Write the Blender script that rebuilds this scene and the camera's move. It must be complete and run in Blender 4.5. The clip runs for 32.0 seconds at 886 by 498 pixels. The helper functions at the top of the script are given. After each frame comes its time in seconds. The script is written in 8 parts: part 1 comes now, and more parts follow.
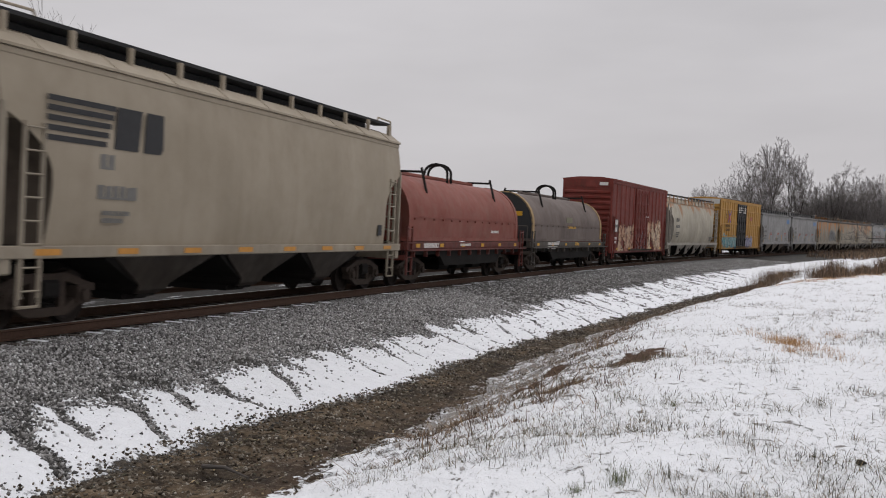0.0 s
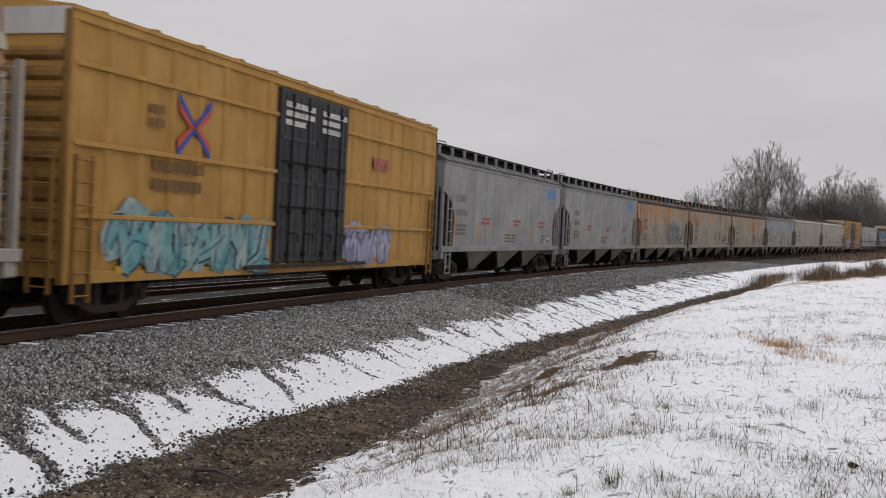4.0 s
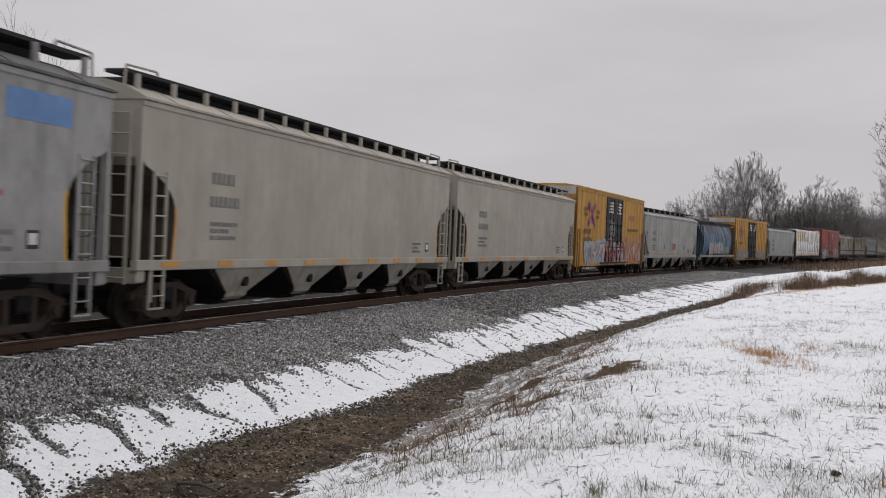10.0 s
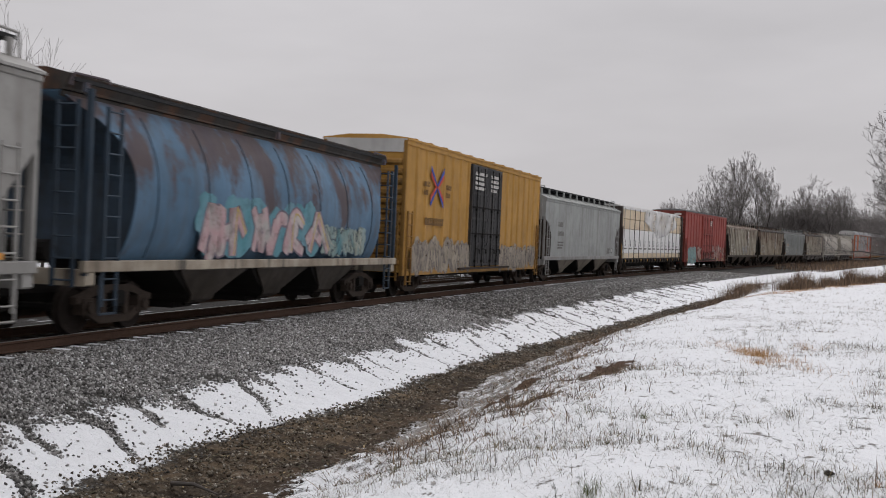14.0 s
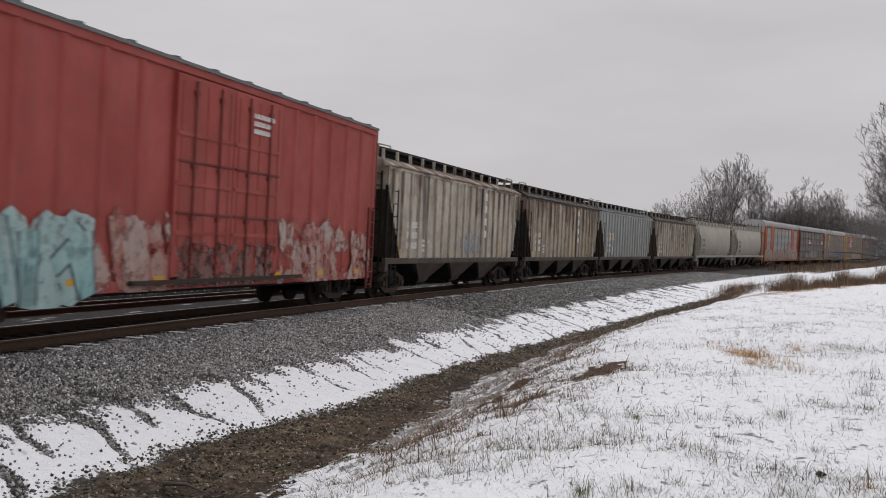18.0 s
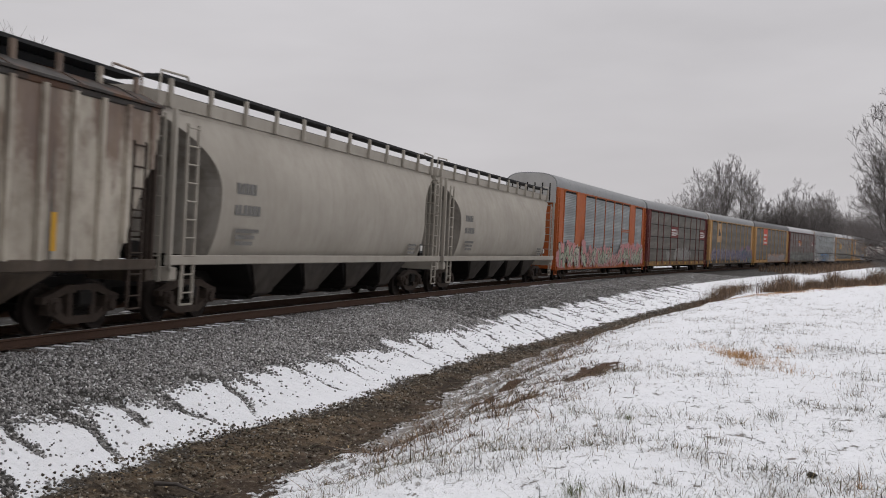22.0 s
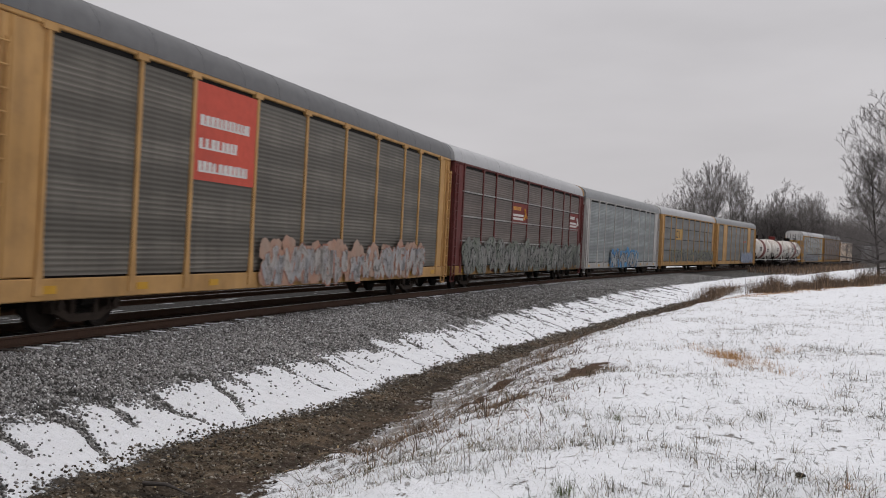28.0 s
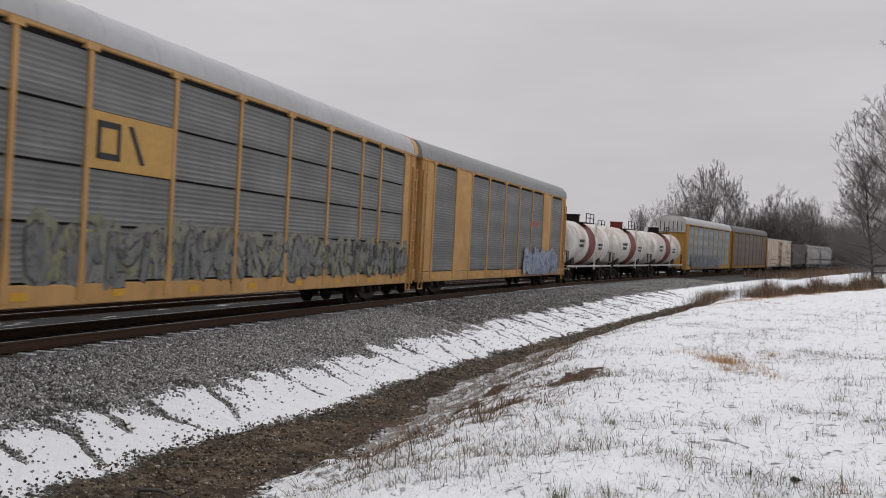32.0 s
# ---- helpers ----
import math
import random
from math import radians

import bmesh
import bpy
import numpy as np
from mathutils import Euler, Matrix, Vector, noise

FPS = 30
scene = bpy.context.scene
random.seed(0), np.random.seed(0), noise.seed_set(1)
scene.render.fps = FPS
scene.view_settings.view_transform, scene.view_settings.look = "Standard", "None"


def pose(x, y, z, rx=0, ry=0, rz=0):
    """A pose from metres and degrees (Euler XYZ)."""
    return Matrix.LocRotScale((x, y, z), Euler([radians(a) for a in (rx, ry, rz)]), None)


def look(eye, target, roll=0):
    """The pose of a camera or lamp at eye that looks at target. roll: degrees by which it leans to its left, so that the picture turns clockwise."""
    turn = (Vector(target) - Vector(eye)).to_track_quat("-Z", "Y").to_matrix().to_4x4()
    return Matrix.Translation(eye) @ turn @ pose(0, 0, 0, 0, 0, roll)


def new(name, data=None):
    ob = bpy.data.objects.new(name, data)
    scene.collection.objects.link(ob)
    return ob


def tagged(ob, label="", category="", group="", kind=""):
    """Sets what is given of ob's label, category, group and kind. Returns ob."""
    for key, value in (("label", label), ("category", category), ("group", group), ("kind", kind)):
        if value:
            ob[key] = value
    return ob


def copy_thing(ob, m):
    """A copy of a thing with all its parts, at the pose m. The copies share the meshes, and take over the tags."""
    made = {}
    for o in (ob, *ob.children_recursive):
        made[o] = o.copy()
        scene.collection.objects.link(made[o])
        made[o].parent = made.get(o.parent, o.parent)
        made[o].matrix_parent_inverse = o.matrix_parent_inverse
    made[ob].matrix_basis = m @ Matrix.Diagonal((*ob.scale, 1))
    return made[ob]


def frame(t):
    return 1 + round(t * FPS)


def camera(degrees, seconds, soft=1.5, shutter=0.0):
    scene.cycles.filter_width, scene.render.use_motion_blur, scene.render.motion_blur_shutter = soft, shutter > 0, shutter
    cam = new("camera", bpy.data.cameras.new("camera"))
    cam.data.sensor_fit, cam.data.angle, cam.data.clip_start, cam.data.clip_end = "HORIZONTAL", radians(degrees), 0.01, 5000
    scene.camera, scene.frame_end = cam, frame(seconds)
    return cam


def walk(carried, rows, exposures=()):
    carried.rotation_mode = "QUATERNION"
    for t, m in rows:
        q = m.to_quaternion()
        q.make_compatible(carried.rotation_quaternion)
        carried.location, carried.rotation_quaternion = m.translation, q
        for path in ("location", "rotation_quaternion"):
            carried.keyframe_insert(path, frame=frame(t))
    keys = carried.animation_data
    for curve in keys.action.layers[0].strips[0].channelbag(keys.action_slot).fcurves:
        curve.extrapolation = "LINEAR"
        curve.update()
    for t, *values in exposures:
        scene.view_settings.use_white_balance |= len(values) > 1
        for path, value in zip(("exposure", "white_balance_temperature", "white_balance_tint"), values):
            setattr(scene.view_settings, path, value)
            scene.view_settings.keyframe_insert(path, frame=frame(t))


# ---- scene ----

# ================= camera =================
cam = camera(44.7, 32.0, soft=1.0, shutter=0.18)
# seconds, tilt, lean, turn in degrees
CAM_ROWS = [
    (0.0, 89.869, -0.171, 1.190), (0.5, 89.907, -0.116, 1.118), (1.0, 89.945, -0.105, 1.041), (1.5, 89.979, -0.115, 0.985), (2.0, 89.998, -0.121, 0.947),
    (2.5, 90.009, -0.112, 0.912), (3.0, 90.014, -0.104, 0.880), (3.5, 89.998, -0.153, 0.851), (5.5, 90.118, -0.138, 0.665), (6.0, 90.114, -0.088, 0.612),
    (6.5, 90.137, -0.108, 0.509), (7.0, 90.344, -0.074, 0.332), (7.5, 90.554, 0.113, 0.173), (8.0, 90.600, 0.118, 0.093), (8.5, 90.603, 0.135, 0.043),
    (9.0, 90.583, 0.121, 0.001), (9.5, 90.594, 0.107, -0.040), (10.0, 90.598, 0.097, -0.082), (10.5, 90.591, 0.101, -0.125), (11.0, 90.606, 0.106, -0.163),
    (11.5, 90.623, 0.101, -0.196), (12.0, 90.613, 0.087, -0.235), (12.5, 90.601, 0.070, -0.284), (13.0, 90.601, 0.066, -0.327), (13.5, 90.602, 0.076, -0.355),
    (14.0, 90.610, 0.071, -0.390), (14.5, 90.628, 0.032, -0.441), (16.5, 90.631, -0.005, -0.623), (17.0, 90.628, -0.013, -0.673), (17.5, 90.627, -0.039, -0.717),
    (18.0, 90.630, -0.065, -0.757), (18.5, 90.624, -0.096, -0.809), (19.0, 90.622, -0.126, -0.877), (19.5, 90.636, -0.129, -0.943), (20.0, 90.645, -0.122, -0.996),
    (20.5, 90.642, -0.149, -1.040), (21.0, 90.641, -0.185, -1.082), (21.5, 90.650, -0.206, -1.116), (22.0, 90.648, -0.224, -1.158), (22.5, 90.632, -0.221, -1.215),
    (23.0, 90.623, -0.212, -1.271), (23.5, 90.624, -0.237, -1.311), (24.0, 90.632, -0.263, -1.338), (24.5, 90.647, -0.264, -1.372), (25.0, 90.657, -0.274, -1.413),
    (25.5, 90.661, -0.309, -1.457), (27.5, 90.679, -0.385, -1.649), (28.0, 90.655, -0.347, -1.688), (28.5, 90.632, -0.362, -1.737), (29.0, 90.617, -0.355, -1.783),
    (29.5, 90.605, -0.363, -1.830), (30.0, 90.589, -0.409, -1.871), (30.5, 90.578, -0.418, -1.906), (31.0, 90.575, -0.416, -1.950), (31.5, 90.626, -0.431, -1.973),
    (32.0, 90.930, -0.240, -1.960),
]
EYE = (0.0, 0.0, 1.403)
walk(cam, [(t, pose(*EYE, a, b, c)) for t, a, b, c in CAM_ROWS],
     exposures=[(0.0, 0.03, 6500, 12), (32.0, 0.03, 6500, 12)])

# ================= light: an overcast winter sky =================
world = bpy.data.worlds.new("overcast_sky")
scene.world = world
world.use_nodes = True
_n, _l = world.node_tree.nodes, world.node_tree.links
_n.clear()
_out = _n.new("ShaderNodeOutputWorld")
_bg = _n.new("ShaderNodeBackground")
_sky = _n.new("ShaderNodeTexSky")
_sky.sky_type = "NISHITA"
_sky.sun_disc = False
_sky.sun_elevation = radians(58)
_sky.sun_rotation = radians(-40)
_sky.air_density, _sky.dust_density, _sky.ozone_density = 1.0, 6.0, 1.0
# a thick cloud deck: almost even grey, a little brighter overhead, with soft cloud banks
_tc = _n.new("ShaderNodeTexCoord")
_sep = _n.new("ShaderNodeSeparateXYZ")
_l.new(_tc.outputs["Generated"], _sep.inputs[0])
_ramp = _n.new("ShaderNodeValToRGB")
_ramp.color_ramp.elements[0].position, _ramp.color_ramp.elements[0].color = 0.0, (0.525, 0.515, 0.524, 1)
_ramp.color_ramp.elements[1].position, _ramp.color_ramp.elements[1].color = 0.8, (1.04, 1.04, 1.07, 1)
_mid = _ramp.color_ramp.elements.new(0.22)
_mid.color = (0.570, 0.562, 0.573, 1)
_l.new(_sep.outputs["Z"], _ramp.inputs[0])
_map = _n.new("ShaderNodeMapping")
_map.inputs["Scale"].default_value = (1.6, 1.6, 6.0)
_l.new(_tc.outputs["Generated"], _map.inputs[0])
_nz = _n.new("ShaderNodeTexNoise")
_nz.inputs["Scale"].default_value, _nz.inputs["Detail"].default_value = 2.2, 4.0
_l.new(_map.outputs[0], _nz.inputs["Vector"])
_cl = _n.new("ShaderNodeMapRange")
_cl.inputs["From Min"].default_value, _cl.inputs["From Max"].default_value = 0.3, 0.7
_cl.inputs["To Min"].default_value, _cl.inputs["To Max"].default_value = 0.93, 1.07
_l.new(_nz.outputs["Fac"], _cl.inputs["Value"])
_mul = _n.new("ShaderNodeMixRGB")
_mul.blend_type, _mul.inputs[0].default_value = "MULTIPLY", 1.0
_l.new(_ramp.outputs[0], _mul.inputs[1])
_l.new(_cl.outputs[0], _mul.inputs[2])
_skyb = _n.new("ShaderNodeMixRGB")
_skyb.blend_type, _skyb.inputs[0].default_value = "MIX", 0.97
_skm = _n.new("ShaderNodeVectorMath")
_skm.operation = "SCALE"
_skm.inputs["Scale"].default_value = 0.1
_l.new(_sky.outputs[0], _skm.inputs[0])
_l.new(_skm.outputs[0], _skyb.inputs[1])
_l.new(_mul.outputs[0], _skyb.inputs[2])
_l.new(_skyb.outputs[0], _bg.inputs["Color"])
_bg.inputs["Strength"].default_value = 1.0
_l.new(_bg.outputs[0], _out.inputs["Surface"])

sun = new("sun", bpy.data.lights.new("sun", "SUN"))
sun.data.energy, sun.data.angle, sun.data.color = 0.5, radians(30), (1.0, 0.97, 0.93)
sun.matrix_world = look((-3.0, 4.0, 30.0), (0, 0, 0))

# ================= the line of the track =================
LEAN = 0.04866      # superelevation of the curve
GRADE = 0.0051      # the line climbs gently
_S = np.arange(-420.0, 1201.0, 1.0)


def _curvature(s):
    k = 2.258e-3 - 5.98e-6 * s - 2.62e-8 * s * s
    k = np.where(s > 205, np.where((s > 290) & (s < 800), 2.5e-3, 0.0), k)
    return np.where(s < -40, 2.0e-3 * np.clip((s + 140) / 100, 0, 1), k)


_K = _curvature(_S)
_I0 = int(np.argmin(abs(_S)))
_PSI = np.concatenate([[0], np.cumsum((_K[1:] + _K[:-1]) / 2)])
_PSI += 0.23166 - _PSI[_I0]
# the curve tightens a little, then eases, before it leaves the view
_PSI += 0.011 * np.exp(-((_S - 108) / 22) ** 2) - 0.008 * np.exp(-((_S - 192) / 22) ** 2)
_X = np.concatenate([[0], np.cumsum((np.sin(_PSI[1:]) + np.sin(_PSI[:-1])) / 2)])
_Y = np.concatenate([[0], np.cumsum((np.cos(_PSI[1:]) + np.cos(_PSI[:-1])) / 2)])
_X += -11.911 * np.cos(_PSI[_I0]) - _X[_I0]
_Y += 11.911 * np.sin(_PSI[_I0]) - _Y[_I0]


def line_at(s):
    """x, y, heading (from +y towards +x) of the centre line at s metres along it."""
    return np.interp(s, _S, _X), np.interp(s, _S, _Y), np.interp(s, _S, _PSI)


def grade_z(s):
    return GRADE * np.clip(s, -20, 320)


def plan_xy(s, u):
    """Plan position of a point u metres to the inner side (towards the meadow) of the centre line."""
    x, y, ps = line_at(s)
    a = np.clip(u, -70, 70)
    b = u - a
    q = 0.36
    return x + a * np.cos(ps) + b * math.cos(q), y - a * np.sin(ps) - b * math.sin(q)


def car_pose(s):
    x, y, ps = line_at(s)
    return (Matrix.Translation((float(x), float(y), float(grade_z(s)) + 0.75 * math.sin(LEAN)))
            @ Matrix.Rotation(math.pi / 2 - float(ps), 4, "Z") @ Matrix.Rotation(-GRADE, 4, "Y")
            @ Matrix.Rotation(LEAN, 4, "X"))


def travelled(t):
    d = t - 16.0
    return 21.7 * d + 0.0153 * d * d

# ================= mesh helpers =================
class Geo:
    """Collects faces; box, prism, tube and bar add closed solids."""

    def __init__(self):
        self.v, self.f = [], []

    def add(self, verts, faces):
        o = len(self.v)
        self.v.extend(verts)
        self.f.extend([tuple(i + o for i in f) for f in faces])
        return self

    def box(self, x0, x1, y0, y1, z0, z1):
        return self.add([(x0, y0, z0), (x1, y0, z0), (x1, y1, z0), (x0, y1, z0), (x0, y0, z1), (x1, y0, z1), (x1, y1, z1), (x0, y1, z1)],
                        [(0, 3, 2, 1), (4, 5, 6, 7), (0, 1, 5, 4), (1, 2, 6, 5), (2, 3, 7, 6), (3, 0, 4, 7)])

    def cbox(self, x0, x1, y0, y1, z0, z1, c=0.01):
        """A box with chamfered edges along x."""
        c = min(c, (y1 - y0) * .45, (z1 - z0) * .45)
        return self.prism([(y0 + c, z0), (y1 - c, z0), (y1, z0 + c), (y1, z1 - c), (y1 - c, z1), (y0 + c, z1), (y0, z1 - c), (y0, z0 + c)], x0, x1)

    def prism(self, prof, x0, x1, caps=True):
        """Extrudes a (y, z) profile, counter-clockwise seen from +x, along x."""
        n = len(prof)
        v = [(x0, y, z) for y, z in prof] + [(x1, y, z) for y, z in prof]
        f = [(i, (i + 1) % n, n + (i + 1) % n, n + i) for i in range(n)]
        if caps:
            f += [tuple(range(n - 1, -1, -1)), tuple(range(n, 2 * n))]
        return self.add(v, f)

    def yprism(self, prof, y0, y1):
        """Extrudes an (x, z) profile along y."""
        n = len(prof)
        v = [(x, y0, z) for x, z in prof] + [(x, y1, z) for x, z in prof]
        f = [(i, (i + 1) % n, n + (i + 1) % n, n + i) for i in range(n)]
        f += [tuple(range(n - 1, -1, -1)), tuple(range(n, 2 * n))]
        return self.add(v, f)

    def loft(self, rings, closed=True):
        """Rings of equal length, joined one to the next, with end caps."""
        n = len(rings[0])
        v = [p for r in rings for p in r]
        f = []
        for k in range(len(rings) - 1):
            f += [(k * n + i, k * n + (i + 1) % n, (k + 1) * n + (i + 1) % n, (k + 1) * n + i) for i in range(n)]
        if closed:
            f += [tuple(range(n - 1, -1, -1)), tuple(range((len(rings) - 1) * n, len(rings) * n))]
        return self.add(v, f)

    def tube(self, a, b, r, n=8, r2=None):
        """A round bar from a to b."""
        a, b = Vector(a), Vector(b)
        d = (b - a).normalized()
        p = d.orthogonal().normalized()
        q = d.cross(p)
        rings = []
        for c, rr in ((a, r), (b, r if r2 is None else r2)):
            rings.append([tuple(c + (p * math.cos(6.2832 * i / n) + q * math.sin(6.2832 * i / n)) * rr) for i in range(n)])
        return self.loft(rings)

    def path(self, pts, r, n=6):
        for a, b in zip(pts[:-1], pts[1:]):
            self.tube(a, b, r, n)
        return self

    def sweep(self, pts, r, n=4):
        """One unbroken bar along a run of points."""
        rings, up = [], Vector((0.3, 0.2, 1)).normalized()
        for i, p in enumerate(pts):
            d = (Vector(pts[min(i + 1, len(pts) - 1)]) - Vector(pts[max(i - 1, 0)])).normalized()
            a = d.cross(up).normalized()
            b = d.cross(a)
            rings.append([tuple(Vector(p) + (a * math.cos(6.2832 * k / n) + b * math.sin(6.2832 * k / n)) * r) for k in range(n)])
        return self.loft(rings)

    def disc(self, c, r, w, n=20):
        """A wheel-like disc with its axis along y, centred at c."""
        x, y, z = c
        prof = [(r * .0 + .02, w * .5), (r * .25, w * .5), (r * .32, w * .22), (r * .78, w * .22), (r * .86, w * .5), (r, w * .5), (r, -w * .35), (r * 1.06, -w * .4), (r * 1.06, -w * .5), (.02, -w * .5)]
        rings = []
        for rr, yy in prof:
            rings.append([(x + rr * math.cos(6.2832 * i / n), y - yy, z + rr * math.sin(6.2832 * i / n)) for i in range(n)])
        return self.loft(rings)

    def mesh(self, name, smooth=False):
        me = bpy.data.meshes.new(name)
        me.from_pydata(self.v, [], self.f)
        bm = bmesh.new()
        bm.from_mesh(me)
        bmesh.ops.recalc_face_normals(bm, faces=bm.faces)
        bm.to_mesh(me)
        bm.free()
        if smooth:
            me.polygons.foreach_set("use_smooth", [True] * len(me.polygons))
            me.set_sharp_from_angle(angle=radians(38))
        return me


def part(name, geo, material, parent=None, label="", smooth=False):
    """Links a Geo, or a mesh, as one mesh object under a thing or a part."""
    me = geo.mesh(name, smooth) if isinstance(geo, Geo) else geo
    if material is not None and not me.materials:
        me.materials.append(material)
    ob = new(name, me)
    if parent is not None:
        ob.parent = parent
    if label:
        ob["label"] = label
    return ob


def thing(name, label, category, group="", kind=""):
    return tagged(new(name), label, category, group, kind)


def soup(name, verts, faces, material, smooth=False):
    """One mesh from arrays of vertices and of equal-sized faces."""
    me = bpy.data.meshes.new(name)
    nv, nf, k = len(verts), len(faces), faces.shape[1]
    me.vertices.add(nv)
    me.vertices.foreach_set("co", np.asarray(verts, np.float32).ravel())
    me.loops.add(nf * k)
    me.loops.foreach_set("vertex_index", faces.ravel().astype(np.int32))
    me.polygons.add(nf)
    me.polygons.foreach_set("loop_start", np.arange(0, nf * k, k, dtype=np.int32))
    me.update(calc_edges=True)
    if smooth:
        me.polygons.foreach_set("use_smooth", [True] * nf)
    me.materials.append(material)
    return me


# ================= materials =================
class Nodes:
    def __init__(self, name):
        self.m = bpy.data.materials.new(name)
        self.m.use_nodes = True
        self.t = self.m.node_tree
        self.t.nodes.clear()
        self.out = self.n("ShaderNodeOutputMaterial")
        self.b = self.n("ShaderNodeBsdfPrincipled")
        self.t.links.new(self.b.outputs[0], self.out.inputs[0])

    def n(self, kind, **kw):
        nd = self.t.nodes.new(kind)
        for k, v in kw.items():
            if k in nd.inputs:
                nd.inputs[k].default_value = v
        return nd

    def l(self, a, b):
        self.t.links.new(a, b)

    def coord(self, which="Object", scale=(1, 1, 1), rnd=False):
        tc = self.n("ShaderNodeTexCoord")
        mp = self.n("ShaderNodeMapping")
        mp.inputs["Scale"].default_value = scale
        self.l(tc.outputs[which], mp.inputs["Vector"])
        if rnd:
            oi = self.n("ShaderNodeObjectInfo")
            sc = self.n("ShaderNodeMath")
            sc.operation, sc.inputs[1].default_value = "MULTIPLY", 57.0
            self.l(oi.outputs["Random"], sc.inputs[0])
            self.l(sc.outputs[0], mp.inputs["Location"])
        return mp.outputs[0]

    def noise(self, vec, scale, detail=4.0, rough=0.55):
        nd = self.n("ShaderNodeTexNoise", Scale=scale, Detail=detail, Roughness=rough)
        self.l(vec, nd.inputs["Vector"])
        return nd.outputs["Fac"]

    def ramp(self, fac, *stops):
        nd = self.n("ShaderNodeValToRGB")
        e = nd.color_ramp.elements
        while len(e) < len(stops):
            e.new(0.5)
        for el, (p, c) in zip(e, stops):
            el.position = p
            el.color = (c, c, c, 1) if isinstance(c, (int, float)) else (*c, 1)
        self.l(fac, nd.inputs[0])
        return nd.outputs[0]

    def mix(self, fac, a, b, mode="MIX"):
        nd = self.n("ShaderNodeMixRGB")
        nd.blend_type = mode
        for sock, val in ((nd.inputs[0], fac), (nd.inputs[1], a), (nd.inputs[2], b)):
            if isinstance(val, (int, float)):
                sock.default_value = val if sock == nd.inputs[0] else (val, val, val, 1)
            elif isinstance(val, tuple):
                sock.default_value = (*val, 1)
            else:
                self.l(val, sock)
        return nd.outputs[0]

    def math(self, op, a, b=0.0):
        nd = self.n("ShaderNodeMath")
        nd.operation = op
        for sock, val in ((nd.inputs[0], a), (nd.inputs[1], b)):
            if isinstance(val, (int, float)):
                sock.default_value = val
            else:
                self.l(val, sock)
        return nd.outputs[0]

    def bump(self, height, dist, strength=1.0):
        nd = self.n("ShaderNodeBump", Strength=strength, Distance=dist)
        self.l(height, nd.inputs["Height"])
        self.l(nd.outputs[0], self.b.inputs["Normal"])

    def done(self, color, rough=0.6, metal=0.0, gloss=0.2):
        self.b.inputs["Specular IOR Level"].default_value = gloss
        for sock, val in ((self.b.inputs["Base Color"], color), (self.b.inputs["Roughness"], rough), (self.b.inputs["Metallic"], metal)):
            if isinstance(val, tuple):
                sock.default_value = (*val, 1)
            elif isinstance(val, (int, float)):
                sock.default_value = val
            else:
                self.l(val, sock)
        return self.m


def paint(name, base, dirt=(0.10, 0.085, 0.07), dirt_amt=0.35, rust=None, rust_amt=0.0, streak=0.5, rough=0.55, fade=0.15, bias=0.0, top=False):
    """Weathered car paint: fading, runs of dirt down the sides, grime, and patches of rust."""
    k = Nodes(name)
    v = k.coord("Object", (1, 1, 1), True)
    vs = k.coord("Object", (2.6, 2.6, 0.16), True)
    fine = k.noise(v, 38, 3)
    big = k.noise(v, 0.55, 4)
    runs = k.noise(vs, 1.0, 5, 0.6)
    light = tuple(min(1, c * (1 + fade) + 0.02) for c in base)
    dark = tuple(c * (1 - fade) for c in base)
    col = k.mix(k.ramp(big, (0.35, 0.0), (0.65, 1.0)), dark, light)
    col = k.mix(k.math("MULTIPLY", k.ramp(runs, (0.48, 0.0), (0.72, 1.0)), dirt_amt * streak * 1.6), col, dirt)
    col = k.mix(k.math("MULTIPLY", k.ramp(k.noise(v, 2.3, 6, 0.65), (0.45, 0.0), (0.8, 1.0)), dirt_amt), col, dirt)
    if rust:
        # rust creeps down from the eaves between the runs, and the soot runs over it
        sep = k.n("ShaderNodeSeparateXYZ")
        k.l(k.coord("Object"), sep.inputs[0])
        vr = k.coord("Object", (1.1, 1.1, 0.35), True)
        r1 = k.noise(vr, 1.0, 3, 0.5)
        stops = ((0.60, -0.1), (0.74, 0.1), (0.86, 0.24)) if top else ((0.36, 0.0), (0.66, 0.16), (0.86, 0.22))
        high = k.math("SUBTRACT", k.ramp(k.math("MULTIPLY", sep.outputs[2], 0.2), *[(q, c + 0.1) for q, c in stops]), 0.1)
        m = k.ramp(k.math("ADD", k.math("ADD", k.math("ADD", r1, bias), high), k.math("MULTIPLY", k.math("SUBTRACT", k.noise(v, 7, 4, 0.6), 0.5), 0.16)), (0.62, 0.0), (0.72, 1.0))
        rc = k.mix(k.noise(v, 1.6, 4), rust, tuple(c * q for c, q in zip(rust, (0.62, 0.75, 1.4))))
        col = k.mix(k.math("MULTIPLY", m, rust_amt), col, rc)
        soot = k.noise(k.coord("Object", (1.9, 1.9, 0.12), True), 1.0, 5, 0.65)
        col = k.mix(k.math("MULTIPLY", k.ramp(soot, (0.56, 0.0), (0.66, 1.0)), 0.85 if dirt_amt >= 0.5 else 0.15), col, (0.05, 0.045, 0.04))
    col = k.mix(0.14, col, k.mix(fine, 0.75, 1.2), "MULTIPLY")
    k.bump(k.math("ADD", k.math("MULTIPLY", fine, 0.25), k.noise(v, 5, 3)), 0.004, 0.5)
    return k.done(col, k.mix(k.noise(v, 3, 3), rough - 0.12, rough + 0.2))


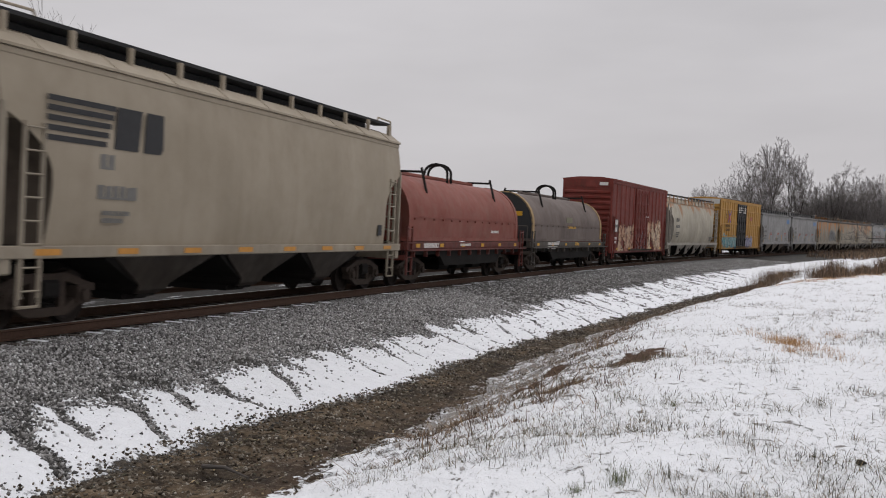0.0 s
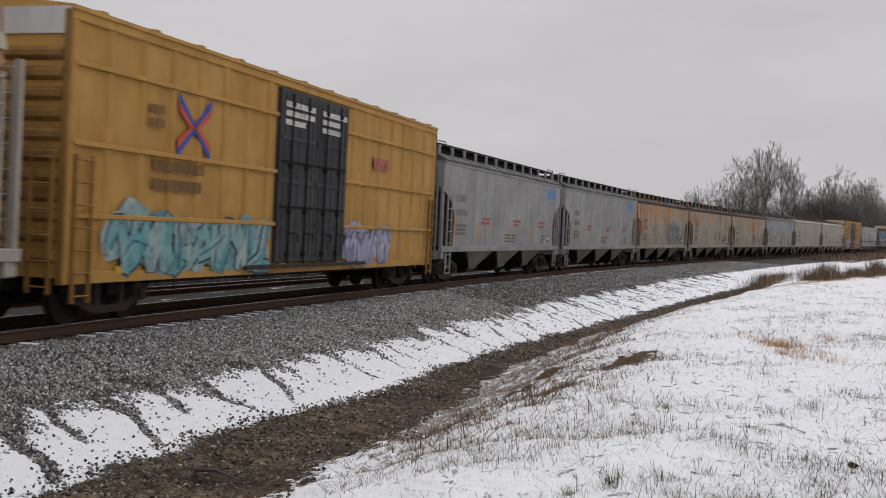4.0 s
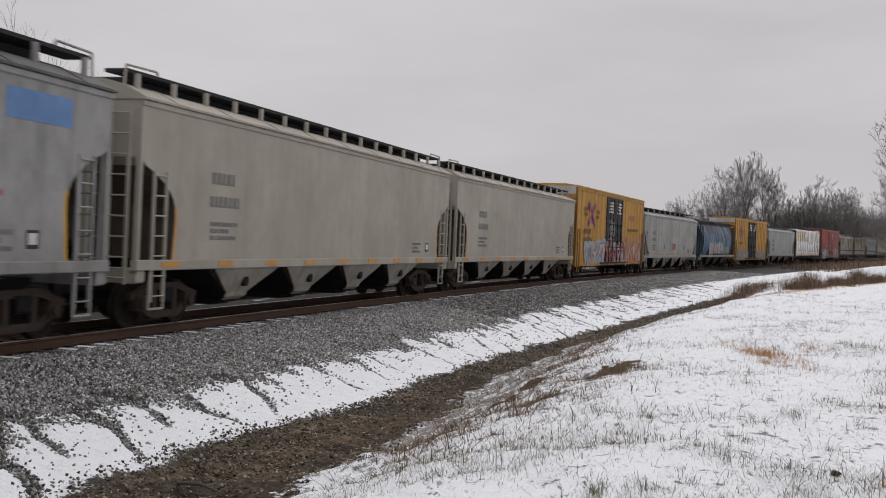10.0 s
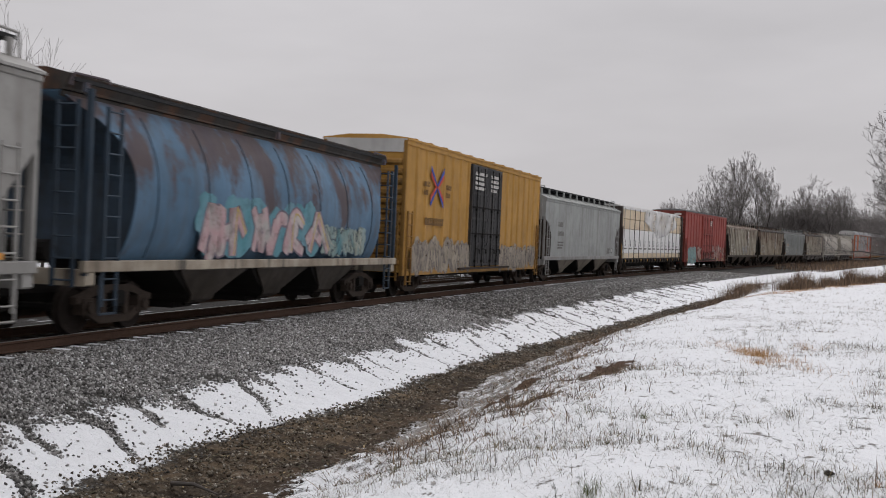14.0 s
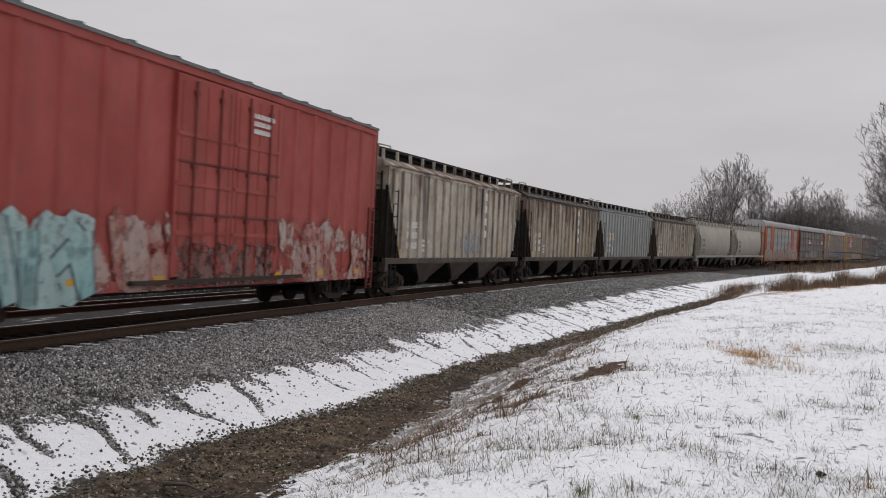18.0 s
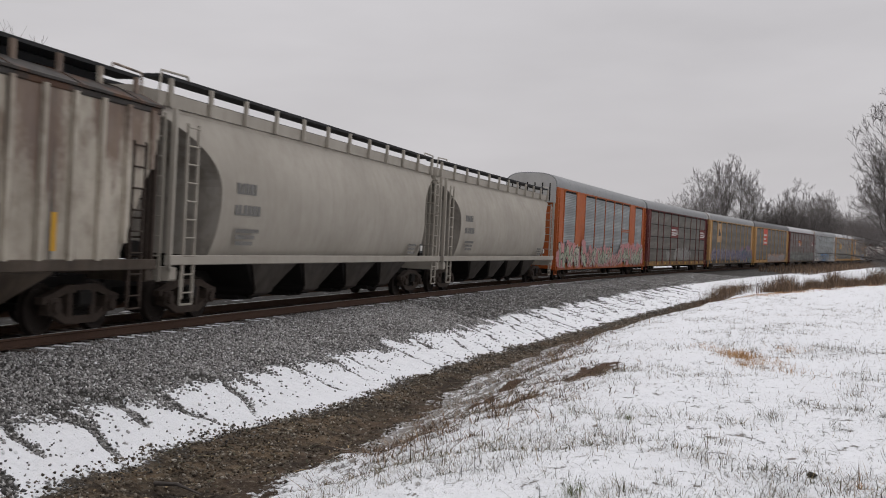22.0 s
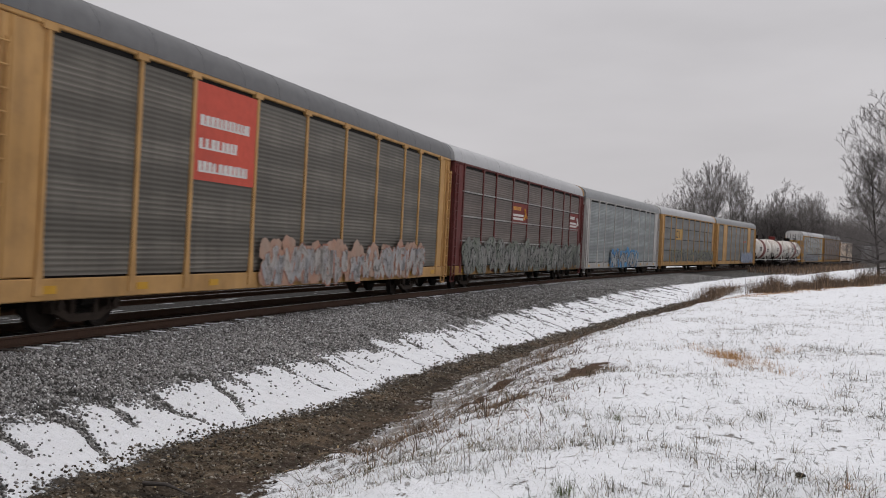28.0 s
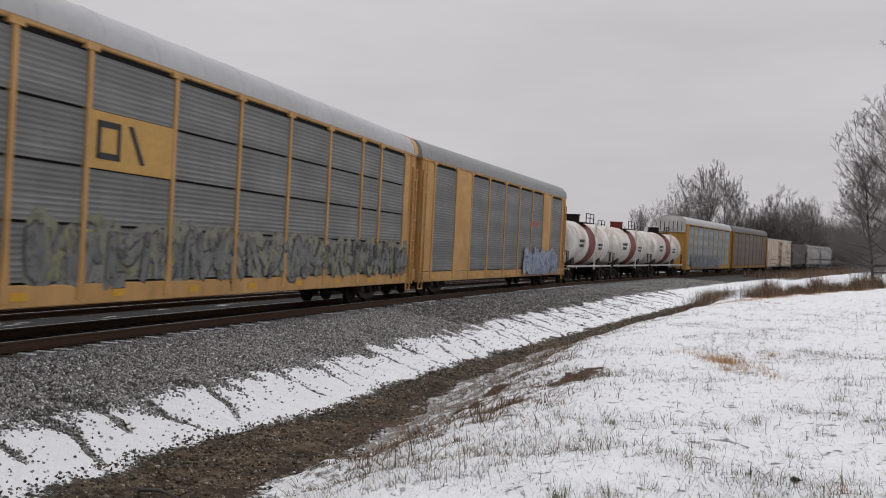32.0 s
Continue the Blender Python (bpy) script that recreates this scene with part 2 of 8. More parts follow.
def plain(name, base, rough=0.7, metal=0.0, var=0.25, scale=12, bump=0.002):
    k = Nodes(name)
    v = k.coord("Object", (1, 1, 1), True)
    a = k.noise(v, scale, 5)
    b = k.noise(v, scale * 0.12, 3)
    col = k.mix(a, tuple(c * (1 - var) for c in base), tuple(min(1, c * (1 + var)) for c in base))
    col = k.mix(0.5, col, k.mix(b, 0.6, 1.3), "MULTIPLY")
    k.bump(a, bump, 0.6)
    return k.done(col, k.mix(b, max(0.05, rough - .1), min(1, rough + .15)), metal)

def ground_material():
    k = Nodes("snowy_ground")
    uv = k.n("ShaderNodeUVMap")
    uv.uv_map = "line"
    sep = k.n("ShaderNodeSeparateXYZ")
    k.l(uv.outputs[0], sep.inputs[0])
    s, u = sep.outputs[0], sep.outputs[1]
    v = k.coord("Object")
    n1 = k.noise(v, 0.9, 5, 0.6)
    n2 = k.noise(v, 5.0, 6, 0.65)
    n3 = k.noise(v, 30.0, 5, 0.7)
    n4 = k.noise(v, 0.22, 4)

    def wob(x, a1, a2):
        w = k.math("ADD", k.math("MULTIPLY", k.math("SUBTRACT", n1, 0.5), a1), k.math("MULTIPLY", k.math("SUBTRACT", n2, 0.5), a2))
        return k.math("ADD", x, w)

    def step(x, a, b):
        nd = k.n("ShaderNodeMapRange")
        nd.interpolation_type = "SMOOTHSTEP"
        k.l(x, nd.inputs["Value"])
        for nm, val in (("From Min", a), ("From Max", b)):
            if isinstance(val, (int, float)):
                nd.inputs[nm].default_value = val
            else:
                k.l(val, nd.inputs[nm])
        return nd.outputs[0]

    def inv(x):
        return k.math("SUBTRACT", 1.0, x)

    # distance from the two edges of the ditch
    ed = k.n("ShaderNodeUVMap")
    ed.uv_map = "edge"
    esep = k.n("ShaderNodeSeparateXYZ")
    k.l(ed.outputs[0], esep.inputs[0])
    n5 = k.noise(v, 14.0, 5, 0.7)

    def ragged(x, *amps):
        for nz, am in zip((n1, n2, n5), amps):
            x = k.math("ADD", x, k.math("MULTIPLY", k.math("SUBTRACT", nz, 0.5), am))
        return x

    ul = ragged(esep.outputs[0], 0.5, 0.7, 0.6)
    ur = ragged(esep.outputs[1], 0.9, 1.3, 0.9)
    tuv = k.n("ShaderNodeUVMap")
    tuv.uv_map = "top"
    tsep = k.n("ShaderNodeSeparateXYZ")
    k.l(tuv.outputs[0], tsep.inputs[0])
    top_snow = step(ragged(tsep.outputs[0], 1.2, 1.7, 1.2), -0.06, 0.10)
    in_ditch = k.math("MULTIPLY", step(ul, -0.05, 0.06), inv(step(ur, -0.05, 0.08)))
    # runnels washed through the slope's snow, and a bare hollow in the meadow
    cov = k.n("ShaderNodeUVMap")
    cov.uv_map = "cover"
    csep = k.n("ShaderNodeSeparateXYZ")
    k.l(cov.outputs[0], csep.inputs[0])
    run = step(k.math("ADD", csep.outputs[0], k.math("MULTIPLY", k.math("SUBTRACT", k.math("ADD", k.math("MULTIPLY", n5, 0.7), k.math("MULTIPLY", n3, 0.3)), 0.5), 1.9)), 0.50, 0.62)
    hollow = step(k.math("ADD", csep.outputs[1], k.math("MULTIPLY", k.math("SUBTRACT", k.math("ADD", n2, k.math("MULTIPLY", n5, 0.7)), 0.85), 1.5)), 0.40, 0.50)
    on_slope = k.math("MULTIPLY", step(u, 2.2, 2.8), inv(step(ul, -0.2, 0.1)))
    slope_snow = k.math("MULTIPLY", top_snow, inv(k.math("MULTIPLY", run, on_slope)))
    # small stones that show through the snow
    vor = k.n("ShaderNodeTexVoronoi", Scale=13.0)
    k.l(v, vor.inputs["Vector"])
    dots = k.math("MULTIPLY", inv(step(vor.outputs["Distance"], 0.07, 0.13)), step(n2, 0.49, 0.54))
    slope_snow = k.math("MULTIPLY", slope_snow, inv(k.math("MULTIPLY", dots, on_slope)))
    snow = k.math("MULTIPLY", slope_snow, inv(in_ditch))
    # the meadow: snow lies thin on the tussocks of the bank
    on_meadow = step(ur, 0.0, 0.15)
    near_bank = k.math("MULTIPLY", inv(step(ur, 0.8, 3.4)), step(s, 10.5, 15.0))
    tus = k.noise(v, 4.2, 6, 0.72)
    bare = step(k.math("ADD", tus, k.math("MULTIPLY", near_bank, 0.16)), 0.60, 0.66)
    stub = k.n("ShaderNodeMapping")
    stub.inputs["Scale"].default_value = (1.0, 0.3, 1.0)
    k.l(v, stub.inputs["Vector"])
    bare = k.math("MAXIMUM", bare, k.math("MULTIPLY", step(k.math("ADD", k.noise(stub.outputs[0], 17.0, 6, 0.75), k.math("MULTIPLY", near_bank, 0.05)), 0.595, 0.67), 0.8))
    snow = k.math("MULTIPLY", snow, inv(k.math("MULTIPLY", k.math("MULTIPLY", bare, on_meadow), 0.8)))
    snow = k.math("MULTIPLY", snow, inv(hollow))
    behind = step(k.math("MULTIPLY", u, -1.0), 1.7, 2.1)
    # beyond the near track: dark ballast with thin strips of snow along the ties
    strip = k.n("ShaderNodeCombineXYZ")
    k.l(k.math("MULTIPLY", s, 0.35), strip.inputs[0])
    k.l(k.math("MULTIPLY", u, 2.6), strip.inputs[1])
    snow_b = k.math("MULTIPLY", behind, step(k.noise(strip.outputs[0], 1.0, 4, 0.6), 0.62, 0.68))
    snow_b = k.math("MAXIMUM", snow_b, k.math("MULTIPLY", step(k.math("MULTIPLY", wob(u, 0.8, 0.8), -1.0), 22.0, 26.0), step(n1, 0.40, 0.50)))
    snow = k.math("MAXIMUM", snow, k.math("MULTIPLY", snow_b, 0.9))

    stone = k.ramp(n3, (0.30, (0.012, 0.011, 0.010)), (0.5, (0.05, 0.047, 0.042)), (0.72, (0.18, 0.172, 0.16)))
    vs = k.n("ShaderNodeTexVoronoi", Scale=22.0)
    k.l(v, vs.inputs["Vector"])
    stone = k.mix(0.75, stone, k.mix(vs.outputs["Color"], 0.35, 1.25), "MULTIPLY")
    mud = k.ramp(n2, (0.34, (0.014, 0.009, 0.005)), (0.45, (0.045, 0.030, 0.017)), (0.58, (0.095, 0.068, 0.042)), (0.72, (0.18, 0.14, 0.10)))
    # wet dark bed beside the meadow, drier gravel by the embankment
    wet = step(k.math("ADD", esep.outputs[1], k.math("MULTIPLY", k.math("SUBTRACT", n1, 0.5), 2.2)), -1.25, -0.35)
    mud = k.mix(k.math("MULTIPLY", wet, 0.75), mud, k.mix(n5, (0.020, 0.012, 0.007), (0.075, 0.048, 0.030)))
    mud = k.mix(k.math("MULTIPLY", step(n5, 0.55, 0.62), 0.55), mud, (0.21, 0.185, 0.15))
    mud = k.mix(0.9, mud, k.ramp(k.noise(v, 0.75, 4, 0.6), (0.36, 0.35), (0.5, 0.95), (0.66, 1.6)), "MULTIPLY")
    soil = k.ramp(n5, (0.3, (0.04, 0.03, 0.022)), (0.5, (0.12, 0.095, 0.066)), (0.72, (0.30, 0.255, 0.19)))
    white = k.mix(n2, (0.70, 0.715, 0.74), (0.82, 0.83, 0.85))
    low = k.mix(step(ul, -0.1, 0.3), stone, mud)
    base = k.mix(step(ur, -0.1, 0.2), low, soil)
    # ground behind the train painted near black, for the shade and soot there
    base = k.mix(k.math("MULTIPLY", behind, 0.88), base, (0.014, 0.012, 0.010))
    # the train's shade, with soot, painted onto the near track bed
    bed_shade_dirt = k.math("MULTIPLY", inv(step(u, 1.2, 1.7)), step(u, -1.9, -1.6))
    base = k.mix(k.math("MULTIPLY", bed_shade_dirt, 0.75), base, (0.014, 0.012, 0.011))
    base = k.mix(hollow, base, k.mix(n5, (0.025, 0.015, 0.009), (0.12, 0.07, 0.042)))
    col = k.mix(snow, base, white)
    h = k.math("ADD", k.math("MULTIPLY", n3, 0.3), k.math("ADD", k.math("MULTIPLY", n2, 1.4), k.math("ADD", k.math("MULTIPLY", n1, 2.5), k.math("MULTIPLY", snow, 0.8))))
    k.bump(h, 0.05, 0.85)
    return k.done(col, k.mix(snow, 0.85, 0.6))


GROUND = ground_material()
RAIL_RUST = plain("rail_rust", (0.085, 0.05, 0.035), 0.75, 0.2, 0.35, 20)
RAIL_TOP = plain("rail_top", (0.45, 0.44, 0.43), 0.28, 1.0, 0.15, 30)
TIE = plain("tie_wood", (0.085, 0.07, 0.06), 0.85, 0.0, 0.45, 14, 0.006)
SNOW = plain("snow", (0.86, 0.87, 0.89), 0.55, 0.0, 0.05, 6, 0.01)


def stone_material(name, *stops):
    k = Nodes(name)
    g = k.n("ShaderNodeNewGeometry")
    v = k.coord("Object")
    col = k.ramp(g.outputs["Random Per Island"], *stops)
    col = k.mix(0.6, col, k.mix(k.noise(v, 40, 3), 0.55, 1.35), "MULTIPLY")
    return k.done(col, 0.85)


def blade_material(name, *stops):
    k = Nodes(name)
    g = k.n("ShaderNodeNewGeometry")
    return k.done(k.ramp(g.outputs["Random Per Island"], *stops), 0.8)


STONE = stone_material("ballast_stone", (0.0, (0.050, 0.048, 0.046)), (0.3, (0.145, 0.139, 0.134)), (0.65, (0.275, 0.266, 0.257)), (0.93, (0.45, 0.442, 0.43)), (0.98, (0.60, 0.597, 0.59)), (1.0, (0.82, 0.83, 0.85)))
DARKSTONE = stone_material("dark_stone", (0.0, (0.025, 0.024, 0.023)), (0.6, (0.09, 0.085, 0.078)), (1.0, (0.26, 0.25, 0.235)))
GRAVEL = stone_material("brown_gravel", (0.0, (0.028, 0.021, 0.015)), (0.4, (0.085, 0.068, 0.050)), (0.8, (0.17, 0.145, 0.115)), (1.0, (0.38, 0.35, 0.30)))
GRASS = blade_material("dry_grass", (0.0, (0.025, 0.026, 0.016)), (0.4, (0.07, 0.068, 0.04)), (0.75, (0.14, 0.11, 0.065)), (1.0, (0.32, 0.24, 0.14)))
GREEN = blade_material("green_grass", (0.0, (0.035, 0.05, 0.018)), (1.0, (0.14, 0.15, 0.06)))
STRAW = blade_material("straw_weeds", (0.0, (0.26, 0.15, 0.07)), (1.0, (0.52, 0.31, 0.15)))
BRUSH = blade_material("brown_brush", (0.0, (0.045, 0.031, 0.024)), (0.6, (0.13, 0.088, 0.06)), (1.0, (0.30, 0.205, 0.13)))
BARK = plain("bark", (0.075, 0.066, 0.060), 0.9, 0.0, 0.35, 3, 0.02)
# twig colours are lightened and greyed to carry the haze of distance
TWIG = plain("bare_twigs", (0.185, 0.169, 0.162), 0.9, 0.0, 0.3, 0.6, 0.0)
THICK = plain("thicket_twigs", (0.20, 0.182, 0.174), 0.9, 0.0, 0.35, 0.4, 0.0)

# ================= ground =================
def _smooth(x, a, b):
    t = np.clip((x - a) / (b - a), 0, 1)
    return t * t * (3 - 2 * t)


def ditch_left(s):
    """Foot of the embankment, and the meadow's edge of the ditch."""
    return np.interp(s, (-30, 5, 9, 11.2, 14, 16, 17.3, 20, 23.4, 27.4, 32.6, 38.6, 45.6, 52.8, 63.4, 80, 95, 200),
                     (4.0, 4.3, 4.55, 4.78, 4.9, 4.98, 5.42, 5.65, 5.62, 5.8, 6.2, 6.8, 7.4, 8.1, 9.2, 10.2, 10.6, 11)) + 0.05 * np.sin(s * 2.1) + 0.04 * np.sin(s * 5.3 + 1)


def ditch_right(s):
    return np.interp(s, (-30, 9, 11.9, 15, 17, 19, 21, 25, 27, 31, 34, 37, 41, 48, 54, 62, 72, 78, 95, 200),
                     (7.1, 7.1, 7.25, 7.35, 7.45, 7.35, 7.1, 7.05, 7.25, 7.35, 7.6, 8.05, 8.45, 9.1, 9.55, 10.1, 9.9, 9.4, 9.8, 10.2)) + 0.10 * np.sin(s * 1.7 + 2) + 0.07 * np.sin(s * 4.4)


def snow_line(s):
    """Upper edge of the slope's snow."""
    edge = np.interp(s, (-30, 10, 12, 13.5, 15, 17, 18, 20, 22, 26, 30, 37, 41, 47, 57, 67, 76, 93, 136, 300),
                     (3.0, 3.05, 3.1, 3.3, 3.3, 3.4, 3.65, 3.6, 3.65, 3.75, 3.8, 4.1, 4.2, 4.5, 5.0, 5.35, 6.0, 6.55, 7.0, 7.2))
    return edge + 0.09 * np.sin(s * 2.9 + 1.1 * np.sin(s * 0.8)) + 0.05 * np.sin(s * 6.1)


def ground_z(s, u):
    s, u = np.broadcast_arrays(np.asarray(s, float), np.asarray(u, float))
    dl, dr = ditch_left(s), ditch_right(s)
    deep = -1.32 + 0.45 * _smooth(s, 35, 85)
    z = np.full(s.shape, -0.30)
    # embankment towards the ditch
    z = np.where(u > 1.55, -0.24 + (deep + 0.24) * np.clip((u - 1.55) / (dl - 1.55), 0, 1), z)
    z = np.where((u > -3.0) & (u <= 1.55), -0.21 - LEAN * (u - .75) , z)
    z = np.where(u <= -3.0, -0.03 - 0.0 * u, z)
    z = np.where(u < -7.5, -0.03 - 0.9 * _smooth(-u, 7.5, 10.5), z)
    z = np.where(u < -25, z + 0.02 * (-u - 25) * 0.3, z)
    # bank and meadow
    meadow = -0.22 + 0.0 * u
    t = 0.75 * _smooth(u, dr - 0.2, dr + 4.2) + 0.25 * np.clip((u - dr + 0.15) / 2.2, 0, 1)
    z = np.where(u > dl, deep, z)
    z = np.where(u > dr - 0.2, deep + (meadow - deep) * t, z)
    z = z + np.where(u > 14, 0.012 * np.clip(u - 14, 0, 60), 0)
    return z + grade_z(s)


# runnels down the slope: along and across at the top, along and across at the foot, half width
RUNNELS = [(10.4, 3.1, 9.4, 4.4, 0.15), (12.0, 3.1, 10.8, 4.6, 0.17), (12.8, 3.05, 12.0, 4.1, 0.13), (13.75, 3.4, 13.2, 4.6, 0.15), (15.3, 3.2, 14.75, 4.15, 0.14), (16.3, 3.5, 15.8, 4.6, 0.12), (18.1, 3.6, 16.9, 5.0, 0.10),
           (20.9, 3.7, 20.3, 5.2, 0.08), (23.5, 3.5, 21.3, 5.4, 0.07), (23.4, 4.2, 23.2, 5.3, 0.045), (26.6, 4.0, 26.0, 5.6, 0.06), (29.5, 3.7, 27.3, 5.9, 0.08), (30.3, 4.9, 29.0, 5.9, 0.06)]
for _k in range(30):
    # farther off they follow one another at short, uneven steps and run more slantwise
    _c = 32.6 + 1.55 * _k + 0.5 * math.sin(_k * 2.4)
    _e = 0.35 + 0.3 * math.sin(_k * 1.9 + 1)
    _w = 2.0 + 0.02 * _c
    RUNNELS.append((_c, 3.7 + 0.028 * (_c - 32), _c - (2.2 + 0.06 * (_c - 32)) * (0.6 + _e), 3.7 + 0.028 * (_c - 32) + _w * (0.55 + _e), 0.075 + 0.035 * abs(math.sin(_k * 3.3)) + 0.0022 * (_c - 32)))


def runnels(s, u):
    """Places where stones have rolled through the snow of the slope: 1 in the middle of a runnel."""
    out = np.zeros(np.shape(s))
    for i, (s0, u0, s1, u1, w) in enumerate(RUNNELS):
        t = (u - u0) / (u1 - u0)
        k = (s1 - s0) / (u1 - u0)
        d = (s - s0 - k * (u - u0) - 0.10 * np.sin(u * 2.6 + i * 1.7) - 0.05 * np.sin(u * 6.1 + i)) / math.sqrt(1 + k * k)
        ww = w * (1.1 - 0.55 * np.clip(t, 0, 1)) * (1 + 0.25 * np.sin(u * 5.3 + i * 2.6))
        out = np.maximum(out, np.exp(-(d / ww) ** 2) * _smooth(t, -0.35, -0.1) * (1 - _smooth(t, 0.85, 1.2)))
    return out


def _rough(s, u):
    """Small unevenness of the ground."""
    a = np.sin(s * 1.31 + 2.1 * np.sin(u * 0.83)) * np.sin(u * 1.47 + 1.3 * np.sin(s * 0.71))
    b = np.sin(s * 3.7 + 1.9 * np.sin(u * 2.9 + 0.4)) * np.sin(u * 4.3 + 1.7 * np.sin(s * 2.3))
    c = np.sin(s * 9.1 + 2.2 * np.sin(u * 7.7)) * np.sin(u * 10.3 + 2 * np.sin(s * 8.3))
    dl, dr = ditch_left(s), ditch_right(s)
    m = _smooth(u, dr, dr + 0.5) * (u < 40)
    near = np.clip(1.2 - (u - dr) / 5.0, 0.45, 1.0)
    d = _smooth(u, dl - 0.2, dl + 0.3) * (1 - _smooth(u, dr + 0.1, dr + 0.5))
    # the bed of the last flow winds through the ditch nearer to the meadow
    bed = np.exp(-((u - dl - (0.62 + 0.12 * np.sin(s * 0.9)) * (dr - dl)) / 0.33) ** 2)
    run = runnels(s, u)
    slope = _smooth(u, 2.5, 3.2) * (1 - _smooth(u, dl - .1, dl + .3))
    return m * (0.05 * a + near * (0.045 * b + 0.03 * c)) + d * (0.03 * b + 0.022 * c - 0.09 * bed) - 0.05 * run * slope + slope * (0.03 * b + 0.035 * a)


def _axis(*spans):
    out = []
    for a, b, d in spans:
        out.extend(np.arange(a, b - 1e-6, d))
    return np.array(out)


gs = _axis((-400, -100, 25), (-100, -20, 4), (-20, 2, 1), (2, 8, 0.16), (8, 27, 0.08), (27, 42, 0.16), (42, 80, 0.4), (80, 150, 1.5), (150, 400, 10), (400, 1200.1, 40))
gu = _axis((-1500, -200, 100), (-200, -30, 10), (-30, -8, 2), (-8, 1.2, 0.4), (1.2, 2.6, 0.12), (2.6, 6.2, 0.08), (6.2, 13, 0.12), (13, 30, 0.4), (30, 80, 2.5), (80, 200, 10), (200, 1500.1, 100))
GS, GU = np.meshgrid(gs, gu, indexing="ij")
GX, GY = plan_xy(GS, GU)
GZ = ground_z(GS, GU) + _rough(GS, GU)
_a, _b = len(gs), len(gu)
_i = (np.arange(_a - 1)[:, None] * _b + np.arange(_b - 1)[None, :]).ravel()
_faces = np.stack([_i, _i + 1, _i + _b + 1, _i + _b], 1)
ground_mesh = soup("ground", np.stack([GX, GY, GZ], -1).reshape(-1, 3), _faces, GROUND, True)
_uv = ground_mesh.uv_layers.new(name="line")
_uv.data.foreach_set("uv", np.stack([GS.ravel(), GU.ravel()], -1)[_faces.ravel()].astype(np.float32).ravel())
_uv2 = ground_mesh.uv_layers.new(name="cover")
# bare brown hollows on the bank, longest along the ditch
_patch = 0 * GX
for _cx, _cy, _hl, _hw in ((2.62, 16.9, 1.0, 0.42), (1.2, 14.25, 0.6, 0.3), (1.5, 18.8, 0.5, 0.25), (1.0, 16.4, 0.5, 0.15)):
    _pa, _pb = (GX - _cx) * 0.31 + (GY - _cy) * 0.951, (GX - _cx) * 0.951 - (GY - _cy) * 0.31
    _patch = np.maximum(_patch, np.exp(-(_pa / _hl) ** 4 - ((_pb - 0.1 * np.sin(_pa * 2.1)) / _hw) ** 2))
_cov = np.stack([runnels(GS, GU).ravel(), np.clip(_patch, 0, 1).ravel()], -1)
_uv2.data.foreach_set("uv", _cov[_faces.ravel()].astype(np.float32).ravel())
_uv3 = ground_mesh.uv_layers.new(name="edge")
_edge = np.stack([(GU - ditch_left(GS)).ravel(), (GU - ditch_right(GS)).ravel()], -1)
_uv3.data.foreach_set("uv", _edge[_faces.ravel()].astype(np.float32).ravel())
_uv4 = ground_mesh.uv_layers.new(name="top")
_top = np.stack([(GU - snow_line(GS)).ravel(), GS.ravel()], -1)
_uv4.data.foreach_set("uv", _top[_faces.ravel()].astype(np.float32).ravel())
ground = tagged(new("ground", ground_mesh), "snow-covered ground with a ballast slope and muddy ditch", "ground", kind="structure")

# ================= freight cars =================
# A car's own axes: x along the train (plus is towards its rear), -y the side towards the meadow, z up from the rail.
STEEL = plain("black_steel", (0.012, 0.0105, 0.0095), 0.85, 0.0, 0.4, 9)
GRIME = plain("grimy_steel", (0.048, 0.036, 0.029), 0.85, 0.0, 0.5, 7)
WHEEL = plain("wheel_steel", (0.026, 0.020, 0.017), 0.75, 0.2, 0.4, 10)
DARK = plain("dark_grating", (0.032, 0.032, 0.033), 0.8, 0.2, 0.3, 16)
YELLOW_DOT = plain("reflector_yellow", (0.55, 0.30, 0.03), 0.5, 0.0, 0.2, 6)
BAR_BLACK = plain("lettering_black", (0.035, 0.035, 0.037), 0.6, 0.0, 0.3, 8, 0.0005)
BAR_GREY = plain("lettering_grey", (0.17, 0.165, 0.155), 0.7, 0.0, 0.3, 8, 0.0005)
BAR_WHITE = plain("lettering_white", (0.62, 0.60, 0.57), 0.6, 0.0, 0.2, 8, 0.0005)
BAR_RED = plain("lettering_red", (0.37, 0.115, 0.095), 0.6, 0.0, 0.3, 8, 0.0005)
BAR_BLUE = plain("lettering_blue", (0.125, 0.225, 0.42), 0.6, 0.0, 0.35, 3, 0.0005)
BAR_ORANGE = plain("lettering_orange", (0.55, 0.26, 0.06), 0.6, 0.0, 0.3, 5, 0.0005)

EM_MAROON = plain("emblem_maroon", (0.17, 0.035, 0.03), 0.65, 0.0, 0.25, 5, 0.0005)
EM_BLUE = plain("emblem_blue", (0.03, 0.075, 0.36), 0.6, 0.0, 0.2, 5, 0.0005)
EM_RED = plain("emblem_red", (0.52, 0.085, 0.055), 0.6, 0.0, 0.2, 5, 0.0005)
BAR_BROWN = plain("lettering_brown", (0.17, 0.095, 0.035), 0.7, 0.0, 0.3, 8, 0.0005)
ENDSHADE = plain("shaded_grimy_end_sheet", (0.075, 0.060, 0.047), 0.9, 0.0, 0.5, 3)

_CACHE = {}


def cached(key, make):
    if key not in _CACHE:
        _CACHE[key] = make()
    return _CACHE[key]


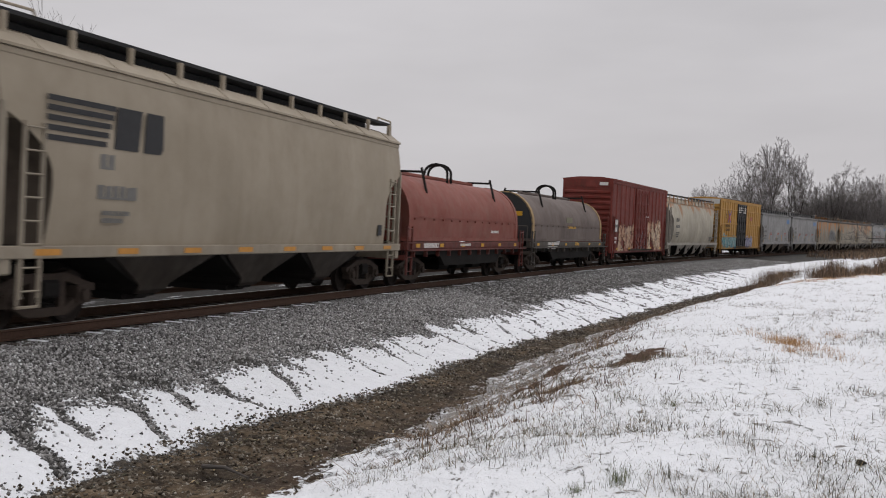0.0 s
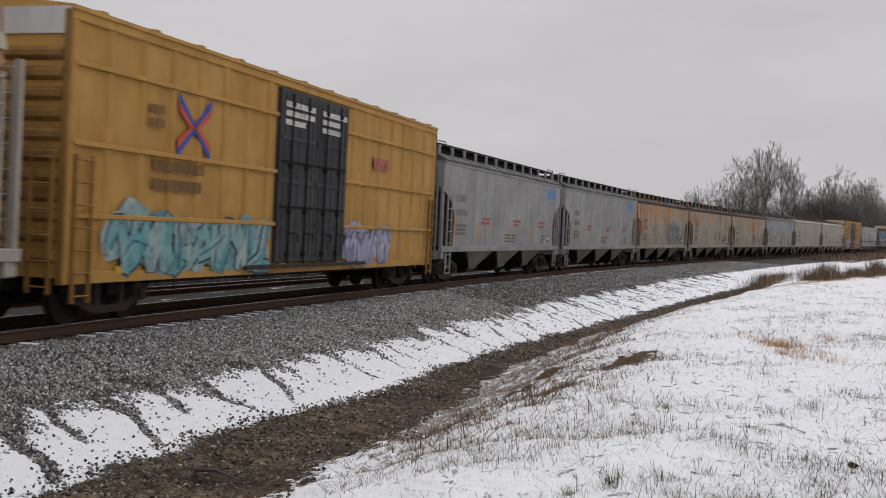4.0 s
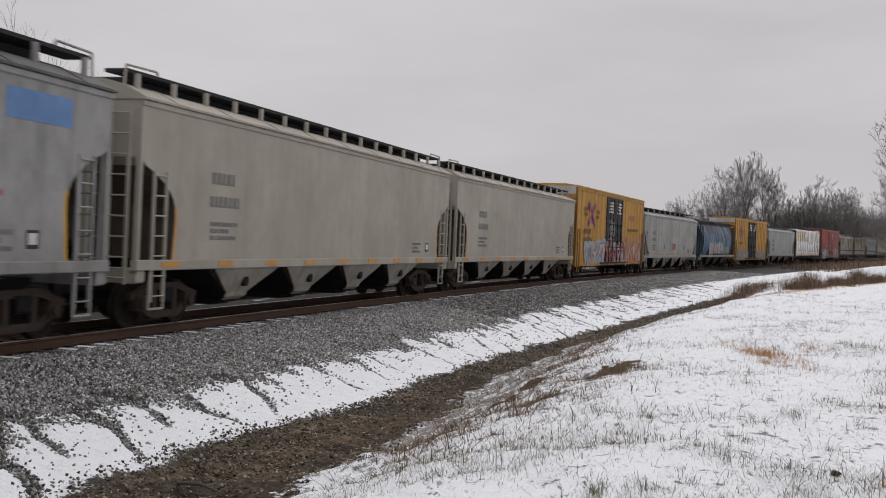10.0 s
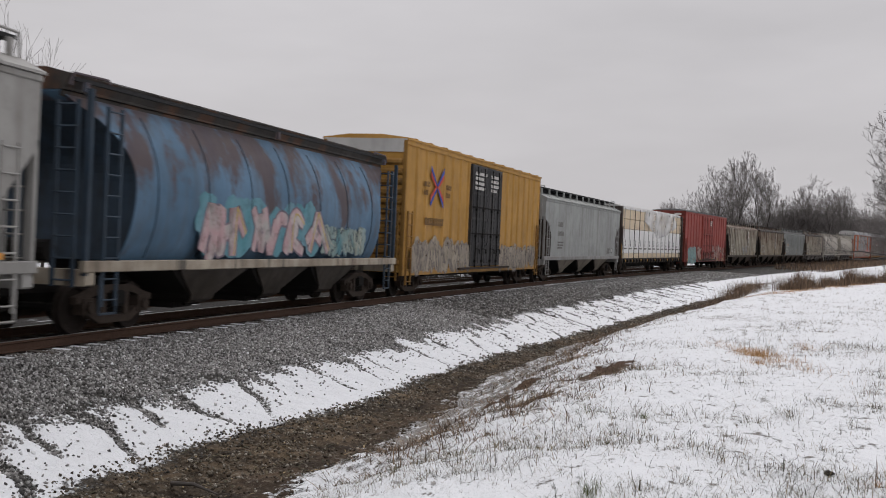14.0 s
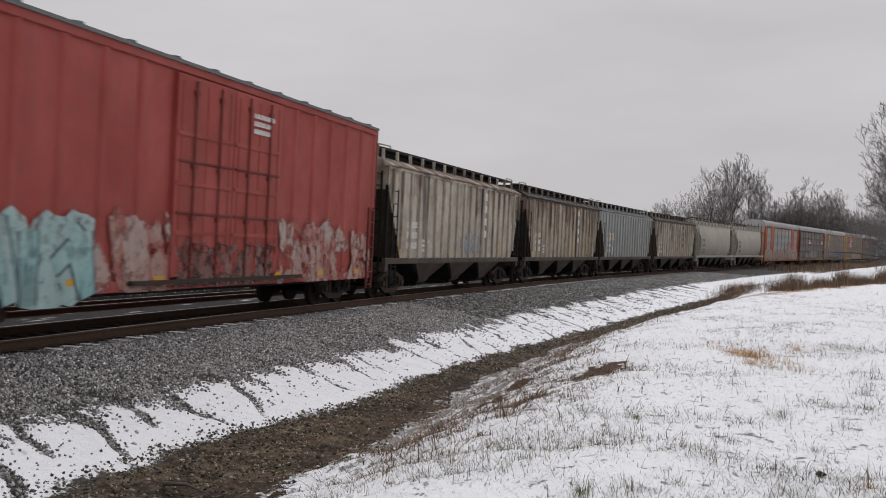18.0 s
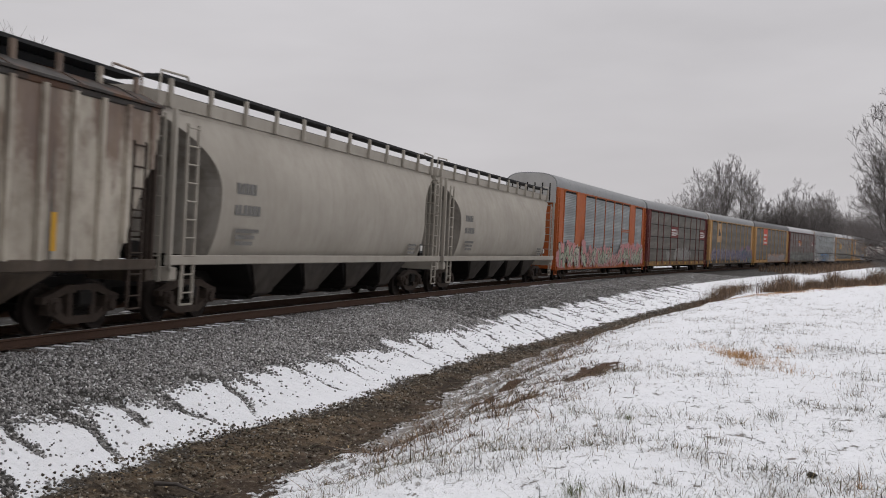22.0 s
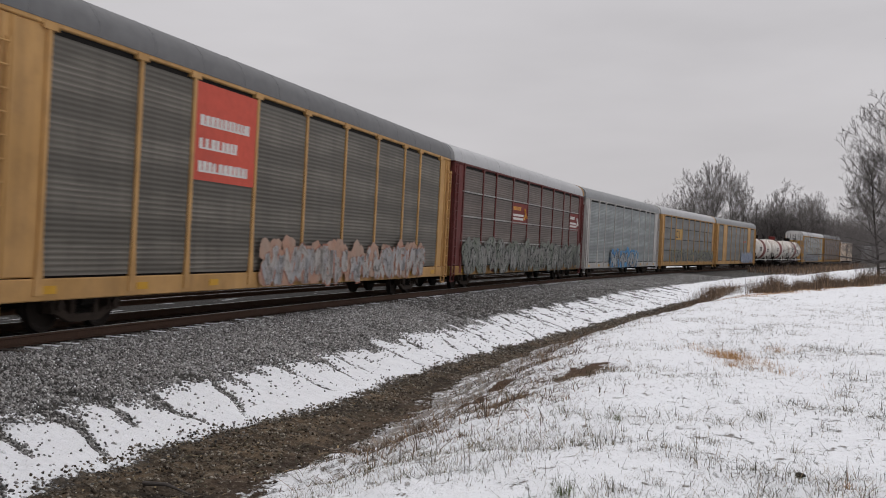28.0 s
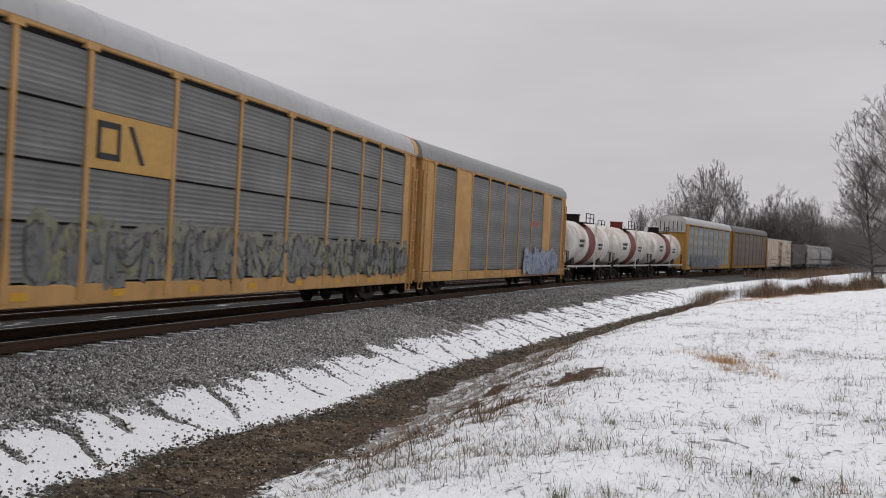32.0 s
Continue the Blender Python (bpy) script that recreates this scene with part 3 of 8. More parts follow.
def cpart(name, key, make, material, parent, loc=(0, 0, 0), label="", smooth=False, rz=0.0):
    """A part whose mesh is shared between alike parts."""
    def build():
        me = make().mesh(name, smooth)
        me.materials.append(material)
        return me
    ob = part(name, cached(key, build), None, parent, label)
    ob.location = loc
    if rz:
        ob.rotation_euler = (0, 0, rz)
    return ob


def _sideframe():
    g = Geo()
    # frame with two windows: built from bars
    g.yprism([(-0.50, 0.74), (0.50, 0.74), (0.95, 0.62), (1.22, 0.56), (1.22, 0.68), (0.95, 0.74), (0.50, 0.88), (-0.50, 0.88), (-0.95, 0.74), (-1.22, 0.68), (-1.22, 0.56), (-0.95, 0.62)], -0.08, 0.08)
    g.yprism([(-0.48, 0.18), (0.48, 0.18), (1.05, 0.42), (1.10, 0.56), (0.95, 0.58), (0.46, 0.32), (-0.46, 0.32), (-0.95, 0.58), (-1.10, 0.56), (-1.05, 0.42)], -0.07, 0.07)
    for s in (-1, 1):
        g.box(min(s * 0.30, s * 0.44), max(s * 0.30, s * 0.44), -0.07, 0.07, 0.3, 0.76)
        g.box(s * 0.89 - 0.17, s * 0.89 + 0.17, -0.11, 0.11, 0.36, 0.66)
    return g


def _springs():
    pts = []
    for j, x in enumerate((-0.2, 0.0, 0.2)):
        for i in range(15):
            t = i / 14 if j % 2 == 0 else 1 - i / 14
            an = i * 1.57
            pts.append((x + 0.07 * math.cos(an), 0.07 * math.sin(an), 0.33 + 0.24 * t))
    return Geo().sweep(pts, 0.022, 4)


def truck(parent, x, mat=None):
    """A three-piece bogie: bolster, side frames, springs, wheels and axles."""
    mat = mat or GRIME
    b = cpart("truck", "bolster", lambda: Geo().cbox(-0.2, 0.2, -1.15, 1.15, 0.48, 0.78, 0.05).box(-0.35, 0.35, -0.35, 0.35, 0.78, 0.98), STEEL, parent, (x, 0, 0))
    for y in (-1.0, 1.0):
        cpart("side_frame", "sideframe" + mat.name, _sideframe, mat, b, (0, y, 0))
        cpart("spring_nest", "springs", _springs, STEEL, b, (0, y, 0))
        for dx in (-0.89, 0.89):
            cpart("wheel", "wheel" + str(y > 0), lambda: Geo().disc((0, 0, 0), 0.455, 0.14 if y < 0 else -0.14, 22), WHEEL, b, (dx, y * 0.74, 0.455), smooth=True)
            cpart("bearing_cap", "bearing", lambda: Geo().tube((0, -.05, 0), (0, .05, 0), 0.11, 10), mat, b, (dx, y * 1.13, 0.5))
    for dx in (-0.89, 0.89):
        cpart("axle", "axle", lambda: Geo().tube((0, -1.05, 0), (0, 1.05, 0), 0.075, 8), STEEL, b, (dx, 0, 0.455))


def coupler(parent, x, sgn):
    def make():
        g = Geo()
        g.cbox(0.0, 0.55, -0.11, 0.11, 0.66, 0.9, 0.03)
        g.prism([(-0.2, 0.62), (0.2, 0.62), (0.22, 0.78), (0.2, 0.95), (-0.2, 0.95), (-0.22, 0.78)], 0.45, 0.72)
        return g
    cpart("coupler", "coupler", make, STEEL, parent, (x, 0, 0), rz=0 if sgn > 0 else math.pi)

    def hose():
        return Geo().path([(0.1, 0.3, 0.75), (0.3, 0.28, 0.5), (0.55, 0.22, 0.42), (0.72, 0.15, 0.55)], 0.03)
    cpart("brake_hose", "hose", hose, STEEL, parent, (x, 0, 0), rz=0 if sgn > 0 else math.pi)


def ladder(parent, x, y, z0, z1, mat, w=0.46, axis="x", name="ladder"):
    n = max(2, round((z1 - z0) / 0.36))

    def make():
        g = Geo()
        for s in (-w / 2, w / 2):
            a = (s - 0.03, s + 0.03, -0.025, 0.025) if axis == "x" else (-0.025, 0.025, s - 0.03, s + 0.03)
            g.box(*a, z0, z1)
        for k in range(n):
            z = z0 + 0.12 + k * (z1 - z0 - 0.2) / (n - 1)
            g.tube((-w / 2, -0.03, z) if axis == "x" else (-0.03, -w / 2, z), (w / 2, -0.03, z) if axis == "x" else (-0.03, w / 2, z), 0.018, 5)
        return g
    return cpart(name, ("ladder", z0, z1, w, axis, mat.name), make, mat, parent, (x, y, 0))


def decal(parent, x0, x1, z0, z1, mat, y=-1.5, name="marking", label=""):
    g = Geo().box(x0, x1, y - 0.006, y - 0.001, z0, z1)
    return part(name, g, mat, parent, label)


def bars(parent, x0, x1, z1, rows, h, mat, y=-1.5, gap=0.6, ragged=True, name="lettering"):
    """Lettering that cannot be read: a toothed strip of its size and colour for each line."""
    rg = random.Random(int((x0 + 70) * 977 + z1 * 131))
    z = z1
    for r in range(rows):
        x = x0
        end = x1 - (rg.random() * 0.35 * (x1 - x0) if ragged and r else 0)
        base = z - h * 0.84
        top, low = [], [(x0, z - h), (end, z - h)]
        while x < end - h * 0.3:
            w = min(h * (0.55 + 0.3 * rg.random()), end - x)
            top += [(x, base), (x, z - h * 0.12 * rg.random()), (x + w, z), (x + w, base)]
            x += w + h * (0.2 if rg.random() > 0.15 else 0.5)
        if top:
            top[-1] = (end, base)
            top[-2] = (end, z)
            part(name, Geo().yprism(low + top[::-1], y - 0.006, y - 0.001), mat, parent)
        z -= h * (1 + gap)


GRAF = {}


def graf_mat(key, fill, line, back, w, h):
    """Sprayed paint: leaning letter-like cells with thin dark outlines, a halo, worn and ragged at its edges."""
    if key in GRAF:
        return GRAF[key]
    k = Nodes("spray_" + key)
    sep = k.n("ShaderNodeSeparateXYZ")
    k.l(k.coord("Object"), sep.inputs[0])
    v = k.coord("Object", (1, 1, 1), True)
    gen = k.n("ShaderNodeSeparateXYZ")
    k.l(k.coord("Generated"), gen.inputs[0])
    warp = k.n("ShaderNodeTexNoise", Scale=1.6 / h, Detail=2.0)
    k.l(v, warp.inputs["Vector"])
    wv = k.n("ShaderNodeCombineXYZ")
    k.l(k.math("MULTIPLY", k.math("ADD", sep.outputs[0], k.math("MULTIPLY", sep.outputs[2], 0.25)), 1.0 / w), wv.inputs[0])
    k.l(k.math("MULTIPLY", sep.outputs[2], 0.55 / h), wv.inputs[2])
    add = k.n("ShaderNodeVectorMath")
    add.operation = "MULTIPLY_ADD"
    k.l(warp.outputs["Color"], add.inputs[0])
    add.inputs[1].default_value = (0.9, 0.9, 0.9)
    k.l(wv.outputs[0], add.inputs[2])
    cell = k.n("ShaderNodeTexVoronoi", Scale=1.0)
    edge = k.n("ShaderNodeTexVoronoi", Scale=1.0)
    edge.feature = "DISTANCE_TO_EDGE"
    inner = k.n("ShaderNodeTexVoronoi", Scale=2.3)
    inner.feature = "DISTANCE_TO_EDGE"
    for nd in (cell, edge, inner):
        k.l(add.outputs[0], nd.inputs["Vector"])
    cs = k.n("ShaderNodeSeparateColor")
    k.l(cell.outputs["Color"], cs.inputs[0])
    pick = k.math("ADD", k.math("MULTIPLY", cs.outputs[0], 0.6), k.math("MULTIPLY", k.noise(v, 1.3, 3), 0.5))
    col = k.ramp(pick, *[(0.3 + 0.5 * i / max(1, len(fill) - 1), q) for i, q in enumerate(fill)])
    # fade of a second colour from below, strokes inside the letters, outlines
    col = k.mix(k.math("MULTIPLY", k.ramp(k.math("ADD", gen.outputs[2], k.math("MULTIPLY", k.noise(v, 2.5, 3), 0.5)), (0.35, 0.75), (0.8, 0.0)), 0.8), col, fill[-1])
    col = k.mix(k.math("MULTIPLY", k.ramp(inner.outputs["Distance"], (0.03, 1.0), (0.09, 0.0)), 0.55), col, line[-1])
    col = k.mix(k.math("MULTIPLY", k.ramp(edge.outputs["Distance"], (0.035, 1.0), (0.085, 0.0)), 0.9), col, line[0])
    halo = k.ramp(k.math("ADD", edge.outputs["Distance"], k.math("MULTIPLY", k.noise(v, 3.0 / h, 3), 0.25)), (0.12, 1.0), (0.2, 0.0))
    col = k.mix(k.math("MULTIPLY", halo, 0.35), col, (back or line)[0])
    col = k.mix(0.5, col, k.mix(k.noise(k.coord("Object", (2, 2, .4), True), 3, 5), 0.45, 1.35), "MULTIPLY")
    # coverage: ragged towards the border, worn through in places
    ex = k.math("MULTIPLY", k.math("MINIMUM", gen.outputs[0], k.math("SUBTRACT", 1.0, gen.outputs[0])), 9.0)
    ez = k.math("MULTIPLY", k.math("MINIMUM", k.math("ADD", gen.outputs[2], 0.12), k.math("SUBTRACT", 1.0, gen.outputs[2])), 2.4)
    cover = k.math("ADD", k.math("MINIMUM", k.math("MINIMUM", ex, ez), 0.5), k.math("MULTIPLY", k.math("SUBTRACT", k.noise(v, 1.7 / h, 5, 0.6), 0.5), 2.4))
    cover = k.math("ADD", cover, k.math("MULTIPLY", k.math("SUBTRACT", cs.outputs[1], 0.5), 0.35))
    alpha = k.math("MULTIPLY", k.ramp(cover, (0.30, 0.0), (0.42, 1.0)), k.ramp(k.noise(v, 5.0, 5, 0.65), (0.34, 0.2), (0.52, 0.92)))
    k.done(col, 0.6)
    k.l(alpha, k.b.inputs["Alpha"])
    GRAF[key] = k.m
    return k.m


def worn_paint(parent, x0, x1, z0, z1, key, fill, line, n, y=-1.5, seed=1, back=None):
    """Peeling and scuffed paint: one thin film on the car's side."""
    h = z1 - z0
    g = Geo().box(x0 - 0.15, x1 + 0.15, y - 0.004, y, z0 - 0.1, z1 + 0.25)
    return part("worn_paint", g, graf_mat(key, fill, line, back, (x1 - x0) / n, h), parent)


def spray_mat(key, cols, wear):
    """Sprayed colours that run into one another, dusty and rubbed thin in places."""
    def make():
        k = Nodes("sprayed_" + key)
        v = k.coord("Object", (1, 1, 1), True)
        pick = k.noise(k.coord("Object", (1.0, 1.0, 0.7), True), 1.5, 3, 0.5)
        col = k.ramp(pick, *[(0.34 + 0.32 * i / max(1, len(cols) - 1), q) for i, q in enumerate(cols)])
        col = k.mix(0.45, col, k.mix(k.noise(k.coord("Object", (2.2, 2.2, 0.4), True), 3, 5), 0.5, 1.3), "MULTIPLY")
        k.done(col, 0.6)
        k.l(k.ramp(k.noise(v, 4.0, 6, 0.7), (0.32, 1.0 - wear), (0.5, 0.97)), k.b.inputs["Alpha"])
        return k.m
    return cached(("spray", key, wear), make)


def ribbon(g, pts, w, y, taper=0.25):
    """A flat painted stroke of half width w through (x, z) points."""
    c = [pts[0]] + list(pts) + [pts[-1]]
    line = []
    for i in range(1, len(c) - 2):
        for q in range(5):
            s = q / 5
            line.append(tuple(0.5 * (2 * c[i][a] + (c[i + 1][a] - c[i - 1][a]) * s + (2 * c[i - 1][a] - 5 * c[i][a] + 4 * c[i + 1][a] - c[i + 2][a]) * s * s
                                     + (3 * c[i][a] - c[i - 1][a] - 3 * c[i + 1][a] + c[i + 2][a]) * s ** 3) for a in (0, 1)))
    line.append(pts[-1])
    m, v = len(line), []
    for i, (x, z) in enumerate(line):
        a, b = line[max(0, i - 1)], line[min(m - 1, i + 1)]
        dx, dz = b[0] - a[0], b[1] - a[1]
        k = w * (1 - taper * abs(2 * i / (m - 1) - 1) ** 3) / max(1e-6, math.hypot(dx, dz))
        v += [(x - dz * k, y, z + dx * k), (x + dz * k, y, z - dx * k)]
    g.add(v, [(2 * i, 2 * i + 1, 2 * i + 3, 2 * i + 2) for i in range(m - 1)])


def graffiti(parent, x0, x1, z0, z1, key, fill, line, n, y=-1.5, seed=1, back=None, wear=0.5, bold=0.13, rim=0.03):
    """A sprayed piece without any word: a cloud of colour, broad bent strokes with dark outlines, thin lights on them."""
    rg = random.Random(seed * 31 + 7)
    h = z1 - z0
    halo, edge, body, light = Geo(), Geo(), Geo(), Geo()
    cells = max(1, round((x1 - x0) / (0.72 * h)))
    cw = (x1 - x0) / cells
    k = 0
    for i in range(cells):
        cx, zl = x0 + (i + 0.5) * cw, z0 + rg.uniform(0, 0.1) * h
        zh = z1 - rg.uniform(0, 0.14) * h
        for q in range(5):
            r = h * rg.uniform(0.22, 0.4)
            ox, oz, ph = cx + rg.uniform(-0.5, 0.5) * cw, rg.uniform(zl + 0.5 * r, zh), rg.uniform(0, 6)
            halo.add([(ox + r * 1.25 * math.cos(a * 0.524) * (1 + 0.16 * math.sin(3 * a + ph)), y - 0.0004 - 0.00006 * k, max(z0 - 0.05, oz + r * math.sin(a * 0.524) * (1 + 0.2 * math.sin(2 * a + ph)))) for a in range(12)], [tuple(range(12))])
            k += 1
        strokes = []
        for q in range(rg.choice((2, 2, 3))):
            up, xx, st = rg.random() < 0.5, rg.uniform(-0.75, 0.0), []
            for m in range(rg.choice((3, 3, 4))):
                st.append((cx + xx * cw, (zh if up else zl) + (zl - zh) * rg.choice((0.0, 0.0, 0.25, 0.45)) * (1 if up else -1)))
                xx += rg.uniform(-0.15, 0.75)
                up = not up if rg.random() < 0.75 else up
            if rg.random() < 0.55:
                st = [st[0]] + [(a[0] + (b[0] - a[0]) * f, a[1] + (b[1] - a[1]) * f) for a, b in zip(st[:-1], st[1:]) for f in (0.08, 0.92)] + [st[-1]]
            strokes.append(st)
        for st in strokes:
            yy = y - 0.004 - 0.0002 * k
            w = h * bold * rg.uniform(0.8, 1.15)
            ribbon(edge, st, w + rim * h + 0.02, yy)
            ribbon(body, st, w, yy - 0.003, 0.35)
            if rg.random() < 0.3:
                ribbon(light, [(p[0] + 0.05 * h, p[1] + 0.02 * h) for p in st], 0.018 * h + 0.004, yy - 0.0045)
            k += 1
    halo_cols = back or [tuple(0.6 * c + 0.4 * d for c, d in zip(fill[0], line[-1])), fill[-1]]
    ob = part("graffiti", halo, spray_mat(key + "_cloud", halo_cols, 0.8 if back is None else 0.3), parent)
    ob["kind"] = "stuff"
    part("outline", edge, spray_mat(key + "_line", line[:1] * 2, wear), ob)
    part("fill", body, spray_mat(key + "_fill", fill if len(fill) > 1 else fill * 2, wear), ob)
    if light.v:
        part("highlight", light, spray_mat(key + "_light", line[-1:] * 2, wear), ob)
    return ob


def dots(parent, L, z, n, mat=None, y=-1.5, w=0.5, h=0.1):
    """Reflective strips along the sill."""
    for i in range(n):
        x = -L / 2 + (i + 0.5) * L / n
        cpart("reflector", ("dot", w, h, (mat or YELLOW_DOT).name), lambda: Geo().box(-w / 2, w / 2, -0.008, 0.0, -h / 2, h / 2), mat or YELLOW_DOT, parent, (x, y - 0.002, z))


def car_ends(car, L, mat, trucks, tmat=None):
    truck(car, -trucks / 2, tmat)
    truck(car, trucks / 2, tmat)
    coupler(car, -L / 2 + 0.05, -1)
    coupler(car, L / 2 - 0.05, 1)


# ---------- covered hoppers ----------
def hopper(L, mats, bays=3, eave=4.28, half=1.5, rnd=0.0, cut=1.55, ribs=0, posts=13, board=4.92, sill=(1.16, 1.36), label="", cutz=3.35, bay_mat=None, roofm=None, square=False, edge=None, slope_m=None, roof_sheet=None):
    """A covered hopper. rnd: how far its sides bulge; ribs: number of outside posts on a side; cut: depth of the end openings."""
    body_m, sill_m, end_m = mats
    car = thing("covered_hopper_car", label, "hopper car", "freight train")
    rows = []
    nz = 20
    for i in range(nz + 1):
        z = sill[1] - 0.02 + (eave - sill[1] + 0.02) * i / nz
        t = (z - sill[1]) / (eave - sill[1])
        w = half - rnd * (abs(t - 0.42) / 0.58) ** 2.2 if rnd else half
        rows.append((z, w))
    rows += [(eave + 0.05, rows[-1][1] + 0.0)]

    def xend(z):
        if z > cutz:
            return L / 2
        t = (cutz - z) / (cutz - sill[1])
        if square:
            return L / 2 - cut * min(1.0, t * 1.0)
        return L / 2 - cut * (1 - (1 - min(t * 1.9, 1)) ** 2.4) + 0.18 * max(0.0, t - 0.6)
    g = Geo()
    v = []
    for z, w in rows:
        xe = xend(z)
        v += [(-xe, -w, z), (xe, -w, z), (xe, w, z), (-xe, w, z)]
    f = [(3, 2, 1, 0)]
    for i in range(len(rows) - 1):
        for k in range(4):
            f.append((i * 4 + k, i * 4 + (k + 1) % 4, i * 4 + 4 + (k + 1) % 4, i * 4 + 4 + k))
    o = (len(rows) - 1) * 4
    f.append((o, o + 1, o + 2, o + 3))
    g.add(v, f)
    part("body", g, body_m, car, smooth=rnd > 0)
    wt = rows[nz][1]
    rp = [(-wt - 0.075, eave + 0.03), (wt + 0.075, eave + 0.03), (wt + 0.075, eave + 0.075), (half * 0.74, eave + 0.30), (half * 0.42, eave + 0.42), (-half * 0.42, eave + 0.42), (-half * 0.74, eave + 0.30), (-wt - 0.075, eave + 0.075)]
    roof = part("roof", Geo().prism(rp, -L / 2 - 0.03, L / 2 + 0.03), roof_sheet or body_m, car)
    for i in range(9):
        cpart("roof_seam", ("hseam", eave, half, wt, (roof_sheet or body_m).name), lambda: Geo().prism([(a, b + (0.018 if b > eave + 0.05 else 0.0)) for a, b in rp], -0.025, 0.025), roof_sheet or body_m, roof, (-L / 2 + (i + 0.5) * L / 9, 0, 0))
    # dark sheets over the end slopes: the openings' shade, with grime, as colour
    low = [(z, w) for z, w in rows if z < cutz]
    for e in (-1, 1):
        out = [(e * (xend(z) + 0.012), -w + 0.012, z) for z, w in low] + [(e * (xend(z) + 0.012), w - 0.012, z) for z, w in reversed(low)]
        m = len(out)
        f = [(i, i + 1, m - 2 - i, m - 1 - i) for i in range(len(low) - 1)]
        part("end_slope_sheet", Geo().add(out, f), slope_m or ENDSHADE, car)
    if edge:
        # a painted border along the end openings
        for e in (-1, 1):
            lo = [(z, w) for z, w in low if z < sill[1] + 0.62 * (cutz - sill[1])]
            v = [(e * (xend(z) - dx), -w - 0.004, z) for z, w in lo for dx in (0.0, 0.07)]
            part("painted_border", Geo().add(v, [(2 * i, 2 * i + 1, 2 * i + 3, 2 * i + 2) for i in range(len(lo) - 1)]), edge, car)
    # top chord and side sills
    for y, s in ((-1, 0), (1, 1)):
        yy = y * half
        a, b = sorted((yy - y * 0.10, yy + y * 0.035))
        part("side_sill", Geo().cbox(-L / 2 - 0.05, L / 2 + 0.05, a, b, sill[0], sill[1], 0.015), sill_m, car)
        a, b = sorted((y * (wt - 0.03), y * (wt + 0.035)))
        part("top_chord", Geo().cbox(-L / 2, L / 2, a, b, eave - 0.09, eave + 0.03, 0.02), roof_sheet if roof_sheet is P_SOOT else body_m, car)
    # discharge bays
    span = L - 2 * (cut + 1.55)
    bw = span / bays
    def bay_rings():
        t, q = bw * 0.5, 0.40
        return ((sill[1] - 0.02, t - 0.02, half - 0.07), (sill[0] - 0.04, t - 0.10, half - 0.08), (0.60, q + 0.12, half - 0.34), (0.50, q + 0.10, half - 0.38), (0.42, q, half - 0.5))

    def bay_sides():
        # one side sheet, narrower than the hopper behind it
        g, sg = Geo(), -1
        r = bay_rings()
        out = [(-hx * (0.87 if i < 2 else 0.97), sg * (hy + 0.004), z) for i, (z, hx, hy) in enumerate(r)] + [(hx * (0.87 if i < 2 else 0.97), sg * (hy + 0.004), z) for i, (z, hx, hy) in reversed(list(enumerate(r)))]
        inn = [(x, y - sg * 0.02, z) for x, y, z in out]
        m = len(out)
        f = [(i, (i + 1) % m, m + (i + 1) % m, m + i) for i in range(m)]
        for q in range(len(r) - 1):
            f.append((q, q + 1, m - 2 - q, m - 1 - q))
            f.append((m + q, m + q + 1, m + m - 2 - q, m + m - 1 - q))
        return g.add(out + inn, f)

    def bay_slopes():
        v, f = [], []
        for z, hx, hy in bay_rings():
            v += [(-hx, -hy + 0.05, z), (hx, -hy + 0.05, z), (hx, hy - 0.05, z), (-hx, hy - 0.05, z)]
        for i in range(4):
            for k in range(4):
                f.append((i * 4 + k, i * 4 + 4 + k, i * 4 + 4 + (k + 1) % 4, i * 4 + (k + 1) % 4))
        f += [(0, 1, 2, 3), (19, 18, 17, 16)]
        return Geo().add(v, f)
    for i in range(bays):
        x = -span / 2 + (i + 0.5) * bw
        # slopes in near-black: underside shade as well as grime put into their colour
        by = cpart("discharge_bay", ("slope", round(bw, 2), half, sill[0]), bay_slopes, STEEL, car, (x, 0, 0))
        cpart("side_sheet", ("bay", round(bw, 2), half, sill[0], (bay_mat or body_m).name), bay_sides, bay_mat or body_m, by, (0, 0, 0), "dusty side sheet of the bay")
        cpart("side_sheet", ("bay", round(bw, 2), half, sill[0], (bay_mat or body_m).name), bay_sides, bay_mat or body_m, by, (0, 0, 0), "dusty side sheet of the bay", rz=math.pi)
        if bay_mat in (P_CREAM, P_BAYW):
            cpart("inspection_port", ("port", half), lambda: Geo().tube((0, -half + 0.16, 0.86), (0, -half + 0.30, 0.86), 0.13, 12), STEEL, by, (0.1, 0, 0))
        cpart("discharge_gate", "gate", lambda: Geo().cbox(-0.4, 0.4, -0.75, 0.75, 0.30, 0.42, 0.02).tube((-0.3, -0.95, 0.4), (0.3, -0.95, 0.4), 0.04, 6), STEEL, car, (x, 0, 0))
    part("centre_sill", Geo().box(-L / 2, L / 2, -0.22, 0.22, 0.72, 1.0), STEEL, car)
    # outside posts
    if ribs:
        for y in (-1, 1):
            for i in range(ribs):
                x = -L / 2 + 0.35 + (L - 0.7) * i / (ribs - 1)
                zb = sill[1] - 0.02
                for _ in range(40):
                    if abs(x) > xend(zb) - 0.03:
                        zb += 0.08
                if zb > eave - 0.3:
                    continue
                cpart("side_post", ("rib", round(zb, 2), eave, body_m.name), lambda: Geo().prism([(-0.085, zb), (0.0, zb), (0.0, eave - 0.05), (-0.085, eave - 0.05)], -0.055, 0.055), body_m, car, (x, y * half + (0.085 if y > 0 else 0), 0))
    # roof walk
    roof_m = roofm or DARK
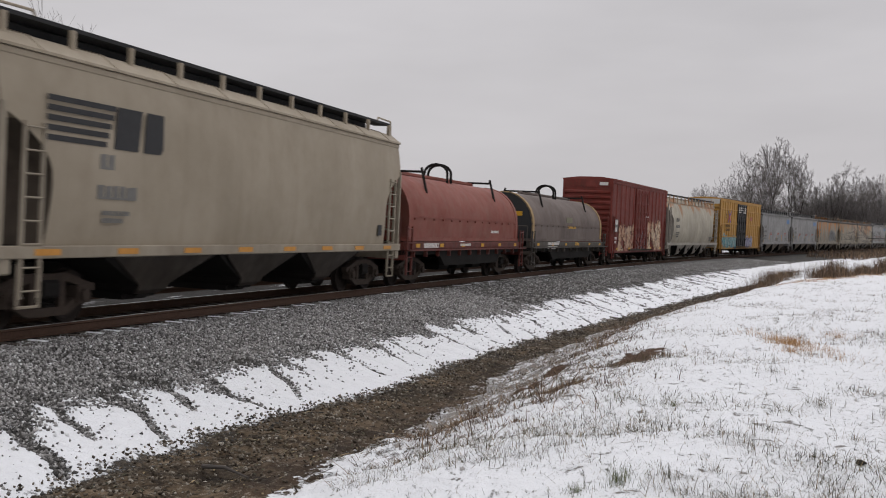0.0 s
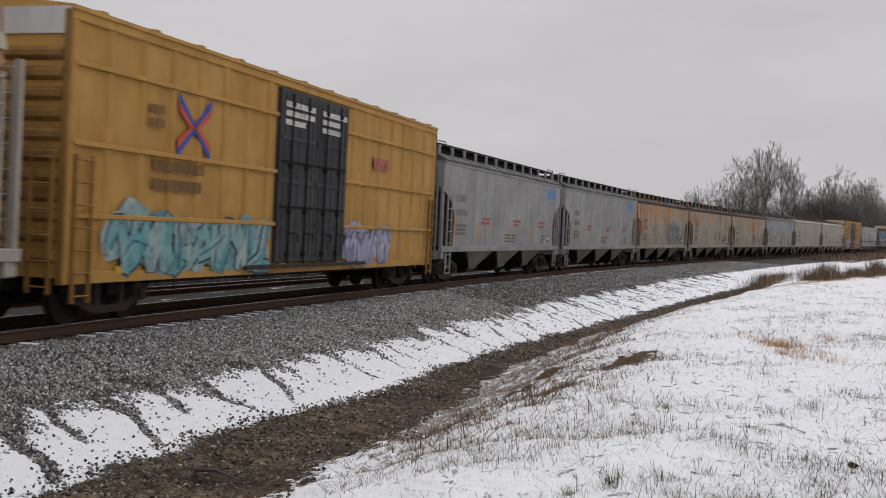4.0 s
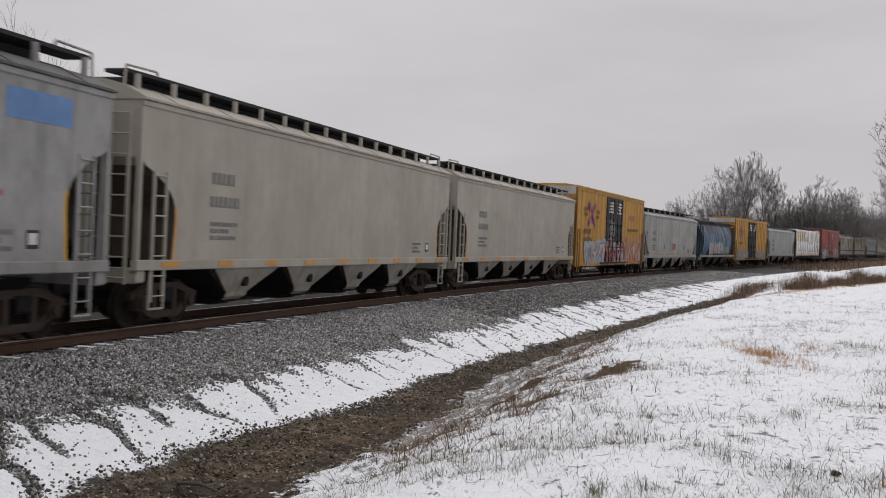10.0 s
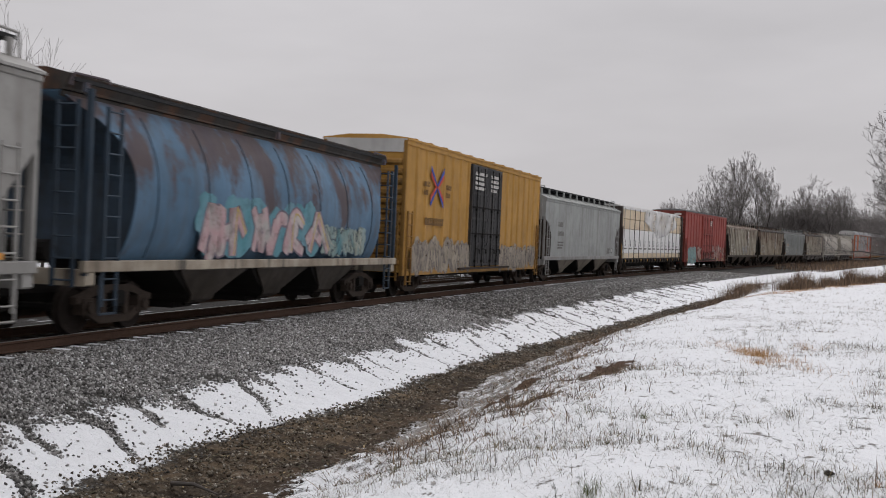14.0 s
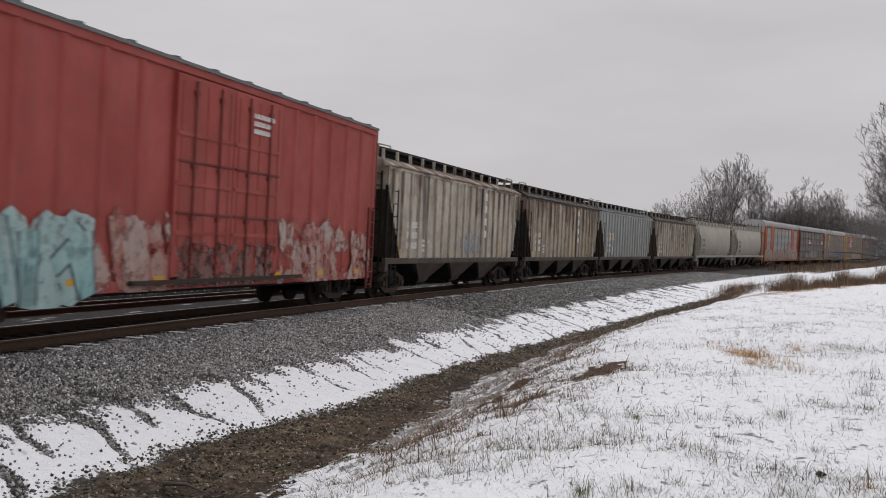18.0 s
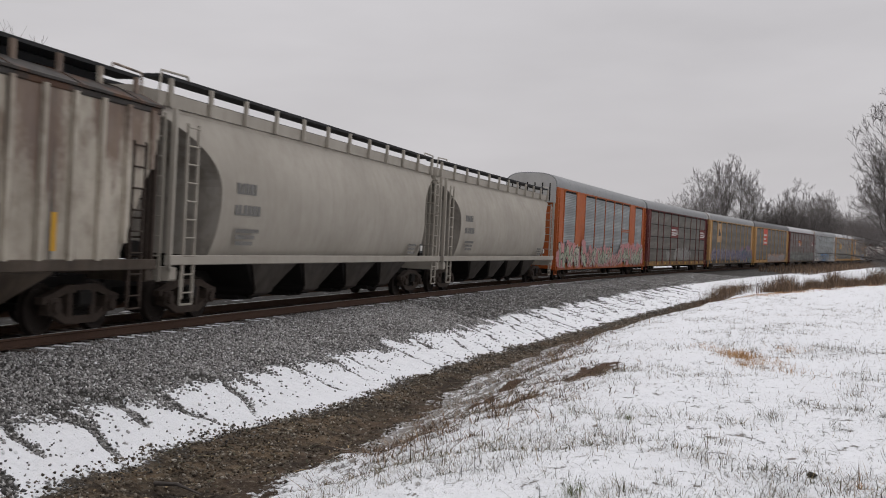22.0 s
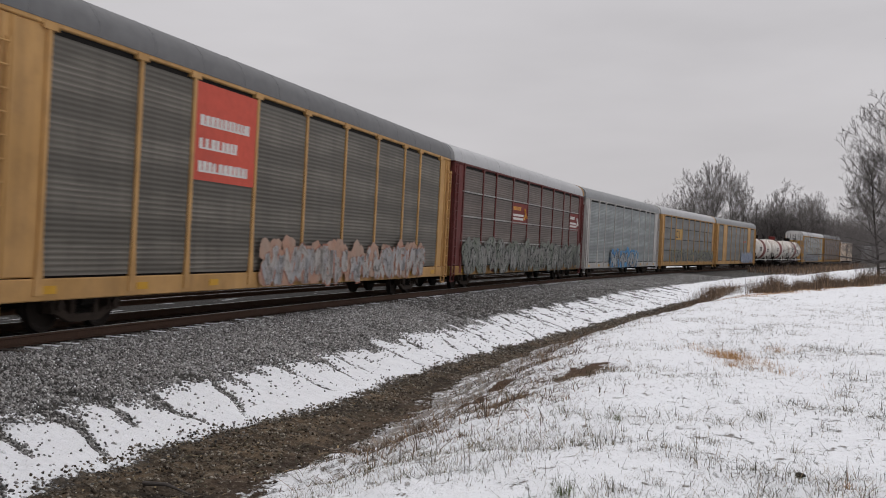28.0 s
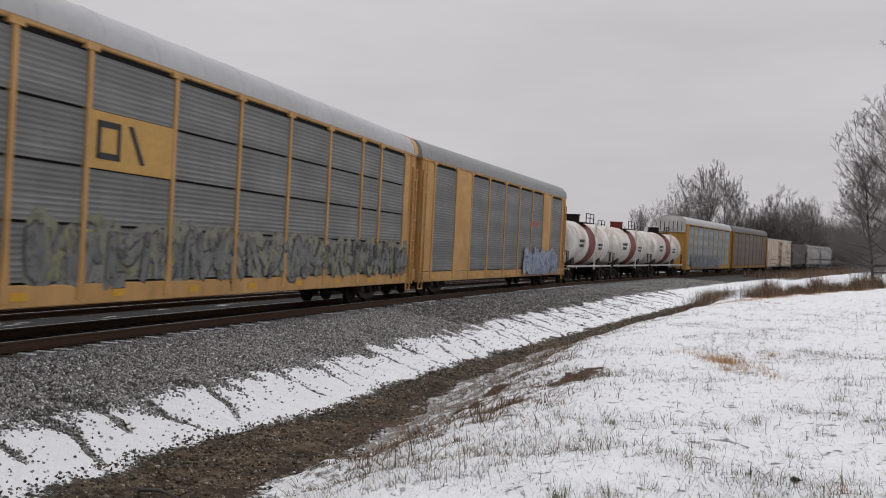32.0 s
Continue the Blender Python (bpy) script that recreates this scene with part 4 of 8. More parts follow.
    # trough coloured dark for soot and for the shade beneath the boards
    part("hatch_trough", Geo().cbox(-L / 2 + 0.9, L / 2 - 0.9, -0.62, 0.62, eave + 0.2, board - 0.02 if rnd < 0.4 else eave + 0.46, 0.06), roof_m, car)
    for y in (-1, 1):
        yb = y * (half - 0.42)
        a, b = sorted((yb, yb - y * 0.5))
        part("running_board", Geo().box(-L / 2 + 0.1, L / 2 - 0.1, a, b, board - 0.05, board + 0.02), roof_m, car)
        for i in range(posts):
            x = -L / 2 + 0.35 + (L - 0.7) * i / (posts - 1)
            cpart("walk_post", ("wpost", eave, board, body_m.name), lambda: Geo().yprism([(-0.05, eave + 0.02), (0.05, eave + 0.02), (0.05, board - 0.05), (-0.05, board - 0.05)], -0.04, 0.04), body_m, car, (x, yb + y * 0.06, 0))
        for e in (-1, 1):
            gr = Geo().path([(e * (L / 2 - 1.15), yb, board + 0.02), (e * (L / 2 - 1.1), yb, board + 0.10), (e * (L / 2 - 0.05), yb, board + 0.08), (e * (L / 2 + 0.02), yb, eave + 0.1)], 0.025, 5)
            part("roof_grab_iron", gr, body_m, car)
    # ends
    for e in (-1, 1):
        x = e * L / 2
        a, b = sorted((x, x - e * 0.28))
        part("end_sill", Geo().cbox(a, b, -half, half, 0.92, 1.2, 0.03), sill_m, car)
        for y in (-1, 1):
            a, b = sorted((x, x - e * 0.09))
            ya, yb = sorted((y * half, y * (half - 0.1)))
            part("corner_post", Geo().box(a, b, ya, yb, 1.1, cutz + 0.1), end_m, car)
            ladder(car, x - e * 0.72, y * (half + 0.0), 0.55, cutz - 0.15 if not square else cutz, end_m, 0.44)
            ladder(car, x + e * 0.05, y * (half - 0.42), 0.9, eave - 0.15, end_m, 0.40, "y", "end_ladder")
            part("step", Geo().path([(x - e * 0.95, y * half, 1.1), (x - e * 0.95, y * half, 0.42), (x - e * 0.45, y * half, 0.42), (x - e * 0.45, y * half, 1.1)], 0.025, 5), end_m, car)
        part("end_post", Geo().box(*sorted((x - e * 0.02, x - e * 0.14)), -0.35, -0.22, 1.1, cutz + 0.1).box(*sorted((x - e * 0.02, x - e * 0.14)), 0.22, 0.35, 1.1, cutz + 0.1), end_m, car)
        part("air_reservoir" if e < 0 else "brake_cylinder", Geo().tube((x - e * 0.5, -0.5, 1.5), (x - e * 0.5, 0.6, 1.5), 0.2, 12), STEEL, car)
    part("brake_wheel", Geo().tube((-L / 2 - 0.08, 0.75, 2.4), (-L / 2 - 0.03, 0.75, 2.4), 0.27, 14), STEEL, car)
    car_ends(car, L, end_m, L - 2 * 1.75)
    return car


# ---------- box cars ----------
def boxcar(L, body_m, end_m, roof_m, door_m, label, H=5.2, ribs=18, doors=(-1.6, 1.6), zb=0.76, cap=0.42, cap_m=None):
    car = thing("box_car", label, "box car", "freight train")
    w = 1.5
    part("body", Geo().box(-L / 2, L / 2, -w + 0.06, w - 0.06, zb + 0.1, H - 0.05), body_m, car)
    for y in (-1, 1):
        a, b = sorted((y * (w - 0.12), y * w))
        part("side_sill", Geo().cbox(-L / 2, L / 2, a, b, zb, zb + 0.2, 0.01), body_m, car)
        part("top_chord", Geo().cbox(-L / 2, L / 2, a, b, H - 0.18, H, 0.02), body_m, car)
        for i in range(ribs):
            x = -L / 2 + 0.12 + (L - 0.24) * i / (ribs - 1)
            if doors[0] - 0.05 < x < doors[1] + 0.05:
                continue
            cpart("side_post", ("bpost", H, zb, body_m.name), lambda: Geo().prism([(0.06, zb + 0.2), (0.0, zb + 0.2), (0.0, H - 0.18), (0.06, H - 0.18)][::-1], -0.05, 0.05).add([(-0.13, 0.06, zb + .2), (-0.05, 0.0, zb + .2), (-0.05, 0.0, H - .18), (-0.13, 0.06, H - .18), (0.05, 0.0, zb + .2), (0.13, 0.06, zb + .2), (0.13, 0.06, H - .18), (0.05, 0.0, H - .18)], [(0, 1, 2, 3), (4, 5, 6, 7)]), body_m, car, (x, y * w, 0), rz=0 if y < 0 else math.pi)
        # two plug doors with their rails and locking bars
        mid = (doors[0] + doors[1]) / 2
        for d0, d1 in ((doors[0], mid - 0.02), (mid + 0.02, doors[1])):
            a, b = sorted((y * (w - 0.08), y * (w + 0.05)))
            door = part("door", Geo().cbox(d0, d1, a, b, zb + 0.24, H - 0.22, 0.02), door_m, car)
            yy = y * (w + 0.05)
            for xr in (d0 + 0.2, (d0 + d1) / 2, d1 - 0.2):
                part("locking_bar", Geo().tube((xr, yy, zb + 0.35), (xr, yy, H - 0.35), 0.022, 6), door_m, door)
            for zz in (zb + 1.1, zb + 2.1, zb + 3.1):
                a2, b2 = sorted((yy, yy + y * 0.025))
                part("door_rib", Geo().box(d0 + 0.05, d1 - 0.05, a2, b2, zz, zz + 0.08), door_m, door)
        a, b = sorted((y * (w + 0.02), y * (w + 0.12)))
        part("door_rail", Geo().box(doors[0] - 1.5, doors[1] + 1.5, a, b, zb + 0.12, zb + 0.2), GRIME, car)
    # corrugated ends
    for e in (-1, 1):
        x = e * L / 2
        nr = 11
        for i in range(nr):
            z = zb + 0.3 + (H - cap - zb - 0.45) * (i + 0.5) / nr
            hh = (H - cap - zb - 0.45) / nr * 0.36
            a, b = sorted((x, x + e * 0.09))
            cpart("end_rib", ("erib", nr, H, end_m.name), lambda: Geo().yprism([(0.0, -hh), (0.09, -hh * 0.4), (0.09, hh * 0.4), (0.0, hh)], -w + 0.14, w - 0.14), end_m, car, (x, 0, z), rz=0 if e > 0 else math.pi)
        for y in (-1, 1):
            a, b = sorted((x, x + e * 0.05))
            c, d = sorted((y * w, y * (w - 0.12)))
            part("corner_post", Geo().box(a, b, c, d, zb, H - 0.03), end_m, car)
            ladder(car, x - e * 0.4, y * (w + 0.04), 0.45, 2.9, end_m, 0.44)
            ladder(car, x + e * 0.12, y * (w - 0.4), 0.6, 2.9, end_m, 0.4, "y", "end_ladder")
        a, b = sorted((x, x + e * 0.04))
        part("end_cap", Geo().box(a, b, -w + 0.02, w - 0.02, H - cap, H + 0.02), cap_m or end_m, car)
    # roof with ridges
    prof = [(-w - 0.04, H - 0.02), (w + 0.04, H - 0.02), (w + 0.04, H + 0.05), (0.6, H + 0.16), (-0.6, H + 0.16), (-w - 0.04, H + 0.05)]
    part("roof", Geo().prism(prof, -L / 2 - 0.03, L / 2 + 0.03), roof_m, car)
    for i in range(12):
        x = -L / 2 + L * (i + 0.5) / 12
        cpart("roof_rib", ("rrib", H, roof_m.name), lambda: Geo().prism([(-w - .05, H + 0.05), (w + .05, H + 0.05), (w + .05, H + .085), (0.6, H + .2), (-0.6, H + .2), (-w - .05, H + .085)], -0.06, 0.06), roof_m, car, (x, 0, 0))
    part("underframe", Geo().box(-L / 2, L / 2, -0.3, 0.3, 0.6, zb + 0.1).box(-L / 2 + 2.9, L / 2 - 2.9, -1.25, 1.25, zb - 0.08, zb + 0.1), STEEL, car)
    car_ends(car, L, end_m, L - 2 * 1.95)
    return car


# ---------- coil cars ----------
def coil_car(L, hood_m, frame_m, band_m, label, end_plate=None):
    car = thing("coil_car", label, "coil car", "freight train")
    w = 1.5
    # side sills, deeper amidships
    for y in (-1, 1):
        a, b = sorted((y * (w - 0.14), y * w))
        part("side_sill", Geo().yprism([(-L / 2, 1.02), (-L / 2 + 3.2, 1.02), (-L / 2 + 3.8, 0.62), (L / 2 - 3.8, 0.62), (L / 2 - 3.2, 1.02), (L / 2, 1.02), (L / 2, 1.16), (-L / 2, 1.16)], a, b), STEEL, car)
        part("side_rail", Geo().cbox(-L / 2, L / 2, a, b, 1.18, 1.42, 0.02), frame_m, car)
        a, b = sorted((y * (w - 0.1), y * (w + 0.18)))
        part("walkway", Geo().box(-L / 2, L / 2, a, b, 1.14, 1.18), frame_m, car)
        for i in range(12):
            x = -L / 2 + 0.6 + (L - 1.2) * i / 11
            cpart("bracket", ("cbr", hood_m.name), lambda: Geo().box(-0.03, 0.03, -0.06, 0.06, 0.95, 1.14), frame_m, car, (x, y * (w + 0.05), 0))
    part("deck", Geo().box(-L / 2, L / 2, -w + 0.1, w - 0.1, 1.0, 1.15), STEEL, car)
    part("centre_sill", Geo().box(-L / 2, L / 2, -0.3, 0.3, 0.6, 1.0), STEEL, car)
    # the hood: straight sides and a round top
    def hood_prof(o=0.0):
        pts = [(-1.38 - o, 1.5), (-1.38 - o, 2.2)]
        for i in range(1, 14):
            a = math.pi - math.pi * i / 14
            pts.append(((1.38 + o) * math.cos(a), 2.2 + (1.4 + o) * math.sin(a)))
        pts += [(1.38 + o, 2.2), (1.38 + o, 1.5)]
        return pts
    x0, x1 = -L / 2 + 0.55, L / 2 - 0.55
    part("hood", Geo().prism(hood_prof(), x0, x1), hood_m, car, smooth=True)
    for xx in (x0, x1 - 0.30):
        part("hood_band", Geo().prism(hood_prof(0.025), xx - 0.0, xx + 0.30), band_m, car, smooth=True)
    part("hood_hem", Geo().box(x0 - 0.02, x1 + 0.02, -1.43, 1.43, 1.44, 1.56), hood_m, car)
    if end_plate:
        part("hood_end", Geo().prism([(y * 0.97, z if z < 2.2 else 2.2 + (z - 2.2) * 0.97) for y, z in hood_prof()], x0 - 0.02, x0 + 0.005), end_plate, car)
        part("placard", Geo().box(x0 - 0.03, x0 - 0.02, -0.9, -0.35, 2.55, 2.75), YELLOW_DOT, car)
    # seam of bolts, ribs
    for y in (-1, 1):
        part("seam", Geo().box(x0, x1, *sorted((y * 1.375, y * 1.40)), 2.18, 2.23), hood_m, car)
        for i in range(14):
            x = x0 + 0.5 + (x1 - x0 - 1) * i / 13
            cpart("bolt", "cbolt" + hood_m.name, lambda: Geo().tube((0, -0.02, 0), (0, 0.02, 0), 0.035, 6), hood_m, car, (x, y * 1.405, 2.14))
    # lifting frame along the top, arches at the middle
    part("lift_beam", Geo().cbox(x0 + 2.2, x1 - 2.2, -0.06, 0.06, 3.6, 3.72, 0.02), hood_m, car)
    for dx in (-0.2, 0.2):
        pts = [(dx, -0.45, 3.5)] + [(dx, -0.45 * math.cos(math.pi * i / 8), 3.85 + 0.34 * math.sin(math.pi * i / 8)) for i in range(9)] + [(dx, 0.45, 3.5)]
        part("lifting_arch", Geo().path(pts, 0.05, 8), STEEL, car)
    for x in (-L * 0.3, L * 0.27):
        part("hood_guide", Geo().path([(x, -1.12, 3.0), (x + 0.28, -0.8, 3.85)], 0.045, 6), STEEL, car)
        part("hood_guide", Geo().path([(x, 1.12, 3.0), (x + 0.28, 0.8, 3.85)], 0.045, 6), STEEL, car)
        part("guide_bar", Geo().path([(x + 0.28, -0.78, 3.72), (x + 0.28, 0.78, 3.72)], 0.04, 6), STEEL, car)
    for e in (-1, 1):
        x = e * L / 2
        part("end_sill", Geo().cbox(*sorted((x, x - e * 0.25)), -w, w, 0.85, 1.2, 0.03), frame_m, car)
        part("end_rail", Geo().path([(x - e * 0.1, -1.3, 1.1), (x - e * 0.1, -1.3, 2.1), (x - e * 0.1, 1.3, 2.1), (x - e * 0.1, 1.3, 1.1)], 0.025, 5), frame_m, car)
        for y in (-1, 1):
            ladder(car, x - e * 0.3, y * (w + 0.04), 0.4, 1.9, frame_m, 0.42)
    for i in range(3):
        part("brake_gear", Geo().cbox(-2.2 + i * 1.9, -1.2 + i * 1.9, -1.0, -0.2, 0.42, 0.85, 0.08), STEEL, car)
    car_ends(car, L, frame_m, L - 2 * 1.75)
    dots(car, L, 1.3, 6, y=-w, w=0.32, h=0.12)
    return car


# ---------- auto racks ----------
def corrugated(name, base, dark=0.5, amt=0.5):
    """Galvanised screen panels: fine level corrugations, soot, and washed runs."""
    k = Nodes(name)
    v = k.coord("Object", (1, 1, 1), True)
    o = k.coord("Object")
    sep = k.n("ShaderNodeSeparateXYZ")
    k.l(o, sep.inputs[0])
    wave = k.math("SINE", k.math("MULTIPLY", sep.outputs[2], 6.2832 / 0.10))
    runs = k.noise(k.coord("Object", (1.8, 1.8, 0.2), True), 1.0, 5, 0.6)
    big = k.noise(v, 0.5, 4)
    # soot settles in level belts; between them crest highlights are painted into the colour
    belt = k.math("ADD", k.math("SINE", k.math("ADD", k.math("MULTIPLY", sep.outputs[2], 6.2832 / 1.05), k.math("MULTIPLY", k.noise(k.coord("Object", (0.3, 1.0, 0.6), True), 1.0, 3), 5.0))), k.math("MULTIPLY", k.math("SUBTRACT", k.noise(k.coord("Object", (0.25, 1.0, 3.0), True), 1.3, 4, 0.6), 0.5), 3.0))
    belt = k.ramp(k.math("ADD", k.math("MULTIPLY", belt, 0.3), 0.5), (0.30, 0.0), (0.66, 1.0))
    col = k.mix(k.ramp(big, (0.3, 0.0), (0.7, 1.0)), tuple(c * 0.78 for c in base), tuple(c * 1.08 for c in base))
    col = k.mix(k.math("MULTIPLY", k.ramp(runs, (0.42, 0.0), (0.7, 1.0)), amt * 0.8), col, tuple(c * 0.4 for c in base))
    col = k.mix(k.math("MULTIPLY", belt, amt), col, tuple(c * dark for c in base))
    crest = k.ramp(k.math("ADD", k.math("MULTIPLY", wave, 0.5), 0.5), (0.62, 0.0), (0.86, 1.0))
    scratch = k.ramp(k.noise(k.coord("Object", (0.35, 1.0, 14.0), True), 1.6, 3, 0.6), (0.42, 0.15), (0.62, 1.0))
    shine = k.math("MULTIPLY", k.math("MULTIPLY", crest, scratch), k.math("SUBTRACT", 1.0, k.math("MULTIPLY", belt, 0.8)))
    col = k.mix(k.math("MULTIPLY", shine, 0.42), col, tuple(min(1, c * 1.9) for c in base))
    # the corrugation's trough shade, multiplied into the colour
    trough_shade = k.ramp(k.math("ADD", k.math("MULTIPLY", wave, 0.5), 0.5), (0.0, 0.66), (0.35, 1.0), (1.0, 1.05))
    col = k.mix(0.3, col, trough_shade, "MULTIPLY")
    k.bump(k.math("ADD", wave, k.math("MULTIPLY", k.noise(v, 20, 3), 0.3)), 0.007, 0.7)
    return k.done(col, 0.55, 0.15)


def autorack(L, frame_m, panel_m, roof_m, label, posts=(), rows=4, sill_m=None, post_w=0.12, broad=(), H=5.35, gaps=True):
    """An enclosed car carrier. broad: indices of bays closed by a painted sheet instead of a screen."""
    car = thing("autorack_car", label, "autorack", "freight train")
    w = 1.5
    sill_m = sill_m or frame_m
    z0, z1 = 1.04, H
    head = 1.6 if rows == 1 and not broad else 0.95
    part("deck", Geo().box(-L / 2, L / 2, -w + 0.1, w - 0.1, 0.78, 1.04), STEEL, car)
    part("centre_sill", Geo().box(-L / 2, L / 2, -0.4, 0.4, 0.5, 0.78), STEEL, car)
    part("end_wall", Geo().box(-L / 2 + 0.06, -L / 2 + 0.12, -w + 0.06, w - 0.06, z0, H), frame_m, car)
    part("end_wall", Geo().box(L / 2 - 0.12, L / 2 - 0.06, -w + 0.06, w - 0.06, z0, H), frame_m, car)
    for y in (-1, 1):
        a, b = sorted((y * (w - 0.14), y * w))
        part("side_sill", Geo().cbox(-L / 2, L / 2, a, b, 0.64, 1.02, 0.02), sill_m, car)
        part("top_rail", Geo().cbox(-L / 2, L / 2, *sorted((y * (w - 0.1), y * (w + 0.01))), H - 0.1, H + 0.02, 0.02), frame_m, car)
        for e in (-1, 1):
            # end door panels with hinge tubes
            xa, xb = sorted((e * L / 2, posts[0] if e < 0 else posts[-1]))
            door = part("end_door", Geo().cbox(xa, xb, *sorted((y * (w - 0.1), y * (w - 0.02))), z0, H - 0.1, 0.02), frame_m, car)
            for xx in (e * (L / 2 - 0.05), e * (L / 2 - 0.32), e * (L / 2 - 0.6)):
                part("hinge_tube", Geo().tube((xx, y * (w - 0.02), z0), (xx, y * (w - 0.02), H - 0.12), 0.045, 8), frame_m, door)
            ladder(car, e * (L / 2 - 0.22), y * (w + 0.06), 0.6, H - 0.5, frame_m, 0.4)
        for x in posts:
            cpart("side_post", ("apost", H, post_w, frame_m.name), lambda: Geo().cbox(-post_w / 2, post_w / 2, -0.02, 0.07, z0 - 0.2, H - 0.02, 0.015).yprism([(-post_w, z0 - 0.3), (post_w, z0 - 0.3), (post_w * 0.5, z0 + 0.6), (-post_w * 0.5, z0 + 0.6)], -0.025, 0.05).box(-post_w * head, post_w * head, -0.035, 0.06, H - 0.17, H - 0.04), frame_m, car, (x, y * w, 0), rz=0 if y < 0 else math.pi)
        for i in range(len(posts) - 1):
            x, bw = (posts[i] + posts[i + 1]) / 2, posts[i + 1] - posts[i]
            if i in broad:
                cpart("side_sheet", ("asheet", round(bw, 3), H, frame_m.name), lambda: Geo().box(-bw / 2, bw / 2, 0.0, 0.05, z0, H - 0.1), frame_m, car, (x, y * w, 0), rz=0 if y < 0 else math.pi)
                continue
            hgt = (H - 0.19 - z0) / rows
            for r in range(rows):
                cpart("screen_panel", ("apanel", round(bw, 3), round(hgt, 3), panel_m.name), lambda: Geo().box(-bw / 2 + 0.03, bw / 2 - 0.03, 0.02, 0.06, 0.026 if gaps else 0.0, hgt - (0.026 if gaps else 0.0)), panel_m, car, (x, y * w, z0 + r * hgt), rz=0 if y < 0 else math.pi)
        # added black sheet, standing in for the shaded interior behind the gaps
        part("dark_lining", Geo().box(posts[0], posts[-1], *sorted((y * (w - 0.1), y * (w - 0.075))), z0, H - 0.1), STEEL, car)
    prof = [(-w - 0.02, H - 0.02), (w + 0.02, H - 0.02)]
    for i in range(0, 13):
        a = math.pi * i / 12
        prof.append(((w + 0.02) * (1 if math.cos(a) > 0 else -1) * abs(math.cos(a)) ** 0.62, H + 0.02 + 0.76 * math.sin(a) ** 0.8))
    part("roof", Geo().prism(prof, -L / 2 - 0.12, L / 2 + 0.12), roof_m, car, smooth=True)
    for i in range(14):
        x = -L / 2 + L * (i + 0.5) / 14
        cpart("roof_seam", ("aseam", H, roof_m.name), lambda: Geo().prism([(q[0] * 1.002, q[1] + (0.005 if q[1] > H else 0)) for q in prof], -0.03, 0.03), roof_m, car, (x, 0, 0))
    for e in (-1, 1):
        x = e * L / 2
        part("end_sill", Geo().cbox(*sorted((x, x + e * 0.3)), -w + 0.1, w - 0.1, 0.72, 1.15, 0.03), sill_m, car)
        part("step", Geo().path([(x - e * 0.1, -w, 1.0), (x - e * 0.1, -w, 0.4), (x - e * 0.55, -w, 0.4), (x - e * 0.55, -w, 1.0)], 0.03, 5), frame_m, car)
    # low wheels
    for xx in (-1, 1):
        truck(car, xx * (L / 2 - 3.6))
    coupler(car, -L / 2 - 0.05, -1)
    coupler(car, L / 2 + 0.05, 1)
    return car


